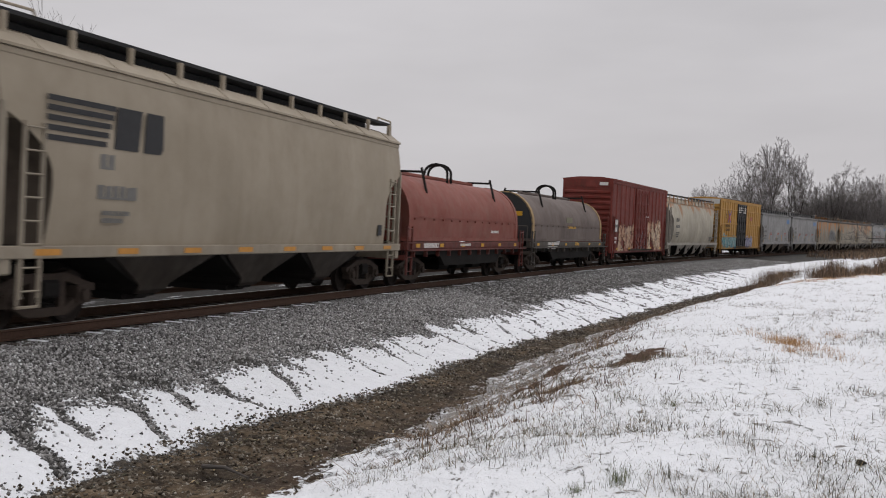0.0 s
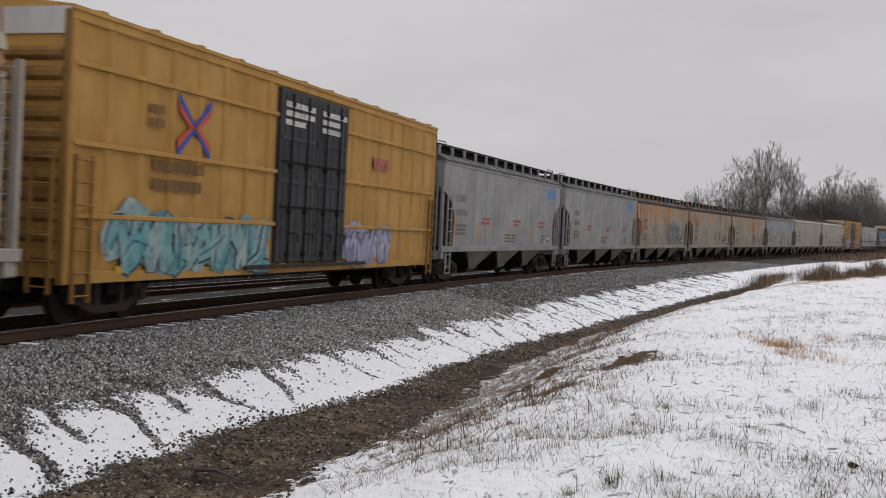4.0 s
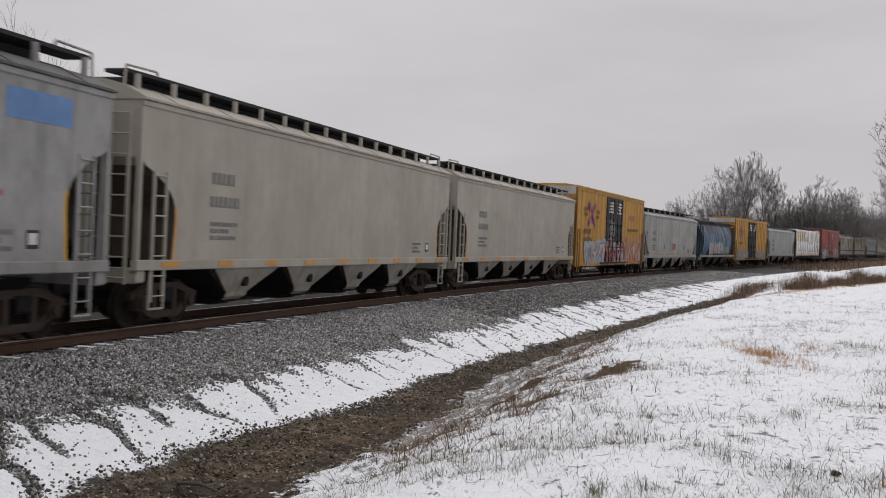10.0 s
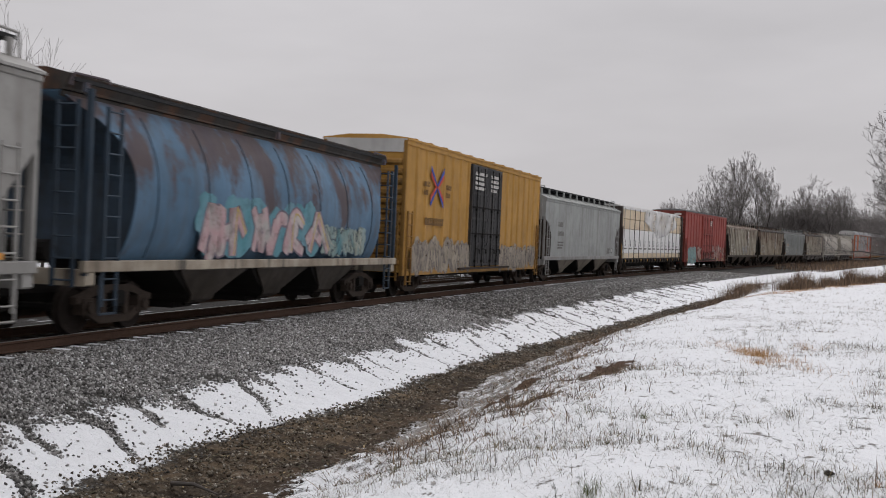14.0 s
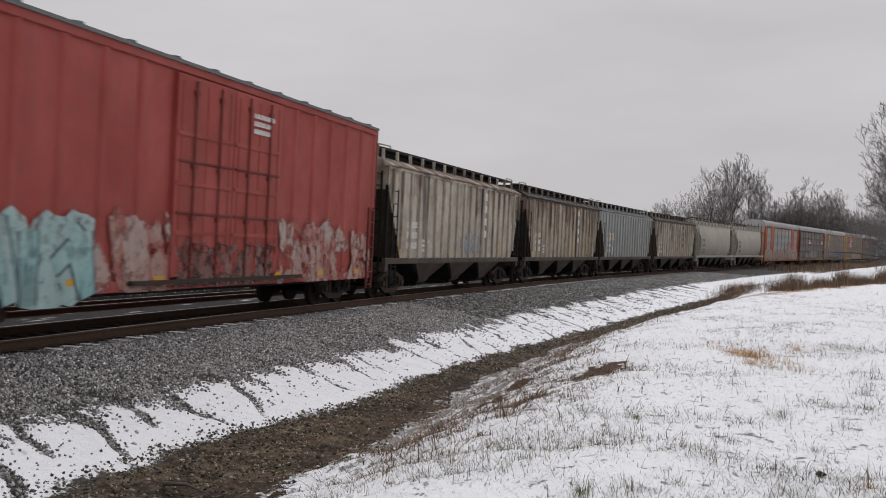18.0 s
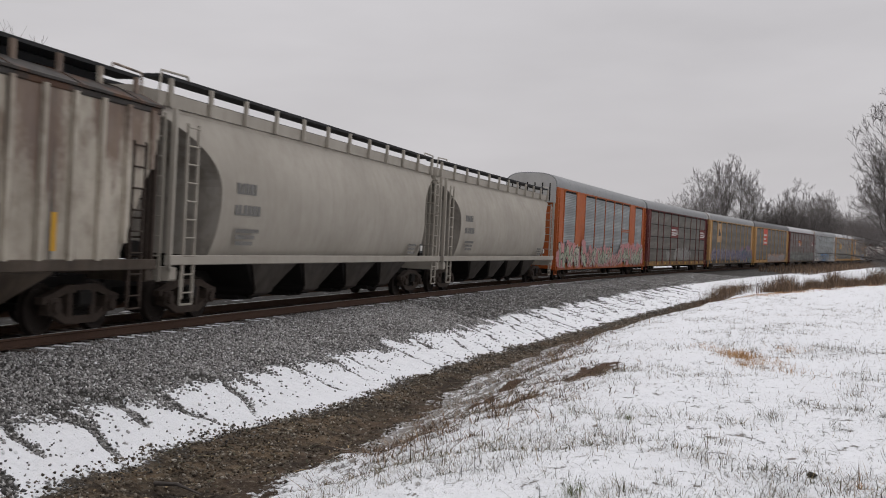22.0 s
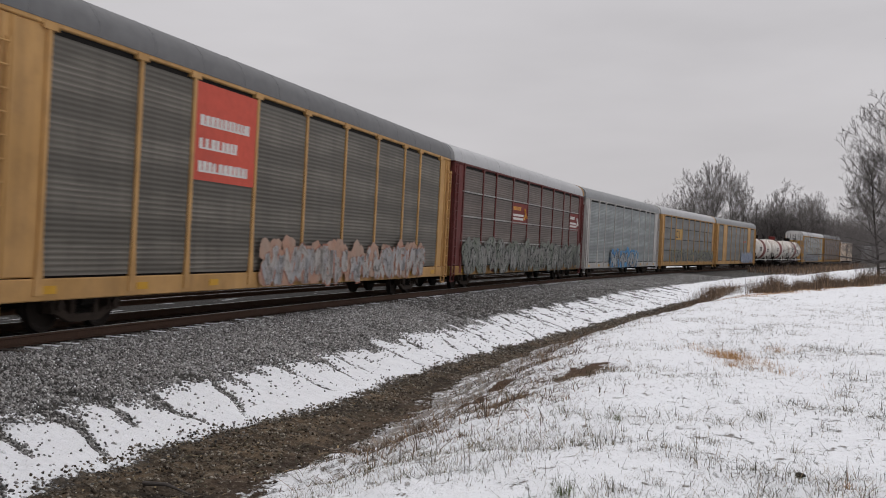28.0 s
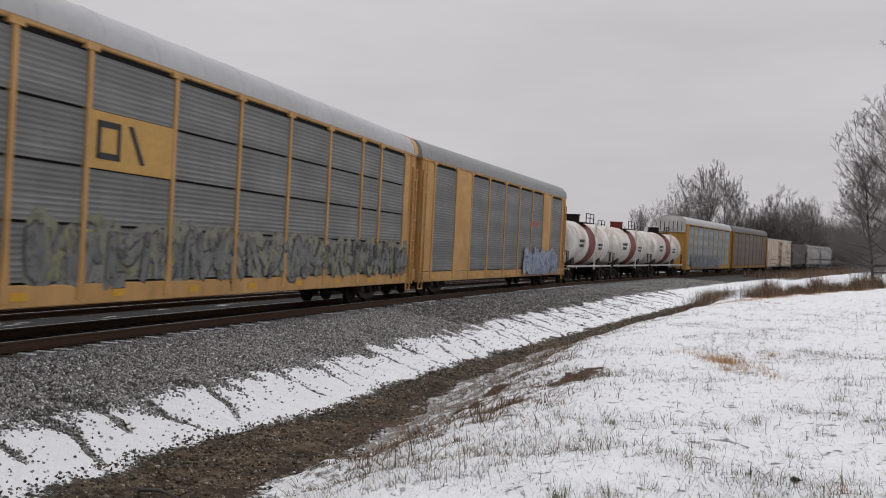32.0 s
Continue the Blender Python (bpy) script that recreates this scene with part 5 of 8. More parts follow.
# ---------- tank cars ----------
def tank_car(L, body_m, band_m, dome_m, label, band=True):
    car = thing("tank_car", label, "tank car", "freight train")
    R, zc = 1.5, 2.64
    rings = []
    prof = [(-L / 2 + 0.62, 0.05), (-L / 2 + 0.66, 0.55), (-L / 2 + 0.78, 1.0), (-L / 2 + 1.0, 1.36), (-L / 2 + 1.25, R), (L / 2 - 1.25, R), (L / 2 - 1.0, 1.36), (L / 2 - 0.78, 1.0), (L / 2 - 0.66, 0.55), (L / 2 - 0.62, 0.05)]
    for x, r in prof:
        rings.append([(x, r * math.cos(6.2832 * i / 32), zc + r * math.sin(6.2832 * i / 32)) for i in range(32)])
    part("tank", Geo().loft(rings), body_m, car, smooth=True)

    def hoop(x0, x1, r):
        return Geo().loft([[(x, r * math.cos(6.2832 * i / 32), zc + r * math.sin(6.2832 * i / 32)) for i in range(32)] for x in (x0, x1)])
    if band:
        part("painted_band", hoop(-1.05, 1.05, R + 0.008), band_m, car, smooth=True)
    for x in (-L * 0.29, L * 0.29):
        part("tank_strap", hoop(x - 0.05, x + 0.05, R + 0.012), body_m, car, smooth=True)
        part("saddle", Geo().yprism([(x - 0.45, 0.95), (x + 0.45, 0.95), (x + 0.3, 1.75), (x - 0.3, 1.75)], -1.15, 1.15), GRIME, car)
    for y in (-1, 1):
        part("side_walkway", Geo().cbox(-L / 2 + 0.1, L / 2 - 0.1, *sorted((y * 1.15, y * 1.48)), 1.06, 1.18, 0.02), P_CAPW, car)
    part("dome", Geo().tube((0, 0, zc + R - 0.1), (0, 0, zc + R + 0.42), 0.5, 20), dome_m, car)
    part("dome_lid", Geo().tube((0, 0, zc + R + 0.42), (0, 0, zc + R + 0.5), 0.55, 20), dome_m, car)
    part("platform", Geo().box(-1.2, 1.2, -1.25, -0.55, zc + R - 0.1, zc + R - 0.05).box(-1.2, 1.2, 0.55, 1.25, zc + R - 0.1, zc + R - 0.05), STEEL, car)
    for y in (-1.25, 1.25):
        for zz in (0.25, 0.55):
            part("railing", Geo().path([(-1.2, y, zc + R + zz), (1.2, y, zc + R + zz)], 0.025, 5), STEEL, car)
        for x in (-1.2, 0, 1.2):
            part("railing_post", Geo().box(x - 0.025, x + 0.025, y - 0.025, y + 0.025, zc + R - 0.1, zc + R + 0.57), STEEL, car)
        ladder(car, 1.35, y * 1.12, 0.9, zc + R, body_m, 0.42)
        part("handrail", Geo().path([(-L / 2 + 0.9, y * 1.13, zc - 0.25), (L / 2 - 0.9, y * 1.13, zc - 0.25)], 0.018, 5), body_m, car)
    for e in (-1, 1):
        part("stub_sill", Geo().cbox(*sorted((e * L / 2, e * (L / 2 - 3.2))), -0.35, 0.35, 0.7, 1.15, 0.03), STEEL, car)
        part("end_platform", Geo().box(*sorted((e * L / 2, e * (L / 2 - 0.5))), -1.45, 1.45, 1.08, 1.16), STEEL, car)
        part("end_railing", Geo().path([(e * (L / 2 - 0.05), -1.4, 1.15), (e * (L / 2 - 0.05), -1.4, 2.1), (e * (L / 2 - 0.05), 1.4, 2.1), (e * (L / 2 - 0.05), 1.4, 1.15)], 0.025, 5), STEEL, car)
        for y in (-1.4, 1.4):
            ladder(car, e * (L / 2 - 0.3), y, 0.45, 2.1, STEEL, 0.4)
    car_ends(car, L, STEEL, L - 2 * 1.8)
    return car

# ---------- paints ----------
P_TAN = paint("tan_grey_paint", (0.305, 0.258, 0.192), (0.17, 0.13, 0.09), 0.22, fade=0.06)
P_TANS = paint("tan_sill_paint", (0.29, 0.25, 0.19), (0.14, 0.10, 0.07), 0.4)
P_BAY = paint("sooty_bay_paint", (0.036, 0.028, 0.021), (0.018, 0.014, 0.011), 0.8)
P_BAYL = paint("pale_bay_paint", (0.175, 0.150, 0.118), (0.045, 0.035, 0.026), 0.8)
P_GREY = paint("grey_paint", (0.278, 0.274, 0.268), (0.12, 0.115, 0.11), 0.5, streak=0.6, fade=0.12)
P_GREYS = paint("grey_sill_paint", (0.273, 0.268, 0.261), (0.13, 0.11, 0.09), 0.5)
P_RUST = paint("rust_streaked_paint", (0.295, 0.262, 0.205), (0.11, 0.09, 0.07), 0.5, (0.52, 0.19, 0.03), 0.9, 0.5, bias=-0.02)
P_RUST2 = paint("lightly_rusted_paint", (0.315, 0.278, 0.212), (0.14, 0.115, 0.085), 0.5, (0.48, 0.20, 0.045), 0.85, 0.45, bias=-0.03)
P_CREAM = paint("cream_paint", (0.335, 0.306, 0.260), (0.20, 0.17, 0.135), 0.25, fade=0.06)
P_CREAMR = paint("cream_rusty_paint", (0.37, 0.335, 0.265), (0.20, 0.16, 0.12), 0.25, (0.42, 0.17, 0.045), 0.8, bias=-0.05, top=True)
P_WHITE = paint("dull_white_paint", (0.318, 0.311, 0.295), (0.14, 0.125, 0.11), 0.45, streak=0.9, fade=0.08)
P_BLUE = paint("blue_paint", (0.088, 0.168, 0.258), (0.08, 0.075, 0.075), 0.35, (0.105, 0.066, 0.046), 0.9, 0.8, bias=-0.005)
P_RIBW = paint("weathered_white_paint", (0.41, 0.37, 0.305), (0.12, 0.085, 0.058), 0.6, (0.16, 0.09, 0.048), 0.75, 0.4, bias=-0.07)
P_RIBB = paint("browned_white_paint", (0.37, 0.322, 0.255), (0.12, 0.08, 0.052), 0.7, (0.16, 0.09, 0.048), 0.85, 0.4, bias=-0.01)
P_RIBG = paint("blue_grey_paint", (0.30, 0.312, 0.302), (0.12, 0.105, 0.085), 0.35, streak=0.7, fade=0.08)
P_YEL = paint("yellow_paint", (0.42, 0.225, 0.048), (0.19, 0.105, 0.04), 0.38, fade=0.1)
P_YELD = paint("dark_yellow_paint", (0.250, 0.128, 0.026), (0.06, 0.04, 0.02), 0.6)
P_CAPW = paint("roof_white_paint", (0.439, 0.431, 0.416), (0.2, 0.19, 0.18), 0.3)
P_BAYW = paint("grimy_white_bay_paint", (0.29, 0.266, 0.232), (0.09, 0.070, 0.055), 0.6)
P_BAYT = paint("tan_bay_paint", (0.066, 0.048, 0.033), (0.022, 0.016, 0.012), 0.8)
P_SOOT = paint("sooty_roof_paint", (0.032, 0.027, 0.023), (0.016, 0.013, 0.011), 0.7, (0.15, 0.062, 0.022), 0.55, 0.4, bias=-0.12)
P_GREYD = paint("dark_grey_roof_paint", (0.095, 0.093, 0.090), (0.035, 0.032, 0.029), 0.6)
P_RACKY = paint("pale_yellow_rack_paint", (0.46, 0.262, 0.092), (0.17, 0.10, 0.05), 0.4, fade=0.1)
P_PALE = paint("pale_peach_paint", (0.54, 0.44, 0.345), (0.3, 0.22, 0.16), 0.25)
P_BLUED = paint("dark_blue_end_paint", (0.028, 0.048, 0.072), (0.03, 0.026, 0.022), 0.5)
P_BLK = paint("black_door_paint", (0.023, 0.023, 0.025), (0.09, 0.08, 0.075), 0.4)
P_RED = paint("oxide_red_paint", (0.151, 0.023, 0.015), (0.06, 0.03, 0.022), 0.55, fade=0.15)
P_RED2 = paint("faded_red_paint", (0.30, 0.053, 0.042), (0.14, 0.05, 0.04), 0.35, fade=0.10)
P_COILR = paint("dusty_red_hood_paint", (0.197, 0.050, 0.034), (0.20, 0.13, 0.10), 0.35, fade=0.10)
P_COILG = paint("brown_grey_hood_paint", (0.125, 0.096, 0.083), (0.08, 0.06, 0.05), 0.4)
P_COILF = paint("dark_frame_paint", (0.064, 0.055, 0.046), (0.05, 0.04, 0.03), 0.5)
P_REDF = paint("red_frame_paint", (0.114, 0.026, 0.019), (0.05, 0.03, 0.025), 0.6)
P_BANDY = paint("ochre_band_paint", (0.378, 0.257, 0.114), (0.14, 0.09, 0.06), 0.5)
P_ORANGE = paint("orange_paint", (0.378, 0.087, 0.015), (0.16, 0.06, 0.03), 0.35, fade=0.1)
P_MAROON = paint("maroon_paint", (0.117, 0.021, 0.018), (0.06, 0.03, 0.025), 0.5)
P_CHALK = paint("chalky_white_paint", (0.416, 0.401, 0.386), (0.25, 0.20, 0.17), 0.4)
P_ROOF = plain("roof_grey", (0.265, 0.27, 0.272), 0.6, 0.2, 0.18, 4)
P_ROOFL = plain("roof_pale", (0.42, 0.42, 0.425), 0.55, 0.1, 0.12, 4)
P_ROOFD = plain("roof_dark", (0.15, 0.15, 0.152), 0.65, 0.2, 0.2, 4)
P_TANK = paint("white_tank_paint", (0.66, 0.64, 0.60), (0.26, 0.18, 0.13), 0.35, (0.35, 0.19, 0.09), 0.4)
P_BAND = paint("red_band_paint", (0.176, 0.040, 0.032), (0.1, 0.05, 0.04), 0.3)
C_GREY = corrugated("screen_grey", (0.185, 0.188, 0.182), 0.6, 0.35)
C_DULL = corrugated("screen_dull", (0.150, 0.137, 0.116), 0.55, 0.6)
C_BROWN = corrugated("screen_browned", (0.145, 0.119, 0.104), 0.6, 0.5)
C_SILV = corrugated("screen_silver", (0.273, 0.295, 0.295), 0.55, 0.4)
SILT = plain("sooty_sill", (0.12, 0.10, 0.08), 0.8, 0.0, 0.3, 6)


def wrap_material(name, base, rough, streaks):
    k = Nodes(name)
    v = k.coord("Object", (1, 1, 1), True)
    vs = k.coord("Object", (1.2, 1.2, 0.5), True)
    a = k.noise(vs, 1.4, 5, 0.6)
    col = k.mix(k.ramp(a, (0.4, 0.0), (0.7, 1.0)), tuple(c * (1 - streaks) for c in base), base)
    k.bump(k.math("ADD", a, k.math("MULTIPLY", k.noise(v, 6, 4), 0.4)), 0.05, 0.7)
    return k.done(col, rough)


WRAP_W = wrap_material("wrap_white", (0.86, 0.85, 0.835), 0.35, 0.10)
WRAP_T = wrap_material("wrap_over_lumber", (0.74, 0.60, 0.42), 0.35, 0.12)
WRAP_C = wrap_material("wrap_torn_clear", (0.50, 0.49, 0.47), 0.25, 0.3)


def film_material():
    """Loose clear film: mostly see-through, milky in its folds."""
    k = Nodes("loose_film")
    v = k.coord("Object", (0.9, 1, 0.5), True)
    a = k.noise(v, 0.7, 4, 0.5)
    k.bump(a, 0.12, 0.8)
    k.done((0.78, 0.77, 0.76), 0.3)
    k.l(k.ramp(a, (0.40, 0.28), (0.62, 0.75)), k.b.inputs["Alpha"])
    return k.m


WRAP_L = film_material()


def lumber_car(L, label):
    """A centre-beam flat car loaded with wrapped lumber between two bulkheads."""
    car = thing("centerbeam_car", label, "flat car", "freight train")
    w = 1.5
    fm = plain("beam_car_paint", (0.055, 0.042, 0.036), 0.7, 0.0, 0.3, 6)
    part("deck", Geo().box(-L / 2, L / 2, -w + 0.05, w - 0.05, 0.98, 1.16), fm, car)
    part("centre_sill", Geo().box(-L / 2, L / 2, -0.3, 0.3, 0.5, 0.98), STEEL, car)
    part("centre_beam", Geo().box(-L / 2 + 0.4, L / 2 - 0.4, -0.06, 0.06, 1.16, 4.72), fm, car)
    for y in (-1, 1):
        part("side_sill", Geo().cbox(-L / 2, L / 2, *sorted((y * (w - 0.1), y * w)), 0.86, 1.16, 0.02), fm, car)
        for i in range(22):
            x = -L / 2 + 0.8 + (L - 1.6) * i / 21
            cpart("winch", "winch", lambda: Geo().tube((0, -0.09, 1.0), (0, 0.05, 1.0), 0.08, 8).box(-0.1, 0.1, -0.02, 0.04, 0.8, 1.16), STEEL, car, (x, y * (w + 0.02), 0))
    for e in (-1, 1):
        x = e * L / 2
        bk = part("bulkhead", Geo().box(*sorted((x, x - e * 0.16)), -w, w, 1.0, 4.78), fm, car)
        for y in (-1.42, -0.5, 0.5, 1.42):
            part("bulkhead_post", Geo().box(*sorted((x, x + e * 0.22)), y - 0.08, y + 0.08, 0.95, 4.78), fm, bk)
        for k in range(4):
            part("bulkhead_rib", Geo().box(*sorted((x, x + e * 0.1)), -w + .1, w - .1, 1.6 + k * 0.85, 1.72 + k * 0.85), fm, bk)
        part("warning_strip", Geo().box(*sorted((x - e * 0.02, x - e * 0.16)), -w - 0.012, -w, 1.2, 2.2), YELLOW_DOT, car)
        ladder(car, x + e * 0.02, -w - 0.03, 0.5, 3.4, fm, 0.36)
    # packs of lumber: three tiers of six on the near side, the same behind
    n, x0, x1 = 6, -L / 2 + 0.35, L / 2 - 0.35
    pw = (x1 - x0) / n
    rg = random.Random(4)
    for y in (-1, 1):
        for i in range(n):
            for t, (za, zb, m) in enumerate(((1.18, 1.52, WRAP_T), (1.54, 3.22, WRAP_W), (3.24, 3.92, WRAP_T), (3.94, 4.66, WRAP_T))):
                j = 0.012 * rg.random()
                a, b = sorted((y * 0.08, y * (w - 0.06 - j)))
                part("lumber_pack", Geo().cbox(x0 + i * pw + 0.012, x0 + (i + 1) * pw - 0.012, a, b, za, zb, 0.035), m, car)
        part("top_wrap", Geo().prism([(y * 0.1, 4.67), (y * (w - 0.1), 4.67), (y * (w - 0.03), 4.60), (y * (w - 0.16), 4.80), (y * (w - 0.6), 4.93), (y * 0.1, 4.97)][::int(-y)], x0, x1), WRAP_C, car)
        if y < 0:
            for i in range(14):
                x = x0 + 0.5 + (x1 - x0 - 1.0) * i / 13
                part("strap", Geo().box(x - 0.02, x + 0.02, -w + 0.02, -w + 0.055, 1.18, 4.7), STEEL if i > 9 or i in (2, 3) else WRAP_C, car)
                part("wrap_emblem", Geo().yprism([(x + 0.42, 2.02), (x + 0.58, 2.02), (x + 0.62, 2.16), (x + 0.54, 2.28), (x + 0.60, 2.40), (x + 0.50, 2.48), (x + 0.44, 2.36), (x + 0.50, 2.24)], -w + 0.05, -w + 0.057), BAR_BLACK, car)
                bars(car, x + 0.15, x + 1.05, 1.92, 1, 0.10, BAR_GREY, y=-w + 0.056)
            # a loose sheet of clear wrap torn along the middle
            gw = Geo()
            m, q = 26, 8
            xs, xe = -4.0, 7.6
            v, f = [], []
            for i in range(m):
                for k in range(q):
                    xx = xs + (xe - xs) * i / (m - 1) + 0.9 * (k / (q - 1)) * math.sin(i * 0.33)
                    zz = 4.82 - 2.1 * (k / (q - 1)) * (0.35 + 0.65 * math.sin(math.pi * (i + 3) / (m + 5)) ** 1.3)
                    yy = -w + 0.03 - 0.05 * math.sin(i * 1.1 + k) - 0.03 * math.sin(i * 0.5 + 2 * k) - 0.03
                    v += [(xx, yy, zz), (xx, yy + 0.012, zz)]
            def ix(i, k, s):
                return (i * q + k) * 2 + s
            for i in range(m - 1):
                for k in range(q - 1):
                    f.append((ix(i, k, 0), ix(i + 1, k, 0), ix(i + 1, k + 1, 0), ix(i, k + 1, 0)))
                    f.append((ix(i, k, 1), ix(i, k + 1, 1), ix(i + 1, k + 1, 1), ix(i + 1, k, 1)))
            gw.add(v, f)
            part("loose_wrap", gw, WRAP_L, car, smooth=True)
    dots(car, L, 1.02, 9, y=-w - 0.01, w=0.42, h=0.14)
    car_ends(car, L, fm, L - 2 * 2.3)
    return car


def door_gear(car, rods, z0=0.95, z1=4.95, y=-1.585, mat=None, braces=()):
    """Locking rods, handles and guides on a box car's plug doors."""
    mat = mat or GRIME
    for x in rods:
        r = part("lock_rod", Geo().tube((x, y, z0), (x, y, z1), 0.022, 6), mat, car)
        for z in (z0 + 0.25, z0 + 1.25, z0 + 2.3, z1 - 0.25):
            cpart("rod_guide", ("rodguide", mat.name), lambda: Geo().box(-0.07, 0.07, -0.03, 0.045, -0.05, 0.05), mat, r, (x, y, z))
        part("door_handle", Geo().path([(x, y - 0.03, z0 + 0.75), (x + 0.38, y - 0.05, z0 + 0.72), (x + 0.42, y - 0.05, z0 + 0.55)], 0.02, 5), mat, car)
    for x0, x1 in braces:
        for z in (2.3, 3.35):
            part("door_brace", Geo().cbox(x0, x1, y + 0.005, y + 0.055, z - 0.03, z + 0.03, 0.01), mat, car)


def hopper_marks(car, L, colour=BAR_GREY, x=None, z=3.2, y=-1.5, red=False, dash=None):
    x = -L * 0.36 if x is None else x
    bars(car, x, x + 1.0, z, 1, 0.26, colour, y)
    bars(car, x - 0.05, x + 1.25, z - 0.5, 1, 0.24, colour, y)
    bars(car, x, x + 1.2, z - 1.05, 3, 0.09, colour, y)
    bars(car, L * 0.30, L * 0.30 + 0.9, 1.85, 3, 0.08, colour, y)
    decal(car, L * 0.37, L * 0.37 + 0.32, 1.55, 1.85, BAR_BLACK, y)
    decal(car, L * 0.37 + 0.05, L * 0.37 + 0.27, 1.62, 1.8, BAR_WHITE, y - 0.004)
    if red:
        for a in (-L * 0.24, L * 0.02, L * 0.27):
            bars(car, a, a + 1.15, 2.45, 2, 0.10, BAR_RED, y)
        for a in (-L * 0.26, L * 0.0, L * 0.17):
            decal(car, a, a + 0.16, 1.6, 2.2, BAR_ORANGE, y)
        bars(car, -L * 0.05, L * 0.05, 1.85, 3, 0.08, colour, y)
    if dash:
        dots(car, L, dash, 9, BAR_ORANGE, w=0.62, h=0.10, y=-1.54)


def crossed_emblem(car, cx, cz, k):
    """Crossed arms, each of a blue and a red stripe."""
    for sx in (-1, 1):
        for sz in (-1, 1):
            for off, m in ((0.10, EM_BLUE), (-0.10, EM_RED)):
                pts = [(cx + sx * 0.03 * k, cz + sz * (0.04 + off * 0.6) * k), (cx + sx * 0.72 * k, cz + sz * (0.62 + off) * k), (cx + sx * 0.72 * k, cz + sz * (0.44 + off) * k), (cx + sx * 0.03 * k, cz + sz * (-0.05 + off * 0.6) * k)]
                if sx * sz < 0:
                    pts = pts[::-1]
                part("emblem_arm", Geo().yprism(pts, -1.513 - 0.003 * (off > 0), -1.504), m, car)


TRAIN = []


def put(car, a, b):
    TRAIN.append((car, (a + b) / 2))
    return car


# ---------- the train, from its first car to its last ----------
a, b = -329.6, -312.2
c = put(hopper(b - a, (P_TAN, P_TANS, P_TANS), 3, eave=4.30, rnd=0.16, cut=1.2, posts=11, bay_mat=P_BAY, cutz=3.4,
               label="tan-grey covered hopper with a striped emblem, dirty underside"), a, b)
for i in range(5):
    decal(c, -7.7, -5.9 - 0.06 * i, 3.72 - i * 0.155 - 0.09, 3.72 - i * 0.155, BAR_BLACK, -1.5)
part("emblem", Geo().yprism([(-5.93, 3.0), (-5.20, 3.0), (-5.12, 3.72), (-5.85, 3.72)], -1.508, -1.502), BAR_BLACK, c)
part("emblem", Geo().yprism([(-5.04, 3.0), (-4.50, 3.0), (-4.40, 3.1), (-4.42, 3.72), (-4.96, 3.72)], -1.508, -1.502), BAR_BLACK, c)
bars(c, -6.3, -5.9, 2.9, 1, 0.26, BAR_GREY)
bars(c, -6.35, -5.2, 2.38, 1, 0.24, BAR_GREY)
bars(c, -6.2, -5.4, 1.95, 2, 0.08, BAR_GREY)
decal(c, 6.9, 7.2, 1.6, 1.9, BAR_BLACK)
dots(c, b - a, 1.26, 8, BAR_ORANGE, w=0.62, h=0.10, y=-1.54)

a, b = -311.7, -297.9
c = put(coil_car(b - a, P_COILR, P_REDF, P_COILR, "dull red steel coil car with a rounded hood"), a, b)
bars(c, -5.2, -3.8, 1.38, 1, 0.15, BAR_WHITE, -1.505)
bars(c, -1.5, -0.3, 1.36, 1, 0.08, BAR_WHITE, -1.505)
bars(c, 2.6, 3.6, 1.85, 1, 0.10, BAR_WHITE, -1.385)

a, b = -296.5, -281.6
c = put(coil_car(b - a, P_COILG, P_COILF, P_BANDY, "brown-grey steel coil car with ochre hood edges", plain("hood_end_black", (0.03, 0.03, 0.031), .7)), a, b)
decal(c, -0.8, 0.35, 2.35, 2.62, plain("faded_patch", (0.2, 0.19, 0.13), 0.7), -1.36, "faded_patch")
decal(c, -0.6, 1.0, 2.08, 2.18, YELLOW_DOT, -1.385, "stripe")
bars(c, -4.6, -2.6, 1.40, 2, 0.12, BAR_WHITE, -1.505)
bars(c, 0.6, 1.1, 1.4, 1, 0.16, YELLOW_DOT, -1.505)

a, b = -280.0, -264.0
c = put(boxcar(b - a, P_RED, P_RED, P_RED, P_RED, "dark red box car with peeling pale paint low down", ribs=15, doors=(-1.9, 1.7), H=5.0), a, b)
door_gear(c, (-1.40, -0.60, 0.40, 1.20), z1=4.70, mat=P_RED, braces=((-1.80, -0.20), (0.00, 1.60)))
worn_paint(c, -6.2, -2.3, 0.95, 2.35, "peel", [(0.48, 0.30, 0.20), (0.58, 0.46, 0.34)], [(0.30, 0.12, 0.08), (0.46, 0.22, 0.12)], 5, -1.505, 3)
worn_paint(c, 2.0, 6.2, 0.95, 2.75, "peel2", [(0.62, 0.55, 0.42), (0.55, 0.40, 0.28)], [(0.40, 0.18, 0.10), (0.55, 0.33, 0.2)], 5, -1.505, 5)
worn_paint(c, -1.7, 1.5, 1.05, 1.9, "peel3", [(0.22, 0.10, 0.08), (0.10, 0.11, 0.13)], [(0.3, 0.1, 0.07), (0.16, 0.05, 0.04)], 4, -1.555, 6)
decal(c, -7.3, -6.4, 2.0, 2.75, BAR_GREY, -1.506, "painted_patch")
bars(c, -7.1, -6.55, 2.7, 2, 0.26, BAR_WHITE, -1.512)
bars(c, -7.1, -6.6, 1.7, 2, 0.14, BAR_WHITE, -1.506)
bars(c, 1.0, 1.9, 3.1, 1, 0.08, BAR_WHITE, -1.56)
part("placard", Geo().box(-8.06, -8.045, -1.2, -0.7, 4.68, 4.86), BAR_WHITE, c)
dots(c, b - a, 1.0, 5, y=-1.5, w=0.4, h=0.12)

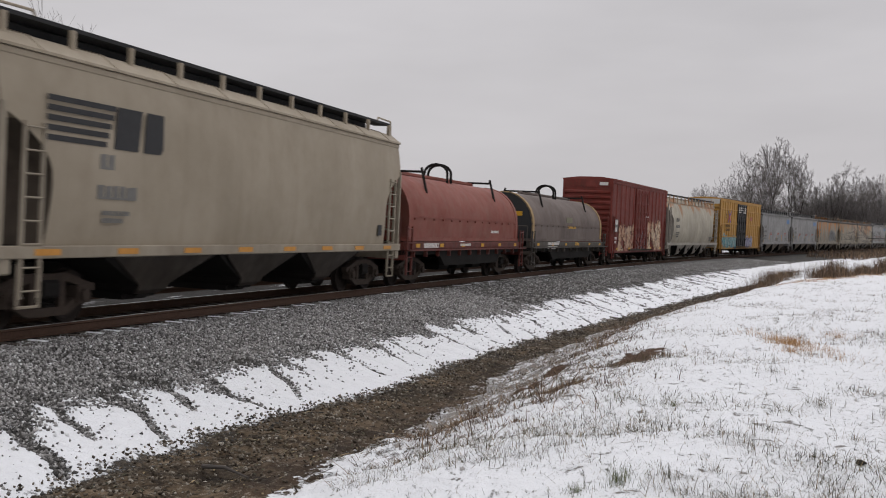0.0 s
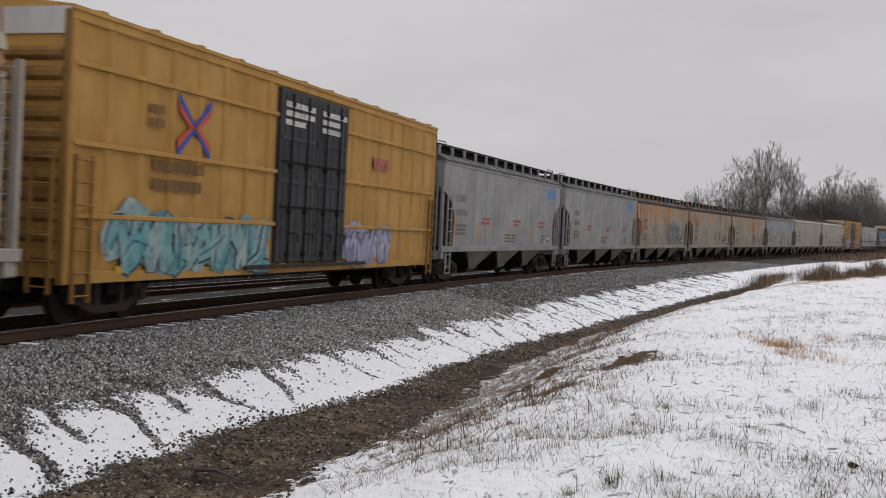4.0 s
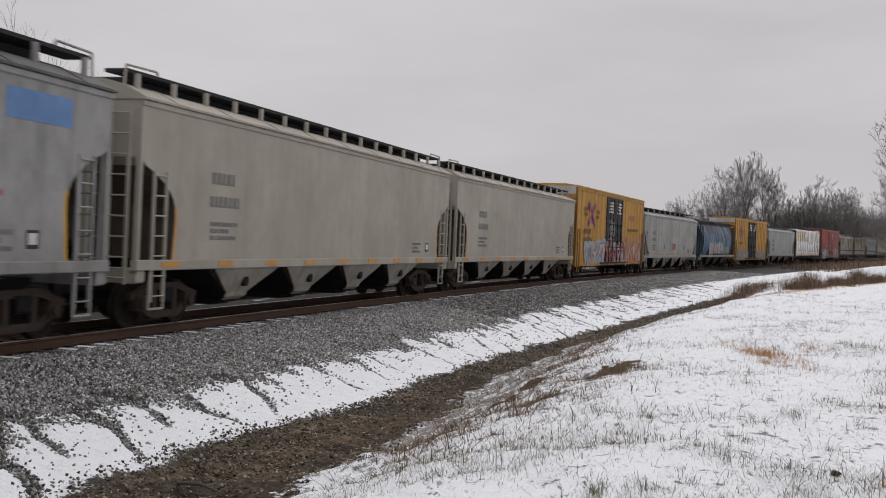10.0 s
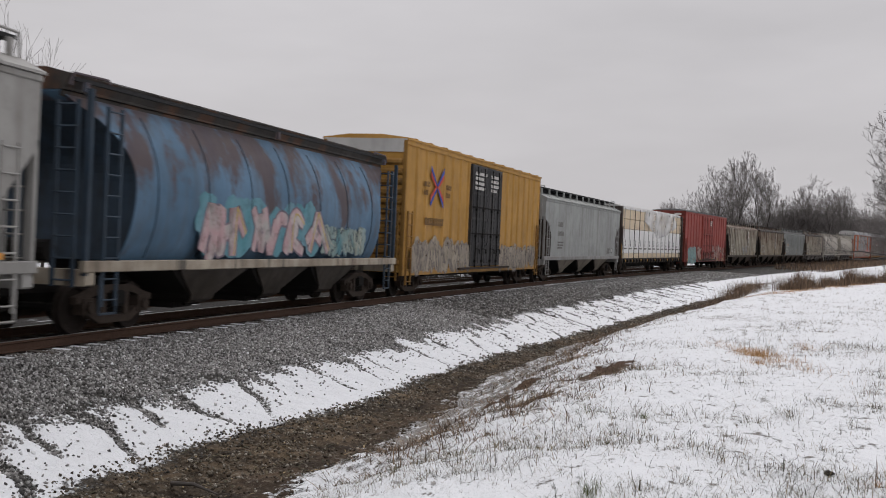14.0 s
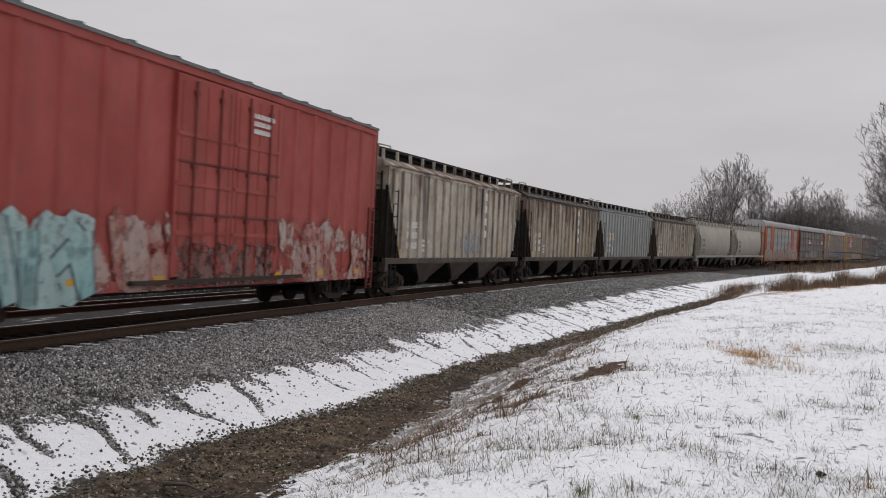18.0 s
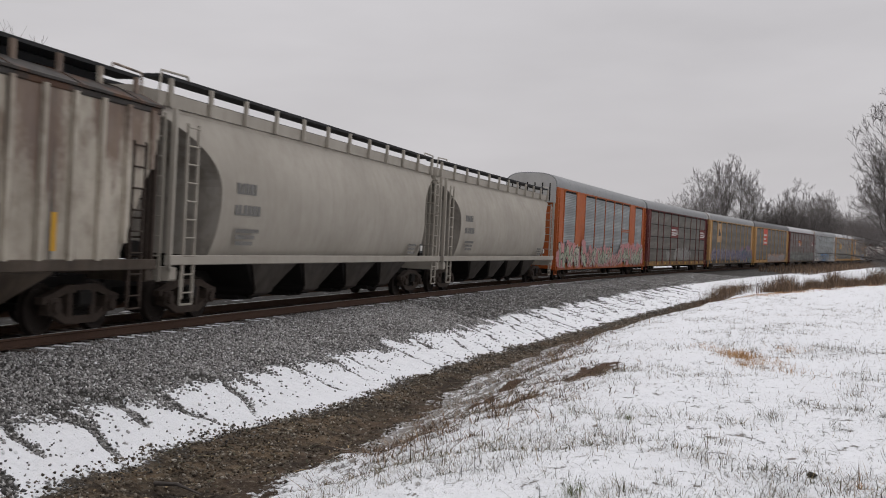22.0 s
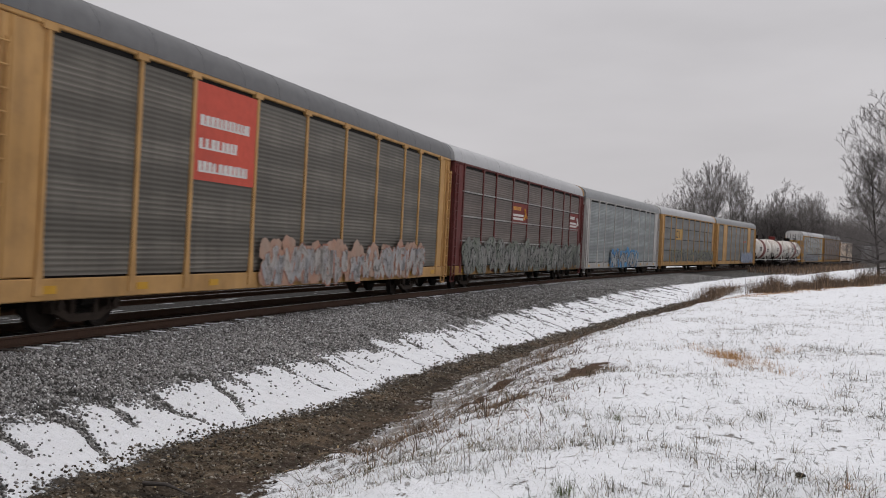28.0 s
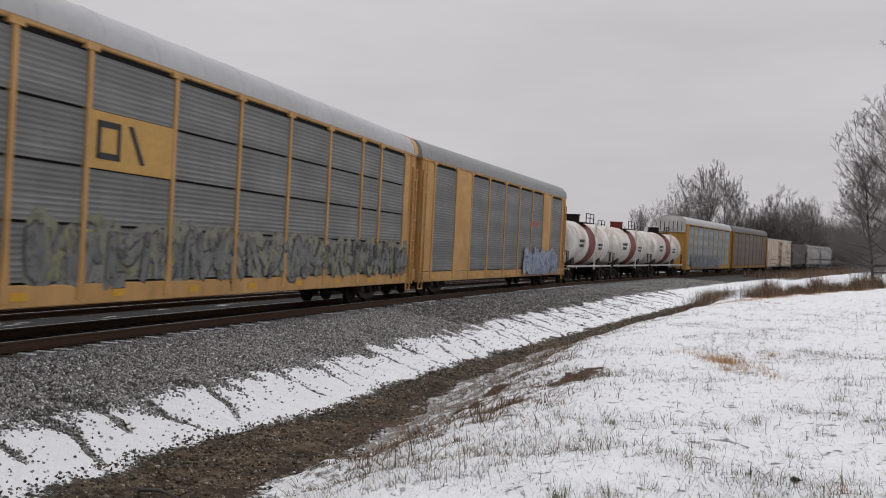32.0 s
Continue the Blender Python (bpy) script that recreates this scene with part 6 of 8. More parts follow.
a, b = -263.2, -244.0
c = put(hopper(b - a, (P_CREAMR, P_CREAM, P_CREAM), 4, rnd=0.42, cut=2.0, half=1.56, eave=4.32, cutz=4.1, posts=15, bay_mat=P_BAYW, slope_m=P_BAYW,
               label="cream rounded covered hopper with rust runs below its roof"), a, b)
hopper_marks(c, b - a, y=-1.562)

a, b = -242.7, -223.3
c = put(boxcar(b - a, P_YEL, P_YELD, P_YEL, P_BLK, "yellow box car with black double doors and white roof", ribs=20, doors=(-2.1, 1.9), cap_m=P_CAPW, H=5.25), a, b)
door_gear(c, (-1.54, -0.66, 0.46, 1.34), z1=4.95, mat=STEEL, braces=((-2.00, -0.20), (-0.00, 1.80)))
graffiti(c, -8.4, -2.6, 0.9, 1.95, "teal", [(0.10, 0.34, 0.36), (0.35, 0.42, 0.40)], [(0.04, 0.06, 0.10), (0.06, 0.16, 0.22)], 6, -1.505, 11)
graffiti(c, 2.2, 5.6, 0.9, 1.85, "violet", [(0.30, 0.28, 0.42), (0.42, 0.42, 0.48)], [(0.05, 0.05, 0.16), (0.10, 0.10, 0.3)], 4, -1.505, 12)
bars(c, -1.9, -0.3, 4.75, 3, 0.13, BAR_WHITE, -1.57)
bars(c, 0.2, 1.7, 4.75, 3, 0.13, BAR_WHITE, -1.57)
bars(c, -7.4, -6.9, 4.0, 2, 0.16, BAR_BROWN, -1.506)
bars(c, -7.2, -5.4, 3.0, 2, 0.22, BAR_BROWN, -1.506)
bars(c, 4.0, 5.2, 3.9, 1, 0.34, BAR_RED, -1.506)
for z in (1.85, 3.05, 4.35):
    for xa, xb in ((-9.6, -2.15), (1.95, 9.6)):
        part("side_rail", Geo().cbox(xa, xb, -1.53, -1.45, z, z + 0.09, 0.015), P_YEL, c)
crossed_emblem(c, -5.8, 3.7, 0.85)
part("placard", Geo().box(-9.76, -9.745, 0.2, 1.2, 4.95, 5.1), BAR_GREY, c)
dots(c, b - a, 0.98, 6, y=-1.5, w=0.4, h=0.12)

for a, b, seed in ((-222.3, -205.2, 0), (-204.0, -186.0, 1), (-130.1, -112.5, 2)):
    c = put(hopper(b - a, (P_GREY, P_GREYS, P_GREYS), 3, cut=1.25, posts=13, bay_mat=P_BAYL, cutz=3.3, edge=YELLOW_DOT, roof_sheet=P_GREYD,
                   label="streaked grey covered hopper with a blue painted-out patch"), a, b)
    hopper_marks(c, b - a, z=3.2, x=-7.1, red=True)
    decal(c, 5.9, 7.6, 3.55, 4.02, BAR_BLUE, name="painted_patch", label="blue painted-out patch")
for a, b, m, seed in ((-185.5, -168.0, P_RUST, 7), (-166.8, -149.2, P_RUST2, 8), (-148.2, -131.1, P_RUST2, 9)):
    c = put(hopper(b - a, (m, m, m), 3, rnd=0.06, cut=1.25, edge=YELLOW_DOT, roof_sheet=P_SOOT, posts=13, bay_mat=P_BAYL, cutz=3.3,
                   label="rust-streaked tan covered hopper with scrawled black tags"), a, b)
    hopper_marks(c, b - a, x=-7.0)
    rg = random.Random(seed)
    x, z = 1.6, 2.1
    for k in range(9):
        pts = [(x, -1.508, z)]
        for q in range(5):
            pts.append((pts[-1][0] + rg.uniform(-0.12, 0.22), -1.508, min(max(z + (rg.random() - 0.5) * 0.9, 1.6), 2.7)))
        if rg.random() > 0.25:
            part("graffiti_stroke", Geo().path(pts, 0.014, 4), BAR_GREY, c)
        x += 0.62
    if m is P_RUST:
        graffiti(c, 1.2, 5.6, 1.55, 2.9, "ashen", [(0.20, 0.20, 0.20), (0.30, 0.30, 0.30)], [(0.05, 0.05, 0.055), (0.12, 0.12, 0.12)], 4, -1.506, seed)

for a, b in ((-111.4, -91.2), (-90.1, -69.6)):
    c = put(hopper(b - a, (P_CREAM, P_CREAM, P_CREAM), 4, cut=1.3, posts=16, bay_mat=P_BAYW, cutz=3.2, eave=4.32, edge=BAR_ORANGE,
                   label="clean cream covered hopper with four discharge bays"), a, b)
    hopper_marks(c, b - a, x=-7.4, dash=1.27)

a, b = -68.9, -49.5
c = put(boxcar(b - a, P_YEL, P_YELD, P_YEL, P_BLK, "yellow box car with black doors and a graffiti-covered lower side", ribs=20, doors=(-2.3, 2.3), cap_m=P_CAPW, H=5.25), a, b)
door_gear(c, (-1.66, -0.64, 0.64, 1.66), z1=4.95, mat=STEEL, braces=((-2.20, -0.10), (0.10, 2.20)))
crossed_emblem(c, -6.15, 3.8, 1.12)
bars(c, -7.9, -6.3, 2.95, 1, 0.30, BAR_BROWN, -1.506)
bars(c, -8.0, -6.0, 2.45, 1, 0.22, BAR_BROWN, -1.506)
bars(c, -7.9, -7.1, 4.2, 2, 0.20, BAR_BROWN, -1.506)
bars(c, -4.9, -4.2, 4.1, 2, 0.20, BAR_BROWN, -1.506)
bars(c, 4.6, 6.4, 4.1, 1, 0.34, BAR_RED, -1.506)
bars(c, 4.2, 7.8, 3.2, 1, 0.2, BAR_BROWN, -1.506)
bars(c, -1.9, -0.5, 4.75, 4, 0.12, BAR_WHITE, -1.57)
bars(c, 0.5, 1.9, 4.75, 4, 0.12, BAR_WHITE, -1.57)
graffiti(c, -7.4, -2.5, 0.85, 2.1, "redwhite", [(0.42, 0.10, 0.10), (0.50, 0.42, 0.42), (0.20, 0.36, 0.42)], [(0.10, 0.03, 0.04), (0.55, 0.50, 0.50)], 5, -1.505, 21, [(0.25, 0.40, 0.45), (0.45, 0.3, 0.25)])
graffiti(c, -2.2, 2.4, 0.85, 2.2, "crimson", [(0.40, 0.07, 0.07), (0.24, 0.10, 0.10), (0.5, 0.44, 0.44)], [(0.05, 0.04, 0.05), (0.42, 0.40, 0.42)], 6, -1.56, 22)
graffiti(c, 2.6, 9.2, 0.85, 2.3, "redblue", [(0.45, 0.10, 0.08), (0.50, 0.26, 0.12), (0.36, 0.40, 0.44)], [(0.08, 0.06, 0.08), (0.5, 0.46, 0.44)], 6, -1.505, 23, [(0.4, 0.08, 0.06), (0.45, 0.30, 0.2)])
graffiti(c, -1.7, -0.3, 2.6, 3.5, "chalk", [(0.3, 0.3, 0.31), (0.08, 0.08, 0.085)], [(0.4, 0.4, 0.41), (0.05, 0.05, 0.05)], 3, -1.56, 24)
dots(c, b - a, 0.98, 6, y=-1.5, w=0.4, h=0.12)

a, b = -48.7, -28.0
c = put(hopper(b - a, (P_WHITE, P_WHITE, P_WHITE), 4, cut=1.8, posts=11, bay_mat=P_BAYW, cutz=3.2, eave=4.30, square=True,
               label="dull white covered hopper with sooty runs and bays"), a, b)
hopper_marks(c, b - a, x=-7.7, dash=1.44)
for x in (-3.5, 0.6, 4.4):
    decal(c, x, x + 0.45, 1.85, 2.2, BAR_GREY)
bars(c, -0.5, 0.9, 2.3, 3, 0.12, BAR_RED)

a, b = -26.7, -10.2
c = put(hopper(b - a, (P_BLUE, P_RIBB, P_BLUED), 3, rnd=0.62, cut=1.5, half=1.58, eave=4.26, posts=3, board=4.50, bay_mat=P_BAY, cutz=4.2, slope_m=P_BLUED, roof_sheet=P_SOOT,
               label="blue rounded covered hopper, browned roof, graffiti low down"), a, b)
for i in range(7):
    # the welded hoops between its side sheets
    x = -6.0 + 12.0 * i / 6
    pts = [(x, -(1.588 - 0.62 * (abs((z - 1.36) / 2.9 - 0.42) / 0.58) ** 2.2), z) for z in [1.4 + 0.14 * q for q in range(20)]]
    part("hoop_seam", Geo().sweep(pts, 0.012, 4), P_BLUED, c)
decal(c, -5.9, -4.5, 2.35, 2.85, P_SOOT, -1.56, "painted_patch", "sooty painted-out patch")
graffiti(c, -4.4, 1.9, 1.45, 2.55, "pinkwhite", [(0.52, 0.47, 0.46), (0.50, 0.33, 0.34), (0.44, 0.42, 0.40)], [(0.20, 0.16, 0.20), (0.55, 0.42, 0.12)], 7, -1.586, 31, [(0.10, 0.28, 0.33), (0.16, 0.30, 0.36)])
graffiti(c, 2.2, 5.4, 1.45, 2.15, "tealtag", [(0.10, 0.24, 0.28), (0.34, 0.38, 0.32)], [(0.05, 0.07, 0.10), (0.4, 0.4, 0.35)], 4, -1.586, 32)

a, b = -9.0, 10.2
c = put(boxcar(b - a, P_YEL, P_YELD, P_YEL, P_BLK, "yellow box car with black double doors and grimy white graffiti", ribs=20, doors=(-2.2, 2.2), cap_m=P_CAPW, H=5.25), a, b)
door_gear(c, (-1.58, -0.62, 0.62, 1.58), z1=4.95, mat=STEEL, braces=((-2.10, -0.10), (0.10, 2.10)))
bars(c, -1.9, -0.3, 4.75, 4, 0.12, BAR_WHITE, -1.57)
bars(c, 0.4, 1.7, 4.75, 4, 0.12, BAR_WHITE, -1.57)
bars(c, -7.8, -7.2, 4.0, 2, 0.18, BAR_BROWN, -1.506)
bars(c, -5.4, -4.8, 4.0, 2, 0.18, BAR_BROWN, -1.506)
bars(c, -7.6, -5.6, 2.75, 1, 0.26, BAR_BROWN, -1.506)
graffiti(c, -8.9, -2.4, 0.85, 1.9, "dusty", [(0.30, 0.26, 0.22), (0.42, 0.36, 0.28)], [(0.16, 0.14, 0.14), (0.10, 0.08, 0.08)], 8, -1.505, 41)
graffiti(c, 2.5, 8.8, 0.85, 1.8, "dusty", [(0.30, 0.26, 0.22), (0.42, 0.36, 0.28)], [(0.16, 0.14, 0.14), (0.10, 0.08, 0.08)], 7, -1.505, 42)
crossed_emblem(c, -6.4, 3.85, 1.0)

a, b = 11.6, 30.9
c = put(hopper(b - a, (P_RIBG, P_GREYS, P_GREYS), 3, cut=1.3, posts=13, bay_mat=P_BAYL, cutz=3.3, label="pale blue-grey smooth-sided covered hopper car"), a, b)
hopper_marks(c, b - a)

a, b = 32.0, 54.6
c = put(lumber_car(b - a, "flat car stacked with plastic-wrapped lumber between bulkheads"), a, b)

a, b = 55.8, 75.5
c = put(boxcar(b - a, P_RED2, P_RED, P_ROOFD, P_RED2, "faded red box car with white scuffs and teal graffiti", ribs=17, doors=(-2.45, 2.6), H=5.3, cap_m=P_RED), a, b)
door_gear(c, (-1.74, -0.63, 0.78, 1.89), z1=5.00, mat=P_RED, braces=((-2.35, -0.03), (0.17, 2.50)))
graffiti(c, -8.0, -5.2, 0.62, 2.0, "mint", [(0.24, 0.42, 0.42), (0.36, 0.50, 0.48)], [(0.10, 0.14, 0.16), (0.42, 0.44, 0.44)], 2, -1.506, 51)
worn_paint(c, -5.0, -2.5, 0.85, 2.1, "scuff", [(0.42, 0.34, 0.31), (0.40, 0.22, 0.18)], [(0.34, 0.12, 0.1), (0.44, 0.36, 0.33)], 3, -1.505, 52)
worn_paint(c, 2.8, 9.4, 0.85, 2.2, "scuff", [(0.42, 0.34, 0.31), (0.40, 0.22, 0.18)], [(0.34, 0.12, 0.1), (0.36, 0.16, 0.13)], 7, -1.505, 53)
worn_paint(c, -2.3, 2.4, 0.9, 1.6, "soot", [(0.16, 0.06, 0.05), (0.26, 0.18, 0.16)], [(0.08, 0.04, 0.035), (0.2, 0.06, 0.05)], 7, -1.556, 54)
bars(c, 1.0, 2.1, 4.7, 3, 0.11, BAR_WHITE, -1.57)
part("placard", Geo().box(-9.94, -9.925, -1.1, -0.5, 4.95, 5.1), BAR_WHITE, c)
dots(c, b - a, 0.98, 7, y=-1.5, w=0.4, h=0.12)

for i, (a, b, m) in enumerate(((76.7, 94.4, P_RIBW), (95.8, 113.4, P_RIBB), (114.2, 131.5, P_RIBG), (132.9, 150.3, P_RIBW))):
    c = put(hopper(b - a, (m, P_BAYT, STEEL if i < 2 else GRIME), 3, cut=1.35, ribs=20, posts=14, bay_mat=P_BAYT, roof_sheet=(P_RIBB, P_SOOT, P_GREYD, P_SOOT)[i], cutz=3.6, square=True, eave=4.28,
                   label=("weathered white ribbed covered hopper with a faint tag", "brown-stained white ribbed covered hopper car", "blue-grey ribbed covered hopper with pale placards", "rusty-stained white ribbed covered hopper car")[i]), a, b)
    L = b - a
    bars(c, -L * 0.39, -L * 0.39 + 1.4, 2.6, 3, 0.22, BAR_WHITE, -1.502)
    bars(c, -L * 0.30, -L * 0.30 + 0.8, 2.0, 3, 0.10, BAR_WHITE, -1.502)
    for x in (-L * 0.43, -L * 0.12, L * 0.10, L * 0.3):
        decal(c, x, x + 0.16, 1.5, 2.15, YELLOW_DOT if i in (1, 3) else BAR_ORANGE, -1.502)
    if i in (0, 1, 3):
        for k in range(4):
            decal(c, 2.72, 3.08, 3.75 - k * 0.52, 4.05 - k * 0.52, BAR_WHITE if i < 2 else BAR_BLACK, -1.505, "lettering_block")
    if i == 0:
        graffiti(c, -0.5, 2.55, 1.55, 2.25, "paleblue", [(0.36, 0.37, 0.40), (0.32, 0.33, 0.37)], [(0.20, 0.21, 0.26), (0.26, 0.26, 0.28)], 4, -1.505, 61)
    if i == 2:
        for x in (-6.35, -5.5):
            decal(c, x, x + 0.6, 2.5, 2.95, BAR_WHITE, -1.503, "placard")
            decal(c, x + 0.16, x + 0.44, 2.6, 2.85, BAR_ORANGE, -1.51, "placard_mark")

for a, b in ((150.9, 170.5), (171.1, 190.5)):
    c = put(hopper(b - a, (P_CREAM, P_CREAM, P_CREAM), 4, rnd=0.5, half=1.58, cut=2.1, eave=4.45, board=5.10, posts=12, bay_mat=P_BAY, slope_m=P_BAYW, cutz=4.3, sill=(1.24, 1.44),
                   label="plain cream round-sided covered hopper car"), a, b)
    hopper_marks(c, b - a, y=-1.583, x=-7.0, z=3.1)

PA = (-12.3, -9.4, -7.27, -4.15, -1.05, 1.95, 4.9, 7.8, 9.7, 12.5)
PB = (-12.3, -9.7, -7.57, -4.55, -1.45, 1.55, 4.65, 7.45, 9.35, 11.6)
PC = (-12.21, -9.27, -6.99, -4.13, -1.07, 1.83, 4.71, 7.5, 9.6, 12.7)
RACKS = [
    (191.7, 219.6, P_ORANGE, C_SILV, P_ROOF, P_ORANGE, 1, PC, (1, 7), "orange and silver autorack with a band of graffiti"),
    (220.4, 247.7, P_MAROON, C_DULL, P_ROOF, P_YELD, 4, PA, (), "grey-panelled autorack with maroon posts and red emblems"),
    (248.5, 276.6, P_RACKY, C_DULL, P_ROOF, SILT, 1, PA, (), "sooty grey autorack with yellow posts and a tan panel"),
    (277.4, 305.1, P_RACKY, C_DULL, P_ROOFD, P_RACKY, 1, PA, (), "grey autorack with yellow posts and a red sign"),
    (305.8, 333.2, P_MAROON, C_BROWN, P_ROOFL, P_YELD, 4, PA, (), "brown autorack with maroon posts, graffiti along its base"),
    (334.2, 361.4, P_CHALK, C_SILV, P_ROOF, P_CHALK, 1, PB, (), "silver autorack with white posts and blue graffiti"),
    (362.2, 389.8, P_RACKY, C_GREY, P_ROOFL, P_RACKY, 4, PA, (), "grey autorack with yellow posts and emblem panel"),
    (390.7, 418.2, P_RACKY, C_GREY, P_ROOF, P_RACKY, 1, PC, (1, 7), "yellow and grey autorack with a blue tag"),
    (465.0, 492.5, P_YEL, C_SILV, P_ROOFL, P_YEL, 1, PA, (), "pale grey autorack with yellow end doors"),
    (493.5, 521.0, P_YELD, C_BROWN, P_ROOFD, P_YELD, 1, PA, (), "dark brown-grey autorack with yellow end doors"),
]
racks = []
for a, b, fm, pm, rm, sm, rows, posts, broad, lab in RACKS:
    racks.append(put(autorack(b - a, fm, pm, rm, lab, posts, rows, sm, 0.09 if rows == 1 and fm is P_ORANGE else 0.13, broad), a, b))
c = racks[0]
for x0, x1, z0, z1, sd in ((-13.3, -7.0, 0.80, 2.15, 71), (-5.6, 1.2, 0.90, 1.95, 72), (3.6, 12.8, 0.80, 2.1, 73)):
    graffiti(c, x0, x1, z0, z1, "greypink", [(0.42, 0.43, 0.34), (0.34, 0.38, 0.27), (0.48, 0.40, 0.36)], [(0.035, 0.035, 0.035), (0.50, 0.46, 0.42)], 17, -1.585, sd, [(0.56, 0.27, 0.27), (0.50, 0.22, 0.22)], 0.7, 0.10, 0.035)
worn_paint(c, -7.4, 3.8, 0.85, 1.5, "pinkdust", [(0.54, 0.27, 0.26), (0.50, 0.30, 0.28)], [(0.45, 0.22, 0.20), (0.55, 0.36, 0.33)], 9, -1.583)
def end_fairing(car, x, H=5.35, w=1.5):
    prof = [(-w + 0.04, 4.45), (w - 0.04, 4.45)]
    for i in range(13):
        an = math.pi * i / 12
        prof.append(((w - 0.04) * (1 if math.cos(an) > 0 else -1) * abs(math.cos(an)) ** 0.62, H + 0.73 * math.sin(an) ** 0.8))
    f = part("end_fairing", Geo().prism(prof, x - 0.03, x), P_CAPW, car, "white end panel above the doors")
    for k in range(6):
        yy = -1.1 + k * 0.44
        part("fairing_rib", Geo().box(x - 0.06, x - 0.03, yy - 0.03, yy + 0.03, 4.55, 5.55), STEEL, f)


end_fairing(c, -14.06)
for z in (3.20, 3.32):
    part("screen_rail", Geo().cbox(4.77, 7.44, -1.52, -1.47, z, z + 0.07, 0.01), P_ORANGE, c)
c = racks[1]
for x0, x1, z0, z1 in ((-4.08, -1.12, 3.12, 4.12), (9.77, 12.4, 3.12, 4.12)):
    decal(c, x0, x1, z0, z1, EM_MAROON, -1.49, "emblem_panel")
    w = x1 - x0
    for z in (0.2, 0.38):
        decal(c, x0 + 0.08 * w, x0 + 0.72 * w, z0 + z, z0 + z + 0.11, BAR_WHITE, -1.497, "emblem_stripe")
    part("emblem", Geo().path([(x0 + 0.72 * w + 0.5 * math.sin(q * 0.7) * 0.5, -1.5, z0 + 0.25 + q * 0.12) for q in range(5)] + [(x0 + 0.95 * w, -1.5, z0 + 0.35)], 0.06, 5), BAR_WHITE, c)
    bars(c, x0 + 0.08 * w, x0 + 0.6 * w, z0 + 0.78, 1, 0.17, BAR_WHITE, -1.498)
graffiti(c, -5.6, -4.3, 1.15, 1.9, "faint", [(0.26, 0.25, 0.23), (0.34, 0.33, 0.31)], [(0.3, 0.29, 0.27), (0.22, 0.2, 0.18)], 1, -1.49, 72)
graffiti(c, -2.2, 5.4, 1.1, 2.0, "faint", [(0.26, 0.25, 0.23), (0.36, 0.35, 0.33)], [(0.38, 0.37, 0.35), (0.2, 0.18, 0.17)], 6, -1.49, 73)
c = racks[2]
decal(c, -9.3, -6.9, 3.0, 5.05, plain("tan_panel", (0.42, 0.27, 0.14), 0.6), -1.49, "sign_panel")
part("emblem", Geo().yprism([(-8.7, 3.7), (-7.6, 3.7), (-7.5, 4.0), (-8.0, 4.15), (-8.2, 4.5), (-8.6, 4.2)], -1.502, -1.497), BAR_BLACK, c)
graffiti(c, -12.2, 12.4, 1.05, 2.1, "lilac", [(0.20, 0.19, 0.25), (0.27, 0.25, 0.27)], [(0.05, 0.045, 0.12), (0.25, 0.22, 0.3)], 16, -1.49, 74, None, 0.8, 0.09, 0.05)
graffiti(c, 5.0, 13.2, 0.75, 2.3, "bluepink", [(0.08, 0.15, 0.40), (0.05, 0.22, 0.15), (0.36, 0.20, 0.24)], [(0.03, 0.04, 0.13), (0.42, 0.3, 0.34)], 6, -1.50, 75, [(0.16, 0.13, 0.26), (0.30, 0.18, 0.22)], 0.5)
c = racks[3]
decal(c, -7.2, -4.22, 3.05, 5.15, EM_RED, -1.50, "sign_panel", "red sign panel with white lettering")
for z in (4.35, 3.85, 3.35):
    bars(c, -7.0, -4.6 if z != 3.85 else -5.2, z + 0.12, 1, 0.24, BAR_WHITE, -1.508)
graffiti(c, -3.6, 10.4, 0.72, 1.7, "silver", [(0.33, 0.33, 0.34), (0.40, 0.37, 0.34)], [(0.36, 0.16, 0.11), (0.28, 0.25, 0.23)], 9, -1.585, 76, [(0.42, 0.24, 0.17), (0.38, 0.30, 0.24)], 0.7)
c = racks[4]
for x0, x1, z0, z1 in ((-4.08, -1.12, 3.06, 4.1), (9.77, 12.4, 3.06, 4.1)):
    decal(c, x0, x1, z0, z1, EM_MAROON, -1.49, "emblem_panel")
    w = x1 - x0
    for z in (0.2, 0.38):
        decal(c, x0 + 0.05 * w, x0 + 0.75 * w, z0 + z, z0 + z + 0.11, BAR_WHITE, -1.497, "emblem_stripe")
    part("emblem", Geo().path([(x0 + 0.75 * w + 0.35 * math.sin(q * 0.7), -1.5, z0 + 0.25 + q * 0.13) for q in range(5)] + [(x0 + 0.97 * w, -1.5, z0 + 0.35)], 0.065, 5), BAR_ORANGE if x0 < 0 else BAR_WHITE, c)
    bars(c, x0 + 0.05 * w, x0 + 0.55 * w, z0 + 0.86, 1, 0.18, BAR_ORANGE if x0 < 0 else BAR_WHITE, -1.498)
for k in range(1, 4):
    part("panel_rail", Geo().box(-12.4, 12.4, -1.51, -1.47, 1.04 + k * 1.0425 - 0.03, 1.04 + k * 1.0425 + 0.03), P_WHITE, c)
graffiti(c, -12.0, 12.8, 0.72, 2.0, "ghost", [(0.15, 0.152, 0.135), (0.23, 0.225, 0.21), (0.15, 0.17, 0.135)], [(0.045, 0.05, 0.048), (0.30, 0.30, 0.29)], 14, -1.585, 77, None, 0.75, 0.11, 0.05)
c = racks[5]
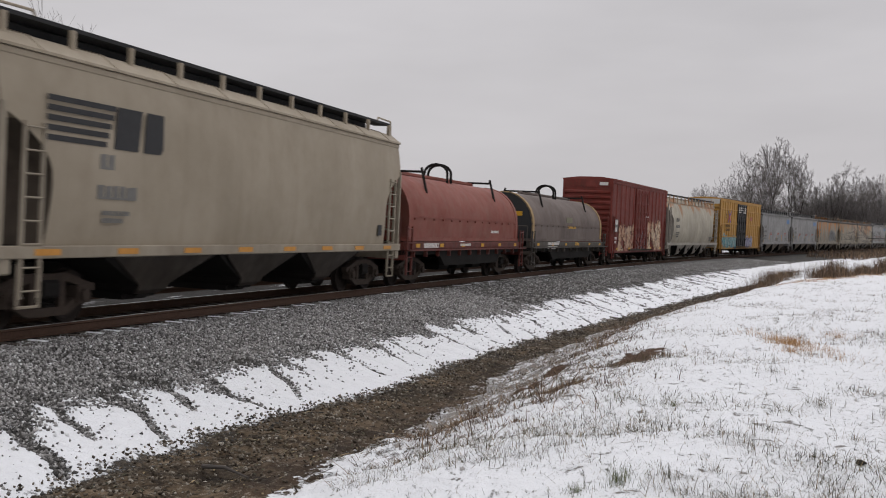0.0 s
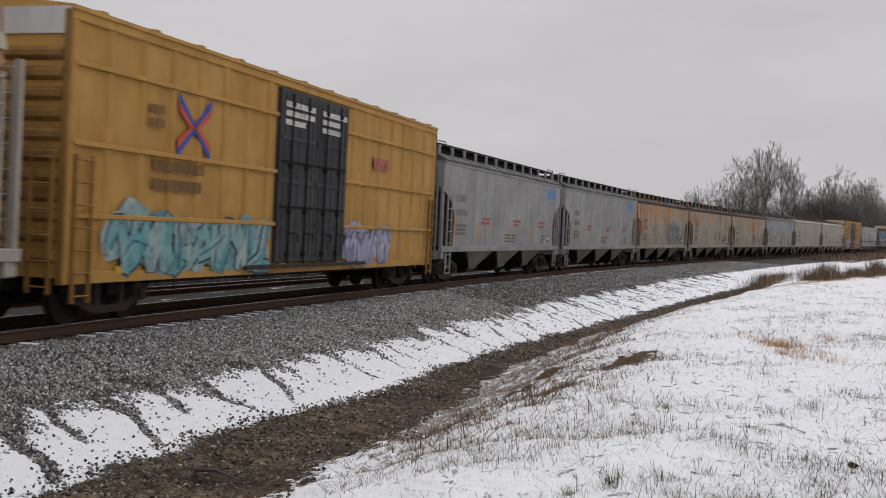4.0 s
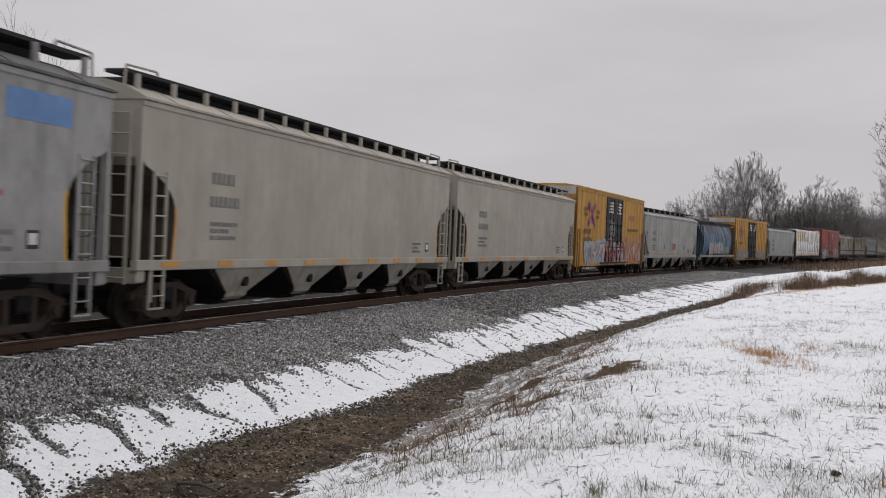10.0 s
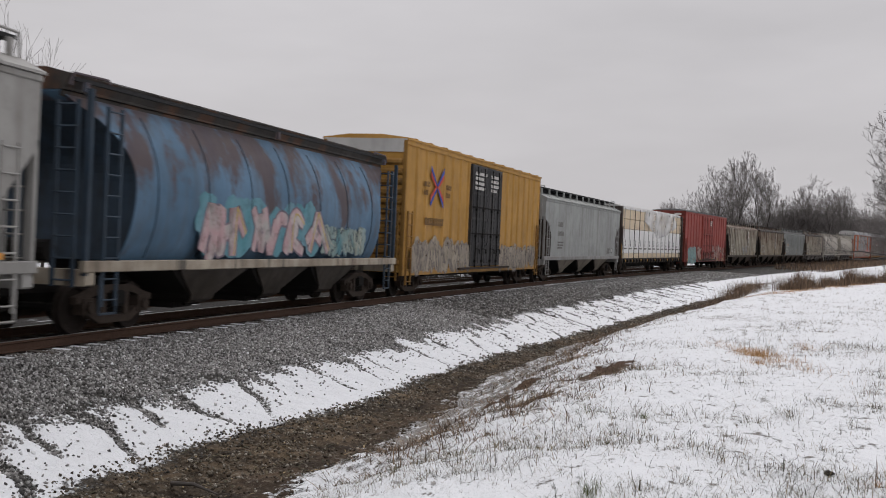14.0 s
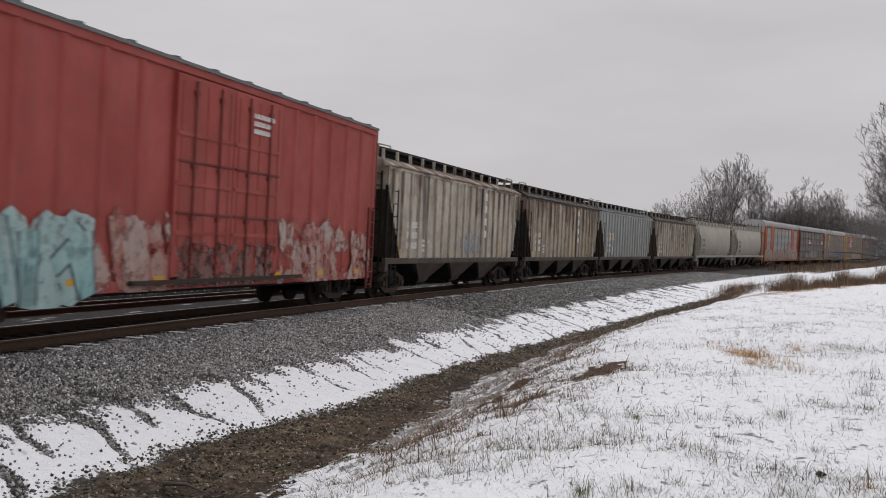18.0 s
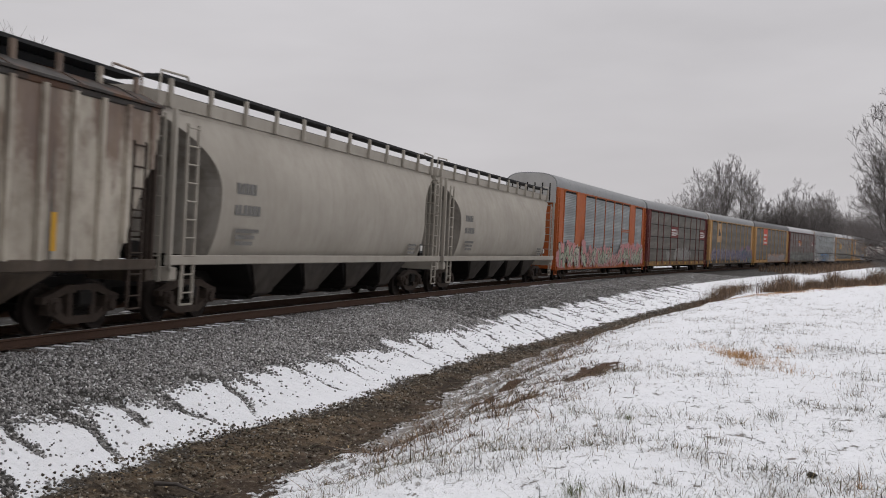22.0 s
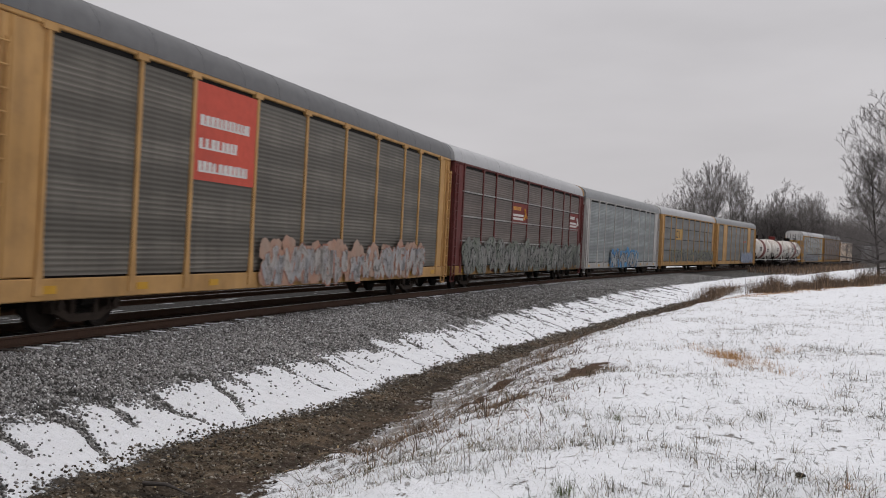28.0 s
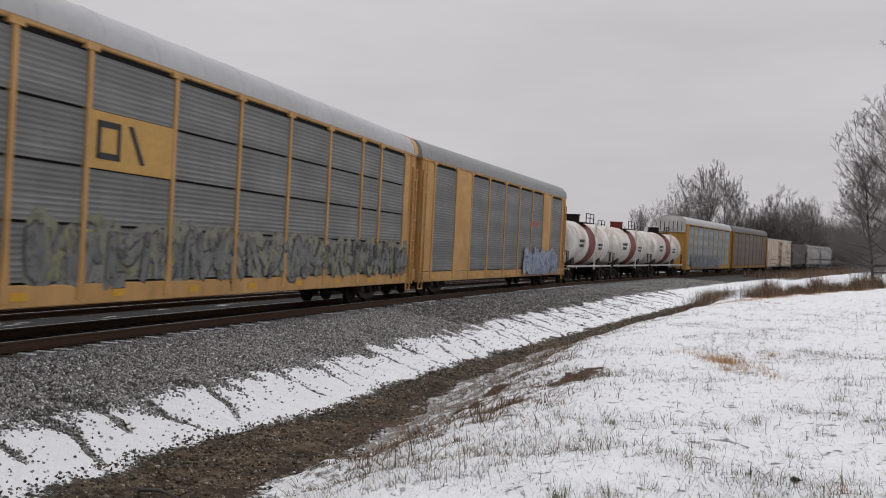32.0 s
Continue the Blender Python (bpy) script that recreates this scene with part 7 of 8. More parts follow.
graffiti(c, -5.9, 4.2, 0.68, 1.85, "icyblue", [(0.40, 0.42, 0.43), (0.30, 0.32, 0.33)], [(0.012, 0.013, 0.016), (0.05, 0.07, 0.10)], 8, -1.585, 78, [(0.05, 0.20, 0.44), (0.13, 0.34, 0.58)], 0.15, 0.095, 0.065)
c = racks[6]
decal(c, -7.2, -4.22, 3.10, 4.14, plain("emblem_tan", (0.48, 0.29, 0.09), 0.6), -1.50, "emblem_panel")
for x0, x1, z0, z1 in ((-7.0, -6.2, 3.86, 3.98), (-7.0, -6.86, 3.3, 3.98), (-7.0, -6.2, 3.28, 3.4), (-6.32, -6.2, 3.28, 3.98)):
    decal(c, x0, x1, z0, z1, BAR_BLACK, -1.51, "emblem")
part("emblem", Geo().yprism([(-5.95, 3.98), (-5.78, 3.98), (-5.3, 3.28), (-5.47, 3.28)], -1.516, -1.511), BAR_BLACK, c)
graffiti(c, -9.0, 13.0, 1.0, 2.0, "smoky", [(0.15, 0.155, 0.155), (0.22, 0.22, 0.20)], [(0.05, 0.052, 0.054), (0.30, 0.30, 0.12)], 14, -1.49, 79, None, 0.85)
c = racks[7]
graffiti(c, 3.2, 11.2, 0.75, 1.9, "paleink", [(0.36, 0.40, 0.46), (0.28, 0.32, 0.40)], [(0.08, 0.12, 0.34), (0.30, 0.34, 0.42)], 6, -1.585, 80)
bars(c, 4.4, 6.4, 3.6, 1, 0.25, BAR_RED, -1.49)
c = racks[8]
graffiti(c, -10.5, 6.0, 0.75, 1.9, "darktag", [(0.16, 0.17, 0.19), (0.28, 0.30, 0.31)], [(0.05, 0.05, 0.07), (0.2, 0.2, 0.2)], 7, -1.585, 81)
end_fairing(c, -13.86)
for c, e, m, L in ((racks[1], 1, P_CHALK, 27.3), (racks[2], 1, P_CHALK, 28.1), (racks[2], -1, P_CHALK, 28.1), (racks[4], 1, P_YELD, 27.4), (racks[5], 1, P_CHALK, 27.2), (racks[6], 1, P_RACKY, 27.6)):
    # sheet that closes the end of the roof
    prof = []
    for i in range(0, 13):
        an = math.pi * i / 12
        prof.append((1.535 * (1 if math.cos(an) > 0 else -1) * abs(math.cos(an)) ** 0.62, 5.37 + 0.775 * math.sin(an) ** 0.8))
    xa, xb = sorted((e * (L / 2 - 0.32), e * (L / 2 + 0.14)))
    part("roof_end_cap", Geo().prism(prof, xa, xb), m, c, smooth=True)
for i, c in enumerate(racks):
    dots(c, c.get("span", 27.0), 0.83, 9, YELLOW_DOT, y=-1.5, w=0.42, h=0.14)

for i, (a, b) in enumerate(((419.0, 433.2), (434.0, 448.2), (449.0, 463.8))):
    c = put(tank_car(b - a, P_TANK, P_BAND, plain("dome_red", (0.16, 0.03, 0.026)) if i == 1 else STEEL, "white tank car with a red band and dark dome"), a, b)
    bars(c, -4.0, -2.4, 2.9, 2, 0.2, BAR_BLACK, -1.506)
    bars(c, 2.0, 3.4, 2.7, 2, 0.16, BAR_BLACK, -1.506)

a, b = 522.0, 546.0
c = put(boxcar(b - a, P_PALE, P_PALE, P_ROOFL, P_PALE, "pale tan box car far down the train", ribs=14, H=4.9), a, b)
door_gear(c, (-1.15, -0.45, 0.45, 1.15), z1=4.60, mat=STEEL, braces=((-1.50, -0.10), (0.10, 1.50)))
for a, b, m in ((547.0, 565.6, P_BAY), (566.8, 585.4, P_GREY), (586.6, 605.0, P_GREY)):
    c = put(hopper(b - a, (m, m, m), 3, posts=11, label="sooty covered hopper near the end of the train"), a, b)


# ================= track =================
def rail_line(u, zoff, tilt):
    ss = np.arange(-60, 331, 1.5)
    x, y, ps = line_at(ss)
    z = grade_z(ss) + zoff
    prof = [(-0.036, 0.0), (0.036, 0.0), (0.037, -0.035), (0.010, -0.05), (0.010, -0.145), (0.07, -0.165), (0.07, -0.178), (-0.07, -0.178), (-0.07, -0.165), (-0.010, -0.145), (-0.010, -0.05), (-0.037, -0.035)]
    rings, tops = [], []
    for i in range(len(ss)):
        c, s = math.cos(ps[i]), math.sin(ps[i])
        rings.append([(float(x[i] + (u + a) * c), float(y[i] - (u + a) * s), float(z[i] + b)) for a, b in prof[::-1]])
        tops.append([(float(x[i] + (u + a) * c), float(y[i] - (u + a) * s), float(z[i] + b)) for a, b in ((-0.03, 0.004), (-0.03, 0.0005), (0.03, 0.0005), (0.03, 0.004))])
    return Geo().loft(rings), Geo().loft(tops)


tracks = []
for name, us, lab in (("track_near", (0.75, -0.75), "railway track with rusty rails under the moving train"), ("track_far", (-3.62, -5.12), "second railway track with snow between its ties")):
    tr = tagged(new(name), lab, "railway track", kind="structure")
    tracks.append(tr)
    for u in us:
        g, top = rail_line(u, (0.75 - u) * LEAN if u > -2 else 0.12, 0)
        r = part("rail", g, RAIL_RUST, tr)
        part("rail_head", top, RAIL_TOP, r)


def tie_mesh():
    me = Geo().box(-1.3, 1.3, -0.115, 0.115, -0.18, 0.0).mesh("tie")
    me.materials.append(TIE)
    return me


TIE_ME = tie_mesh()
SNOW_ME = Geo().prism([(-0.07, 0.0), (0.07, 0.0), (0.045, 0.014), (-0.04, 0.018)], 0.98, 1.30).mesh("tie_snow")
SNOW_ME.materials.append(SNOW)
rg = random.Random(9)
for k in range(150):
    s = 0.0 + k * 0.52
    x, y, ps = line_at(s)
    for tr, uc, zc, lean in ((tracks[0], 0.0, 0.75 * LEAN - 0.178, LEAN), (tracks[1], -4.37, -0.058, 0.0)):
        o = part("tie", TIE_ME, None, tr)
        o.matrix_basis = (Matrix.Translation((float(x) + uc * math.cos(ps), float(y) - uc * math.sin(ps), float(grade_z(s)) + zc)) @ Matrix.Rotation(-float(ps) + rg.uniform(-.01, .01), 4, "Z")
                          @ Matrix.Rotation(lean, 4, "Y") @ Matrix.Translation((rg.uniform(-.06, .06), 0, rg.uniform(-0.012, 0.004))))
        if rg.random() < 0.6:
            part("tie_snow", SNOW_ME, None, o)

# ================= ballast stones =================
RNG = np.random.default_rng(5)
_SIX = np.array([(1, 0, 0), (-1, 0, 0), (0, 1, 0), (0, -1, 0), (0, 0, 1), (0, 0, -1)], float)
_CF = np.array([(0, 2, 4), (2, 1, 4), (1, 3, 4), (3, 0, 4), (2, 0, 5), (1, 2, 5), (3, 1, 5), (0, 3, 5)])


def scatter_stones(name, s, u, size, sink, label, mat=None):
    n = len(s)
    x, y = plan_xy(s, u)
    z = ground_z(s, u) + _rough(s, u)
    v = (_SIX[None] + RNG.uniform(-0.35, 0.35, (n, 6, 3))) * (size[:, None, None] * 0.6) * np.array([1.2, 1.0, 0.8])
    # random turns
    q = RNG.normal(size=(n, 4))
    q /= np.linalg.norm(q, axis=1)[:, None]
    w, a, b, c = q.T
    R = np.stack([np.stack([1 - 2 * (b * b + c * c), 2 * (a * b - c * w), 2 * (a * c + b * w)], -1),
                  np.stack([2 * (a * b + c * w), 1 - 2 * (a * a + c * c), 2 * (b * c - a * w)], -1),
                  np.stack([2 * (a * c - b * w), 2 * (b * c + a * w), 1 - 2 * (a * a + b * b)], -1)], 1)
    v = np.einsum("nij,nkj->nki", R, v) + np.stack([x, y, z + size * sink], -1)[:, None, :]
    f = (_CF[None] + 6 * np.arange(n)[:, None, None]).reshape(-1, 3)
    me = soup(name, v.reshape(-1, 3), f, mat or STONE)
    return tagged(new(name, me), label, "gravel", kind="stuff")


def rand_su(n, s0, s1, u0, u1):
    return RNG.uniform(s0, s1, n), RNG.uniform(u0, u1, n)


ss, uu = rand_su(112000, 7, 36, 0.95, 4.8)
# tongues of stone reach down between the snow
tongue = 0.22 * np.sin(ss * 1.9 + 1.2 * np.sin(ss * 0.7)) + 0.18 * np.sin(ss * 4.7) + 0.12 * np.sin(ss * 11 + uu * 5)
keep = RNG.random(len(ss)) < np.maximum(1 - _smooth(uu + tongue, snow_line(ss) - 0.45, snow_line(ss) + 0.45) * 0.985, 0.75 * runnels(ss, uu))
s2, u2 = rand_su(60000, 36, 110, 0.95, 6.8)
keep2 = RNG.random(len(s2)) < 1 - _smooth(u2 + 0.25 * np.sin(s2 * 1.3), snow_line(s2) - 0.5, snow_line(s2) + 0.35) * 0.985
s = np.concatenate([ss[keep], s2[keep2]])
u = np.concatenate([uu[keep], u2[keep2]])
scatter_stones("ballast_stones", s, u, RNG.uniform(0.022, 0.050, len(s)) * (1 + 0.006 * s), 0.18, "loose grey crushed-stone ballast beside the rails")
s3, u3 = rand_su(150000, 8, 80, 2.8, 8.6)
keep3 = (RNG.random(len(s3)) < runnels(s3, u3) * 1.3 - 0.3) & (u3 < ditch_left(s3))
ss, uu = rand_su(60000, 8, 62, 2.6, 8.8)
foot = ditch_left(ss) - uu
fringe = 0.55 * np.exp(-(np.maximum(foot, 0) / 0.13) ** 2) * (0.5 + 0.5 * np.sin(ss * 3.3 + 2 * np.sin(ss * 1.4)))
patch = _smooth(np.sin(ss * 2.3 + uu * 1.1) * np.sin(uu * 3.1 - ss * 0.9), 0.1, 0.9)
keep = (uu < ditch_left(ss) + 0.5) & (RNG.random(len(ss)) < 0.035 + 0.06 * patch * (foot > 0) + fringe)
s, u = np.concatenate([s3[keep3], ss[keep]]), np.concatenate([u3[keep3], uu[keep]])
scatter_stones("slope_stones", s, u, RNG.uniform(0.014, 0.040, len(s)) * (1 + 0.006 * s), 0.22, "small dark stones showing through the slope's snow", DARKSTONE)
ss, uu = rand_su(90000, 8, 62, 4.4, 10.4)
foot = (uu - ditch_left(ss)) / (ditch_right(ss) - ditch_left(ss))
clot = _smooth(np.sin(ss * 1.7 + 2 * np.sin(uu * 1.9)) * np.sin(uu * 3.3 + ss * 0.6), -0.5, 0.8)
keep = (foot > -0.1) & (foot < 1.08) & (RNG.random(len(ss)) < (0.45 + 0.55 * clot) * (1.0 - 0.7 * _smooth(foot, 0.4, 0.8)))
scatter_stones("ditch_gravel", ss[keep], uu[keep], RNG.uniform(0.014, 0.046, keep.sum()) * (1 + 0.004 * ss[keep]), 0.15, "small wet brown stones along the ditch floor", GRAVEL)
# flood litter lying along the ditch
n = 2600
ss, uu = rand_su(n, 3, 50, 4.4, 8.2)
keep = (uu > ditch_left(ss)) & (uu < ditch_right(ss) + 0.2)
ss, uu = ss[keep], uu[keep]
x, y = plan_xy(ss, uu)
z = ground_z(ss, uu) + _rough(ss, uu) + 0.012
n = len(x)
ang, ln, wd = RNG.normal(0.15, 0.55, n), RNG.uniform(0.04, 0.22, n), RNG.uniform(0.003, 0.010, n)
d = np.stack([np.sin(ang), np.cos(ang), RNG.normal(0, 0.06, n)], -1)
p = np.stack([np.cos(ang), -np.sin(ang), 0 * ang], -1)
c = np.stack([x, y, z], -1)
V = np.stack([c - d * ln[:, None] / 2 - p * wd[:, None], c - d * ln[:, None] / 2 + p * wd[:, None], c + p * wd[:, None] * 1.5 + [0, 0, 0.012], c - p * wd[:, None] * 1.5 + [0, 0, 0.012], c + d * ln[:, None] / 2 + p * wd[:, None], c + d * ln[:, None] / 2 - p * wd[:, None]], 1)
F = (np.array([(0, 1, 2, 3), (3, 2, 4, 5)])[None] + 6 * np.arange(n)[:, None, None]).reshape(-1, 4)
tagged(new("ditch_litter", soup("ditch_litter", V.reshape(-1, 3), F, GRASS)), "dead stalks and twigs washed along the ditch", "litter", kind="stuff")


def lone_rock(name, x, y, r, mat, label, cat="rock", flat=0.6):
    d = (x - _X) ** 2 + (y - _Y) ** 2
    i = int(np.argmin(d))
    s = float(_S[i])
    u = (x - _X[i]) * math.cos(_PSI[i]) - (y - _Y[i]) * math.sin(_PSI[i])
    z = float(ground_z(s, u) + _rough(np.array(s), np.array(u)))
    bm = bmesh.new()
    bmesh.ops.create_icosphere(bm, subdivisions=3, radius=r)
    for v in bm.verts:
        k = 1 + 0.55 * noise.noise(v.co * (1.9 / r) + Vector((x, y, 0)))
        v.co = Vector((v.co.x * k * 1.3, v.co.y * k, v.co.z * k * flat))
    me = bpy.data.meshes.new(name)
    bm.to_mesh(me)
    bm.free()
    me.materials.append(mat)
    ob = new(name, me)
    ob.location = (x, y, z + r * flat * 0.45)
    return tagged(ob, label, cat)


SOIL = plain("dark_soil", (0.03, 0.026, 0.022), 0.95, 0.0, 0.4, 20, 0.01)
PALE = plain("pale_rock", (0.38, 0.35, 0.31), 0.8, 0.0, 0.25, 9, 0.01)
lone_rock("soil_clod", 2.87, 7.86, 0.026, SOIL, "small dark clod of earth lying on snow", "clod", 0.7)
for x, y, r, lab in ((-3.05, 12.5, 0.042, "pale rounded rock at the ditch edge"), (-1.75, 14.9, 0.05, "flat pale stone in the muddy ditch"), (-2.6, 12.1, 0.035, "pale rounded rock at the ditch edge")):
    lone_rock("rock", x, y, r, PALE, lab, "rock", 0.42)


def ground_at(x, y):
    """Ground height under plan points, by the nearest point of the line."""
    x, y = np.asarray(x, float), np.asarray(y, float)
    near = (_S > -60) & (_S < 400)
    i = np.argmin((x[:, None] - _X[near][None, ::2]) ** 2 + (y[:, None] - _Y[near][None, ::2]) ** 2, axis=1)
    X0, Y0, P0, S0 = _X[near][::2][i], _Y[near][::2][i], _PSI[near][::2][i], _S[near][::2][i]
    dx, dy = x - X0, y - Y0
    s = S0 + dx * np.sin(P0) + dy * np.cos(P0)
    u = dx * np.cos(P0) - dy * np.sin(P0)
    return s, u, ground_z(s, u) + _rough(s, u)


def driftwood():
    g = Geo()
    a = Vector((-3.15, 12.9, float(ground_at([-3.15], [12.9])[2][0]) + 0.05))
    b = Vector((-2.45, 12.15, float(ground_at([-2.45], [12.15])[2][0]) + 0.03))
    m = (a + b) / 2 + Vector((0, 0, 0.05))
    g.tube(a, m, 0.028, 8, 0.022).tube(m, b, 0.022, 8, 0.01)
    tagged(part("branch", g, BARK), "dark broken branch lying in the ditch", "branch")


driftwood()


# ================= grass and weeds =================
def blades(name, x, y, h, w, lean, mat, label, cat="grass", bend=0.5):
    """Thin bent blades, each of three short faces."""
    n = len(x)
    s, u, z = ground_at(x, y)
    a = RNG.uniform(0, 6.2832, n)
    d = np.stack([np.cos(a), np.sin(a)], -1)
    side = np.stack([-d[:, 1], d[:, 0]], -1)
    v = np.zeros((n, 8, 3))
    for k, (t, ww) in enumerate(((0.0, 1.0), (0.4, 0.85), (0.75, 0.6), (1.0, 0.12))):
        off = lean * h * (t ** (1 + bend))
        px = x + d[:, 0] * off
        py = y + d[:, 1] * off
        pz = z - 0.02 + h * t * np.sqrt(np.clip(1 - (lean * 0.5) ** 2, 0.2, 1))
        for q, sg in ((0, -1), (1, 1)):
            v[:, k * 2 + q, 0] = px + sg * side[:, 0] * w * ww / 2
            v[:, k * 2 + q, 1] = py + sg * side[:, 1] * w * ww / 2
            v[:, k * 2 + q, 2] = pz
    base = np.array([(0, 1, 3, 2), (2, 3, 5, 4), (4, 5, 7, 6)])
    f = (base[None] + 8 * np.arange(n)[:, None, None]).reshape(-1, 4)
    me = soup(name, v.reshape(-1, 3), f, mat)
    return tagged(new(name, me), label, cat, kind="stuff")


def meadow_points(n, d0, d1, b0=-0.12, b1=0.47, tuft=0):
    """Points of the meadow by bearing and distance, thinning out with distance, optionally in tufts."""
    d = d0 * (d1 / d0) ** RNG.random(n)
    b = RNG.uniform(b0, b1, n)
    if tuft:
        m = n // tuft
        d, b = np.repeat(d[:m], tuft), np.repeat(b[:m], tuft)
        x, y = d * np.sin(b) + RNG.normal(0, 0.055, len(d)), d * np.cos(b) + RNG.normal(0, 0.055, len(d))
    else:
        x, y = d * np.sin(b), d * np.cos(b)
    s, u, _ = ground_at(x, y)
    k = u > ditch_right(s) + 0.35
    return x[k], y[k]


def patchy(x, y, cut):
    p = (np.sin(x * 1.1 + 1.3 * np.sin(y * 0.7)) + np.sin(y * 1.4 + 1.1 * np.sin(x * 0.9 + 2)) + 0.6 * np.sin(x * 3.1 + y * 2.3)) / 2.6
    return RNG.random(len(x)) < _smooth(p, cut - 0.35, cut + 0.35)


def thin(x, y):
    return RNG.uniform(0.0018, 0.0042, len(x)) * (1 + np.hypot(x, y) / 22)


x, y = meadow_points(130000, 5.5, 48, tuft=9)
k = patchy(x, y, 0.12)
x, y = x[k], y[k]
blades("meadow_grass", x, y, RNG.gamma(2.2, 0.022, len(x)) + 0.012, thin(x, y), RNG.uniform(0.2, 2.2, len(x)), GRASS, "dry grass blades standing through thin snow")
x, y = meadow_points(12000, 5.5, 34)
blades("meadow_stubble", x, y, RNG.gamma(2.0, 0.02, len(x)) + 0.01, thin(x, y), RNG.uniform(0.3, 2.4, len(x)), GRASS, "single dead grass stalks across the snow")


def clump(cx, cy, n, r, h0, h1, mat, label, name="grass_tuft", w=0.003, lean=1.3, deep=1.6):
    rr = r * np.abs(RNG.normal(0, 1, n))
    a = RNG.uniform(0, 6.283, n)
    x, y = cx + rr * np.cos(a) * 0.8, cy + rr * np.sin(a) * deep
    h = RNG.uniform(h0, h1, n) * np.exp(-(rr / (2.2 * r)) ** 2) + 0.015
    return blades(name, x, y, h, np.full(n, w), RNG.uniform(0.1, lean, n), mat, label)


for cx, cy, n, r, h, mat in ((1.05, 7.45, 240, 0.16, 0.12, GREEN), (1.38, 7.35, 160, 0.2, 0.10, GRASS), (0.75, 7.25, 120, 0.12, 0.09, GREEN), (1.75, 7.6, 120, 0.2, 0.10, GRASS), (3.46, 10.57, 110, 0.13, 0.17, GRASS), (3.95, 10.2, 60, 0.12, 0.13, GRASS), (2.1, 10.9, 140, 0.25, 0.10, GREEN), (1.6, 11.4, 140, 0.3, 0.10, GREEN), (4.4, 10.0, 80, 0.25, 0.12, GRASS), (3.2, 8.9, 90, 0.2, 0.11, GRASS), (5.0, 12.3, 110, 0.3, 0.14, GRASS), (2.6, 9.3, 120, 0.25, 0.11, GRASS), (2.2, 8.4, 120, 0.25, 0.10, GRASS), (4.9, 15.5, 110, 0.4, 0.14, GRASS), (6.6, 17.0, 120, 0.5, 0.15, GRASS), (3.7, 13.0, 120, 0.35, 0.12, GRASS)):
    clump(cx, cy, n, r, h * 0.3, h, mat, "tuft of winter grass standing in snow")
clump(5.15, 17.2, 1150, 0.28, 0.04, 0.19, STRAW, "patch of straw-coloured dead weeds in snow", "weed_patch", 0.005, 1.4, 6.0)
clump(4.85, 16.2, 160, 0.22, 0.04, 0.13, STRAW, "patch of straw-coloured dead weeds in snow", "weed_patch", 0.005, 1.8)
clump(6.4, 18.6, 160, 0.4, 0.04, 0.15, STRAW, "thin pale weeds standing in snow", "weed_patch", 0.005, 1.6)
# dark weeds and tussocks on the ditch bank
for cx, cy, n, r, h in ((0.89, 12.55, 36, 0.10, 0.42), (1.13, 13.4, 220, 0.28, 0.12), (1.44, 14.4, 240, 0.35, 0.12), (0.7, 14.2, 140, 0.3, 0.12), (0.35, 12.4, 120, 0.25, 0.10), (0.55, 11.4, 120, 0.25, 0.09), (1.7, 13.2, 120, 0.3, 0.10), (1.55, 17.3, 200, 0.5, 0.14), (2.0, 19.8, 200, 0.6, 0.16), (2.9, 16.0, 120, 0.3, 0.13), (3.1, 23.5, 220, 0.8, 0.2), (2.6, 20.6, 160, 0.5, 0.22), (4.2, 28.0, 200, 1.0, 0.22), (5.6, 33.0, 200, 1.2, 0.25), (6.8, 26.4, 120, 0.5, 0.05), (7.6, 27.4, 90, 0.5, 0.05), (9.5, 31, 90, 0.7, 0.06)):
    clump(cx, cy, n, r, h * 0.3, h, BRUSH, "dark dead weed stems on the ditch bank", "dead_weeds", 0.005 + cy * 0.0003, 1.8)
x, y = meadow_points(150000, 7.5, 60, -0.16, 0.24)
s_, u_, _ = ground_at(x, y)
k = RNG.random(len(x)) < np.exp(-((u_ - ditch_right(s_) - 1.5) / 1.2) ** 2) * _smooth(s_, 9.5, 14.0) * (0.25 + 0.75 * _smooth(np.sin(x * 2.7 + y * 0.9) * np.sin(y * 1.3), -0.2, 0.8))
x, y = x[k], y[k]
blades("bank_weeds", x, y, RNG.gamma(2.0, 0.035, len(x)) + 0.01, thin(x, y) * 2.4, RNG.uniform(0.5, 2.6, len(x)), BRUSH, "matted dark dead weeds along the bank")
clump(3.06, 7.5, 3, 0.02, 0.2, 0.24, BRUSH, "small dead weed standing in snow", "dead_weed", 0.005, 0.2)
clump(3.08, 7.5, 40, 0.07, 0.02, 0.06, STRAW, "flattened straw around a dead weed", "straw", 0.006, 2.4)

# brush and tall dry grass at the far end of the ditch
n = 13000
t = RNG.random(n) ** 0.9
x = 15.8 + t * 13.5 + RNG.normal(0, 0.25, n)
y = 49.0 + t * 16 + RNG.normal(0, 0.6, n)
blades("tall_dry_grass", x, y, RNG.uniform(0.15, 1.1, n) * (0.55 + 0.45 * np.sin(x * 2.1) * np.sin(x * 0.9 + 1)), RNG.uniform(0.008, 0.02, n), RNG.uniform(0.05, 0.7, n), BRUSH, "strip of tall brown dead grass beyond the meadow")
n = 3600
t = RNG.random(n)
x, y = 13.0 + t * 13 + RNG.normal(0, 0.35, n), 43.8 + t * 17 + RNG.normal(0, 0.5, n)
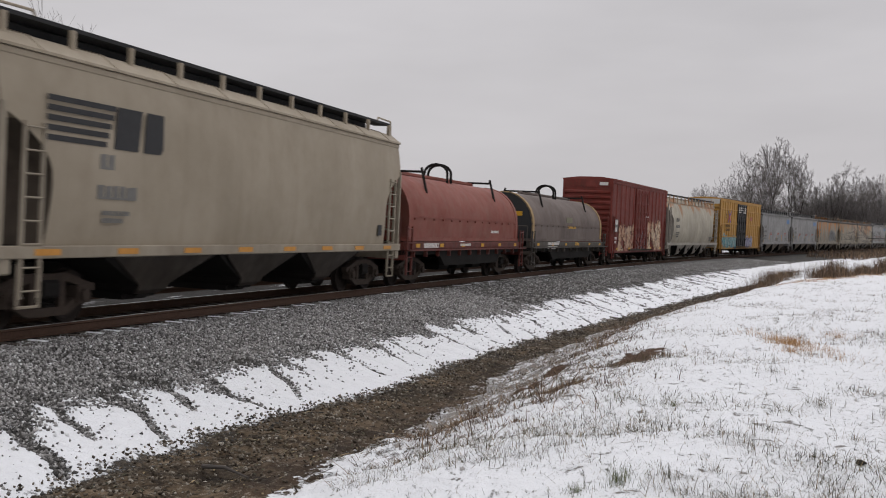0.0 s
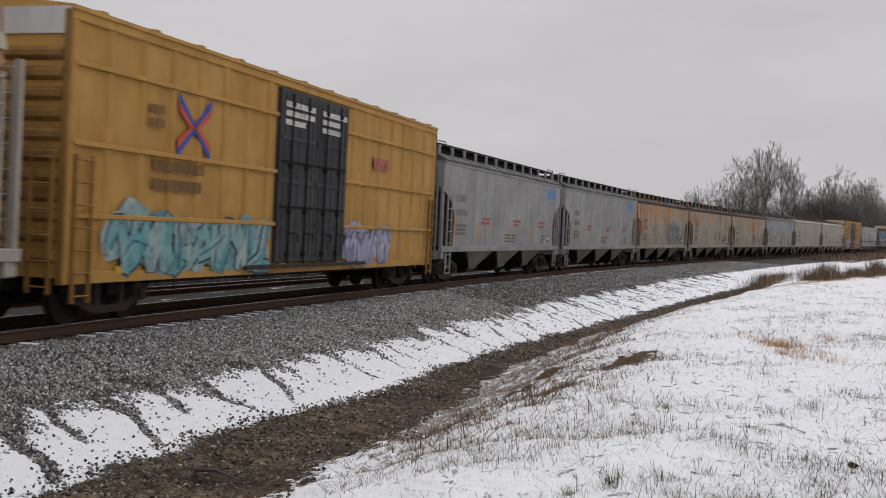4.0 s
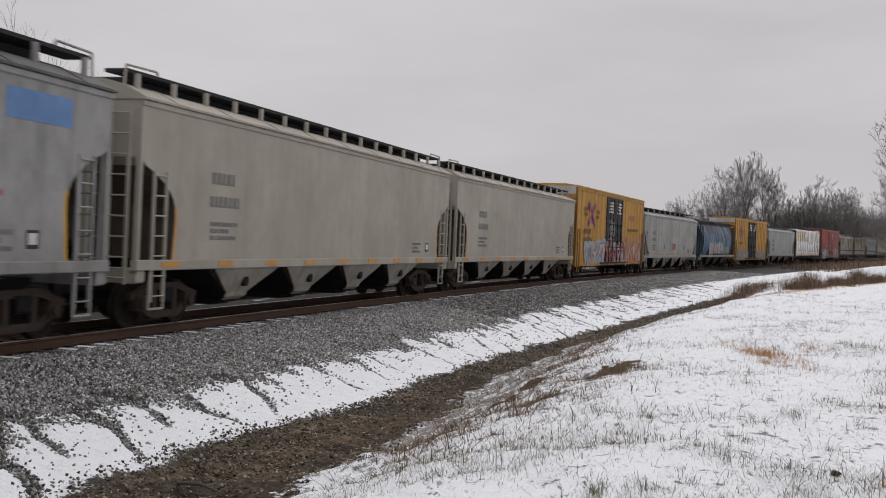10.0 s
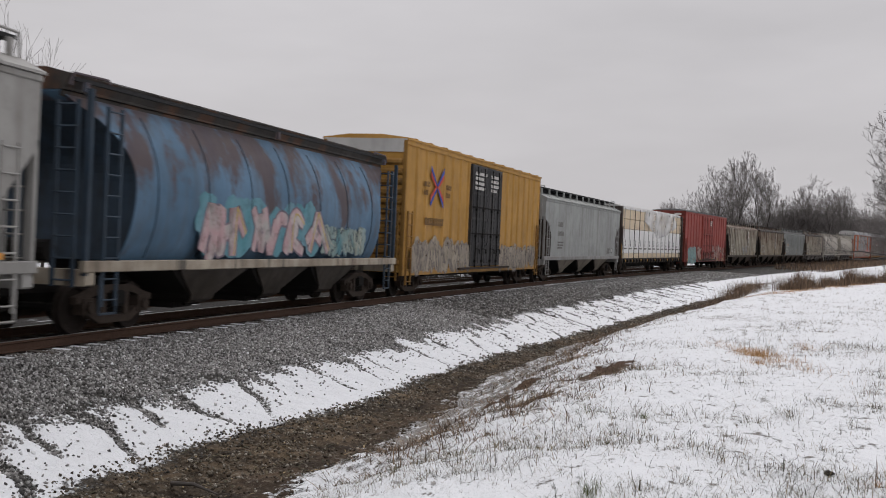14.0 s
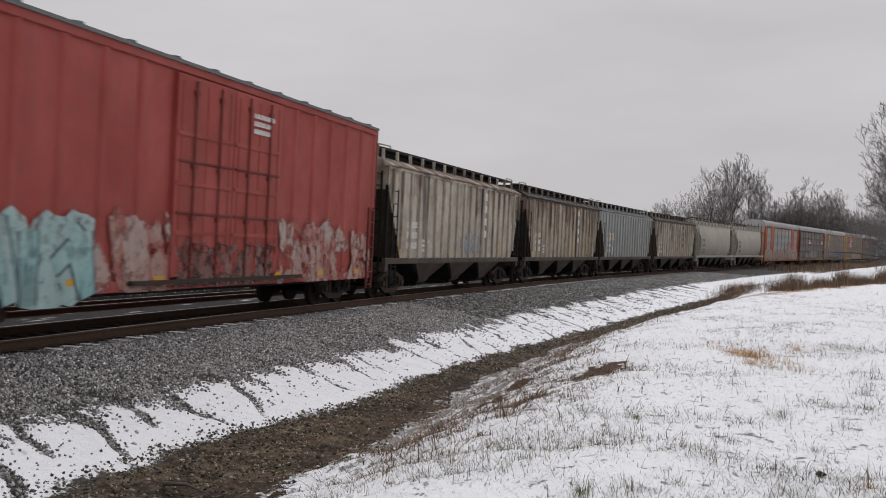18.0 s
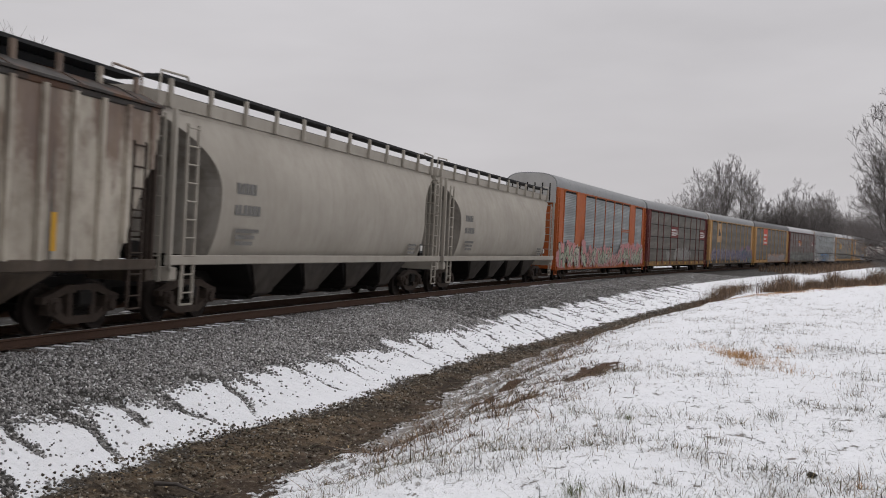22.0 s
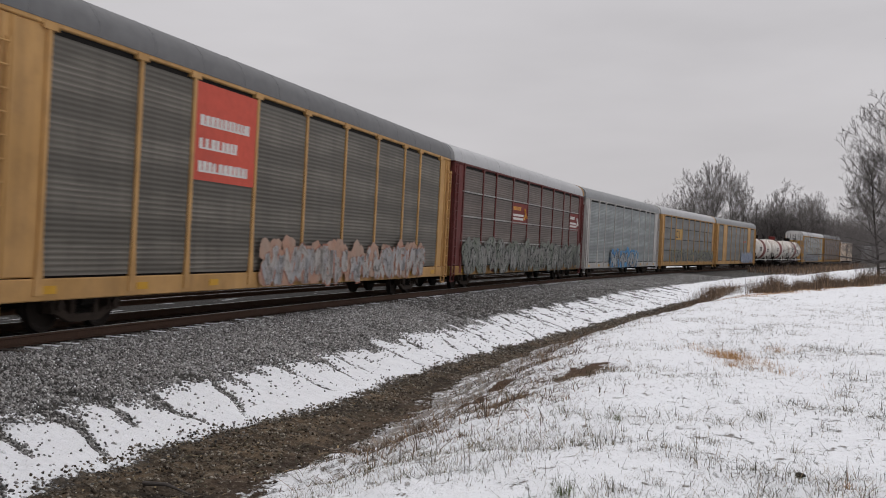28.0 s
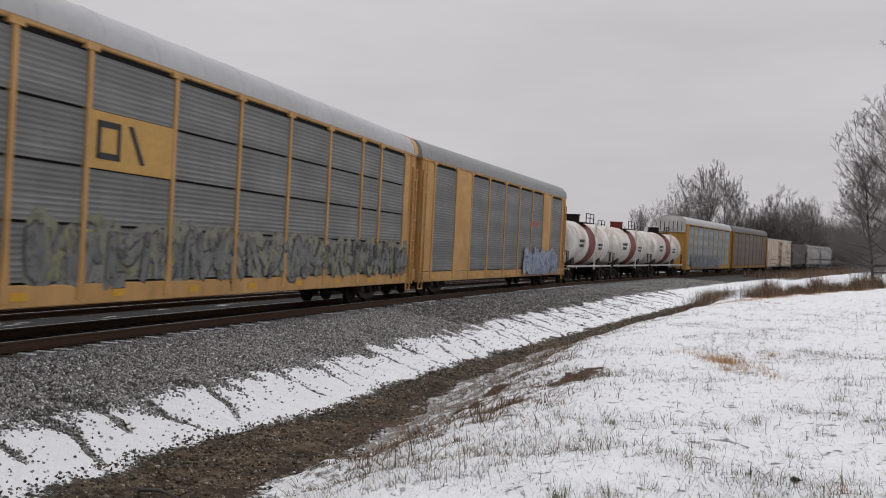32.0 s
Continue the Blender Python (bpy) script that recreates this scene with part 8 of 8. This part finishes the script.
blades("straw_strip", x, y, RNG.uniform(0.03, 0.12, n), RNG.uniform(0.01, 0.03, n), RNG.uniform(0.4, 2.0, n), STRAW, "pale trampled straw before the tall grass")
n = 5200
s_ = RNG.uniform(38, 84, n)
u_ = ditch_right(s_) + RNG.normal(0.3, 0.55, n)
x, y = plan_xy(s_, u_)
blades("ditch_brush", x, y, RNG.uniform(0.1, 1.0, n) * (0.12 + 0.88 * np.exp(-((s_ - 66) / 9.0) ** 2)), RNG.uniform(0.008, 0.02, n), RNG.uniform(0.1, 0.9, n), BRUSH, "dark brush where the ditch ends")


# ================= trees =================
def grow(seed, height, trunk_r, kids, reach, first=0.25, lift=0.5, low=1.15, high=0.45, stem=0.62, taper=0.25):
    """A bare tree: tapered trunk and limbs as one mesh, fine branches and twigs as another.
    kids: branches on the trunk, on a limb and so on; reach: limb length against height; low, high: the limbs' angles off the upright; stem: the trunk's share of the height."""
    rg = random.Random(seed)
    wood, twig = Geo(), ([], [])

    def prism(a, b, r0, r1):
        d = (b - a).normalized()
        p = d.orthogonal().normalized()
        q = d.cross(p)
        o = len(twig[0])
        for c, r in ((a, r0), (b, r1)):
            for k in range(3):
                an = 2.0944 * k
                twig[0].append(tuple(c + (p * math.cos(an) + q * math.sin(an)) * r))
        for k in range(3):
            twig[1].append((o + k, o + (k + 1) % 3, o + 3 + (k + 1) % 3, o + 3 + k))

    def branch(a, d, length, r, lev):
        n = (6, 4, 3, 2, 1)[lev] if lev < len(kids) else 1
        bend = (0.05, 0.15, 0.22, 0.28, 0.3)[lev]
        pts, dirs = [a], []
        for i in range(n):
            d = (d + Vector((rg.gauss(0, bend), rg.gauss(0, bend), rg.gauss(0, bend) + (0.16 * lift if lev else 0.05)))).normalized()
            pts.append(pts[-1] + d * (length / n))
            dirs.append(d.copy())
        for i in range(n):
            r0, r1 = r * (1 - 0.8 * i / n), r * (1 - 0.8 * (i + 1) / n)
            if lev <= 1:
                wood.tube(pts[i], pts[i + 1], r0, 5, r1)
            else:
                prism(pts[i], pts[i + 1], r0, r1)
        if lev >= len(kids):
            return
        start = first if lev == 0 else 0.22
        az = rg.uniform(0, 6.28)
        for k in range(kids[lev]):
            t = start + (0.99 - start) * (k + rg.random()) / kids[lev]
            i = min(int(t * n), n - 1)
            p = pts[i] + (pts[i + 1] - pts[i]) * (t * n - i)
            az += 2.4 + rg.uniform(-0.5, 0.5)
            if lev == 0:
                q = (t - first) / (1 - first)
                an = low + (high - low) * q + rg.gauss(0, 0.12)
                nd = Vector((math.cos(az) * math.sin(an), math.sin(az) * math.sin(an), math.cos(an)))
                nl = height * reach * (1.0 - taper * q) * rg.uniform(0.75, 1.15)
                nr = trunk_r * (1 - 0.6 * t) * rg.uniform(0.32, 0.5)
            else:
                o = dirs[i].orthogonal().normalized()
                o = o * math.cos(az) + dirs[i].cross(o) * math.sin(az)
                nd = (dirs[i] * 0.85 + o * rg.uniform(0.45, 0.8) + Vector((0, 0, 0.45 * lift))).normalized()
                nl = length * 0.55 * (1.15 - 0.6 * t) * rg.uniform(0.7, 1.2)
                nr = r * (1 - 0.75 * t) * rg.uniform(0.42, 0.6)
            branch(p, nd, nl, nr, lev + 1)
    branch(Vector((0, 0, -0.3)), Vector((0, 0, 1)), height * stem, trunk_r, 0)
    return wood, np.array(twig[0]), np.array(twig[1])


def tree_kind(seed, height, trunk_r, kids, reach, label, name="tree", min_r=0.0, mat=None, **kw):
    wood, tv, tf = grow(seed, height, trunk_r, kids, reach, **kw)
    if min_r:
        # no twig is finer than this
        c = tv.reshape(-1, 3, 3).mean(1, keepdims=True)
        d = tv.reshape(-1, 3, 3) - c
        r = np.linalg.norm(d, axis=2, keepdims=True)
        tv = (c + d / np.maximum(r, 1e-6) * np.maximum(r, min_r)).reshape(-1, 3)
    t = thing(name, label, "tree", "bare trees")
    part("trunk", wood, BARK, t)
    part("crown", soup("crown", tv, tf, mat or TWIG), None, t)
    return t


def set_tree(proto, x, y, scale, turn, used):
    z = float(ground_at([x], [y])[2][0])
    m = Matrix.Translation((x, y, z)) @ Matrix.Rotation(turn, 4, "Z")
    if not used:
        proto.matrix_basis = m
        ob = proto
    else:
        ob = copy_thing(proto, m)
    ob.scale = (scale, scale, scale)
    return ob


far_kinds = [tree_kind(31, 17, 0.20, (18, 7, 5, 4), 0.42, "tall bare tree with a dense crown of fine twigs", min_r=0.014, lift=0.6, first=0.22, low=1.0, high=0.35),
             tree_kind(32, 14, 0.20, (20, 7, 6, 4), 0.46, "broad bare tree with dense grey-brown twigs", min_r=0.014, lift=0.45, first=0.15, low=1.15, high=0.5),
             tree_kind(33, 18, 0.17, (15, 6, 5, 3), 0.38, "slim bare tree with upswept grey branches", min_r=0.013, lift=0.95, first=0.3, low=0.7, high=0.3)]
_used = [False] * 3
rg = random.Random(77)
# a tall open group first, then a rounded wood with a dip in its outline
FAR = [(48.2, 226, 2, 0.78), (50.0, 228, 2, 0.70), (55.5, 225, 1, 0.95), (57.8, 223, 0, 1.08), (61.3, 221, 2, 1.30), (62.4, 225, 0, 1.08), (66.8, 222, 2, 1.15), (68.6, 226, 2, 1.0)]
for i in range(8):
    FAR.append((72.5 + i * 1.1, 226 + rg.uniform(-4, 6), (1, 0, 1)[i % 3], (1.0, 0.88, 1.12, 0.98, 1.15, 0.9, 0.95, 0.75)[i]))
for i in range(9):
    FAR.append((81.0 + i * 1.7, 225 + rg.uniform(-4, 6), (1, 0, 1, 2)[i % 4], (1.0, 1.0, 1.2, 1.05, 1.1, 0.8, 0.9, 0.85, 0.9)[i]))
for i in range(8):
    FAR.append((96 + i * 3.6 + rg.uniform(-1, 1), 226 + rg.uniform(-4, 8) - i, rg.choice((0, 1, 1)), rg.uniform(0.9, 1.15)))
for i, (x, y, k, sc) in enumerate(FAR):
    x, y, sc = x * 1.25, y * 1.25, sc * 1.25
    if abs(float(ground_at([x], [y])[1][0])) < 8:
        continue    # the line runs through here
    set_tree(far_kinds[k], x, y, sc * (1.1 if i < 8 else 0.94), rg.uniform(0, 6.28), _used[k])
    _used[k] = True

left_kinds = [tree_kind(51, 14.0, 0.11, (12, 6, 4), 0.40, "bare tree with upright thin branches behind the track", min_r=0.006, lift=1.0, first=0.25, low=0.75, high=0.3),
              tree_kind(52, 12.5, 0.10, (12, 6, 4), 0.42, "bare tree with thin spreading branches behind the track", min_r=0.006, lift=0.8, first=0.25, low=0.9, high=0.4)]
_lu = [False] * 2
for x, y, k, sc in ((-24.2, 55.0, 1, 1.32), (-22.3, 55.9, 0, 1.22), (-20.6, 56.6, 1, 1.15), (-19.0, 57.5, 0, 0.92), (-26.4, 53.5, 0, 1.3), (-30, 56, 1, 1.2), (-34, 52, 0, 1.1)):
    set_tree(left_kinds[k], x, y, sc, rg.uniform(0, 6.28), _lu[k])
    _lu[k] = True

right_kind = tree_kind(61, 22.0, 0.27, (44, 10, 6, 5), 0.36, "large spreading bare tree beside the meadow", min_r=0.011, lift=0.55, first=0.08, low=1.35, high=0.4, stem=0.82, taper=0.5)
set_tree(right_kind, 43.4, 92.0, 1.0, 2.4, False)
for x, y, sc in ((40.6, 92.5, 0.52), (46.5, 97.0, 0.85), (55.0, 93.0, 1.05)):
    set_tree(right_kind, x, y, sc, rg.uniform(0, 6.28), True)

# ---- thickets: the far wood's undergrowth and the brush where the line leaves the view
def thicket(name, cx, cy, n, rx, ry, h, mat, label, seed, w=0.05, turn=0.0, along=None):
    r2 = np.random.default_rng(seed)
    a, b = r2.uniform(-1, 1, n), r2.uniform(-1, 1, n)
    x = cx + a * rx * math.cos(turn) - b * ry * math.sin(turn)
    y = cy + a * rx * math.sin(turn) + b * ry * math.cos(turn)
    if along:
        x, y = plan_xy(along[0] + (a + 1) / 2 * (along[1] - along[0]), along[2] + (b + 1) / 2 * (along[3] - along[2]))
    s, u, z = ground_at(x, y)
    clear = abs(u) > 7
    x, y, z, a, n = x[clear], y[clear], z[clear], a[clear], int(clear.sum())
    hh = h * r2.uniform(0.35, 1.0, n) * (0.75 + 0.25 * np.sin(a * 9 + seed) * np.sin(a * 23 + 1))
    v, f = [], []
    az = r2.uniform(0, 6.28, n)
    V = np.zeros((n, 4, 6, 3))
    tip = np.stack([x + np.cos(az) * hh * 0.25, y + np.sin(az) * hh * 0.25, z + hh], -1)
    base = np.stack([x, y, z - 0.1], -1)
    mid = base + (tip - base) * 0.45
    segs = [(base, tip, w)]
    for q in range(3):
        e = mid + (tip - base) * r2.uniform(0.0, 0.25, (n, 1)) + np.stack([r2.normal(0, .28, n) * hh, r2.normal(0, .28, n) * hh, r2.uniform(0.1, 0.45, n) * hh], -1)
        segs.append((base + (tip - base) * r2.uniform(0.2, 0.6, (n, 1)), e, w * 0.6))
    for k, (p0, p1, ww) in enumerate(segs):
        for i in range(3):
            o = np.array([math.cos(2.09 * i), math.sin(2.09 * i), 0]) * ww
            V[:, k, i] = p0 + o
            V[:, k, i + 3] = p1 + o * 0.3
    base_f = np.array([(0, 1, 4, 3), (1, 2, 5, 4), (2, 0, 3, 5)])
    F = (base_f[None] + 6 * np.arange(n * 4)[:, None, None]).reshape(-1, 4)
    return tagged(new(name, soup(name, V.reshape(-1, 3), F, mat)), label, "thicket", kind="stuff")


thicket("far_wood", 115, 298, 13000, 46, 12, 17.5, THICK, "distant grey-brown winter wood", 3, 0.055, -0.08)
thicket("far_wood", 160, 350, 9000, 48, 16, 20.0, THICK, "distant grey-brown wood where the line bends away", 9, 0.07, -0.1)
thicket("far_undergrowth", 95, 274, 4000, 50, 6, 6.2, THICK, "low bare brush before the distant wood", 4, 0.06, -0.05)
thicket("line_side_brush", 76, 152, 2600, 34, 6, 6.0, THICK, "bare brush beside the curving line", 5, 0.02, 1.08)
thicket("meadow_brush", 52.5, 97, 800, 11, 5, 3.2, THICK, "tangled bare brush beyond the meadow", 6, 0.014, -0.5)
n = 6500
s_, u_ = RNG.uniform(135, 270, n), RNG.uniform(3.6, 11, n)
x, y = plan_xy(s_, u_)
blades("verge_grass", x, y, RNG.uniform(0.2, 1.0, n), RNG.uniform(0.03, 0.07, n), RNG.uniform(0.1, 0.8, n), BRUSH, "brown dead grass on the verge where the line curves away")
# added dark brush that hides the bright snow seen below the cars
thicket("track_side_scrub", 0, 0, 7000, 0, 0, 1.9, BARK, "added low dark brush screening the snow behind the cars", 8, 0.03, along=(-15, 130, -12.5, -9.0))


# ================= what moves =================
def motions():
    """The train rolls along the line; every car keeps its own distance."""
    for car, s in TRAIN:
        walk(car, [(t, car_pose(s - travelled(t))) for t in np.arange(0, 32.01, 0.5)])


motions()
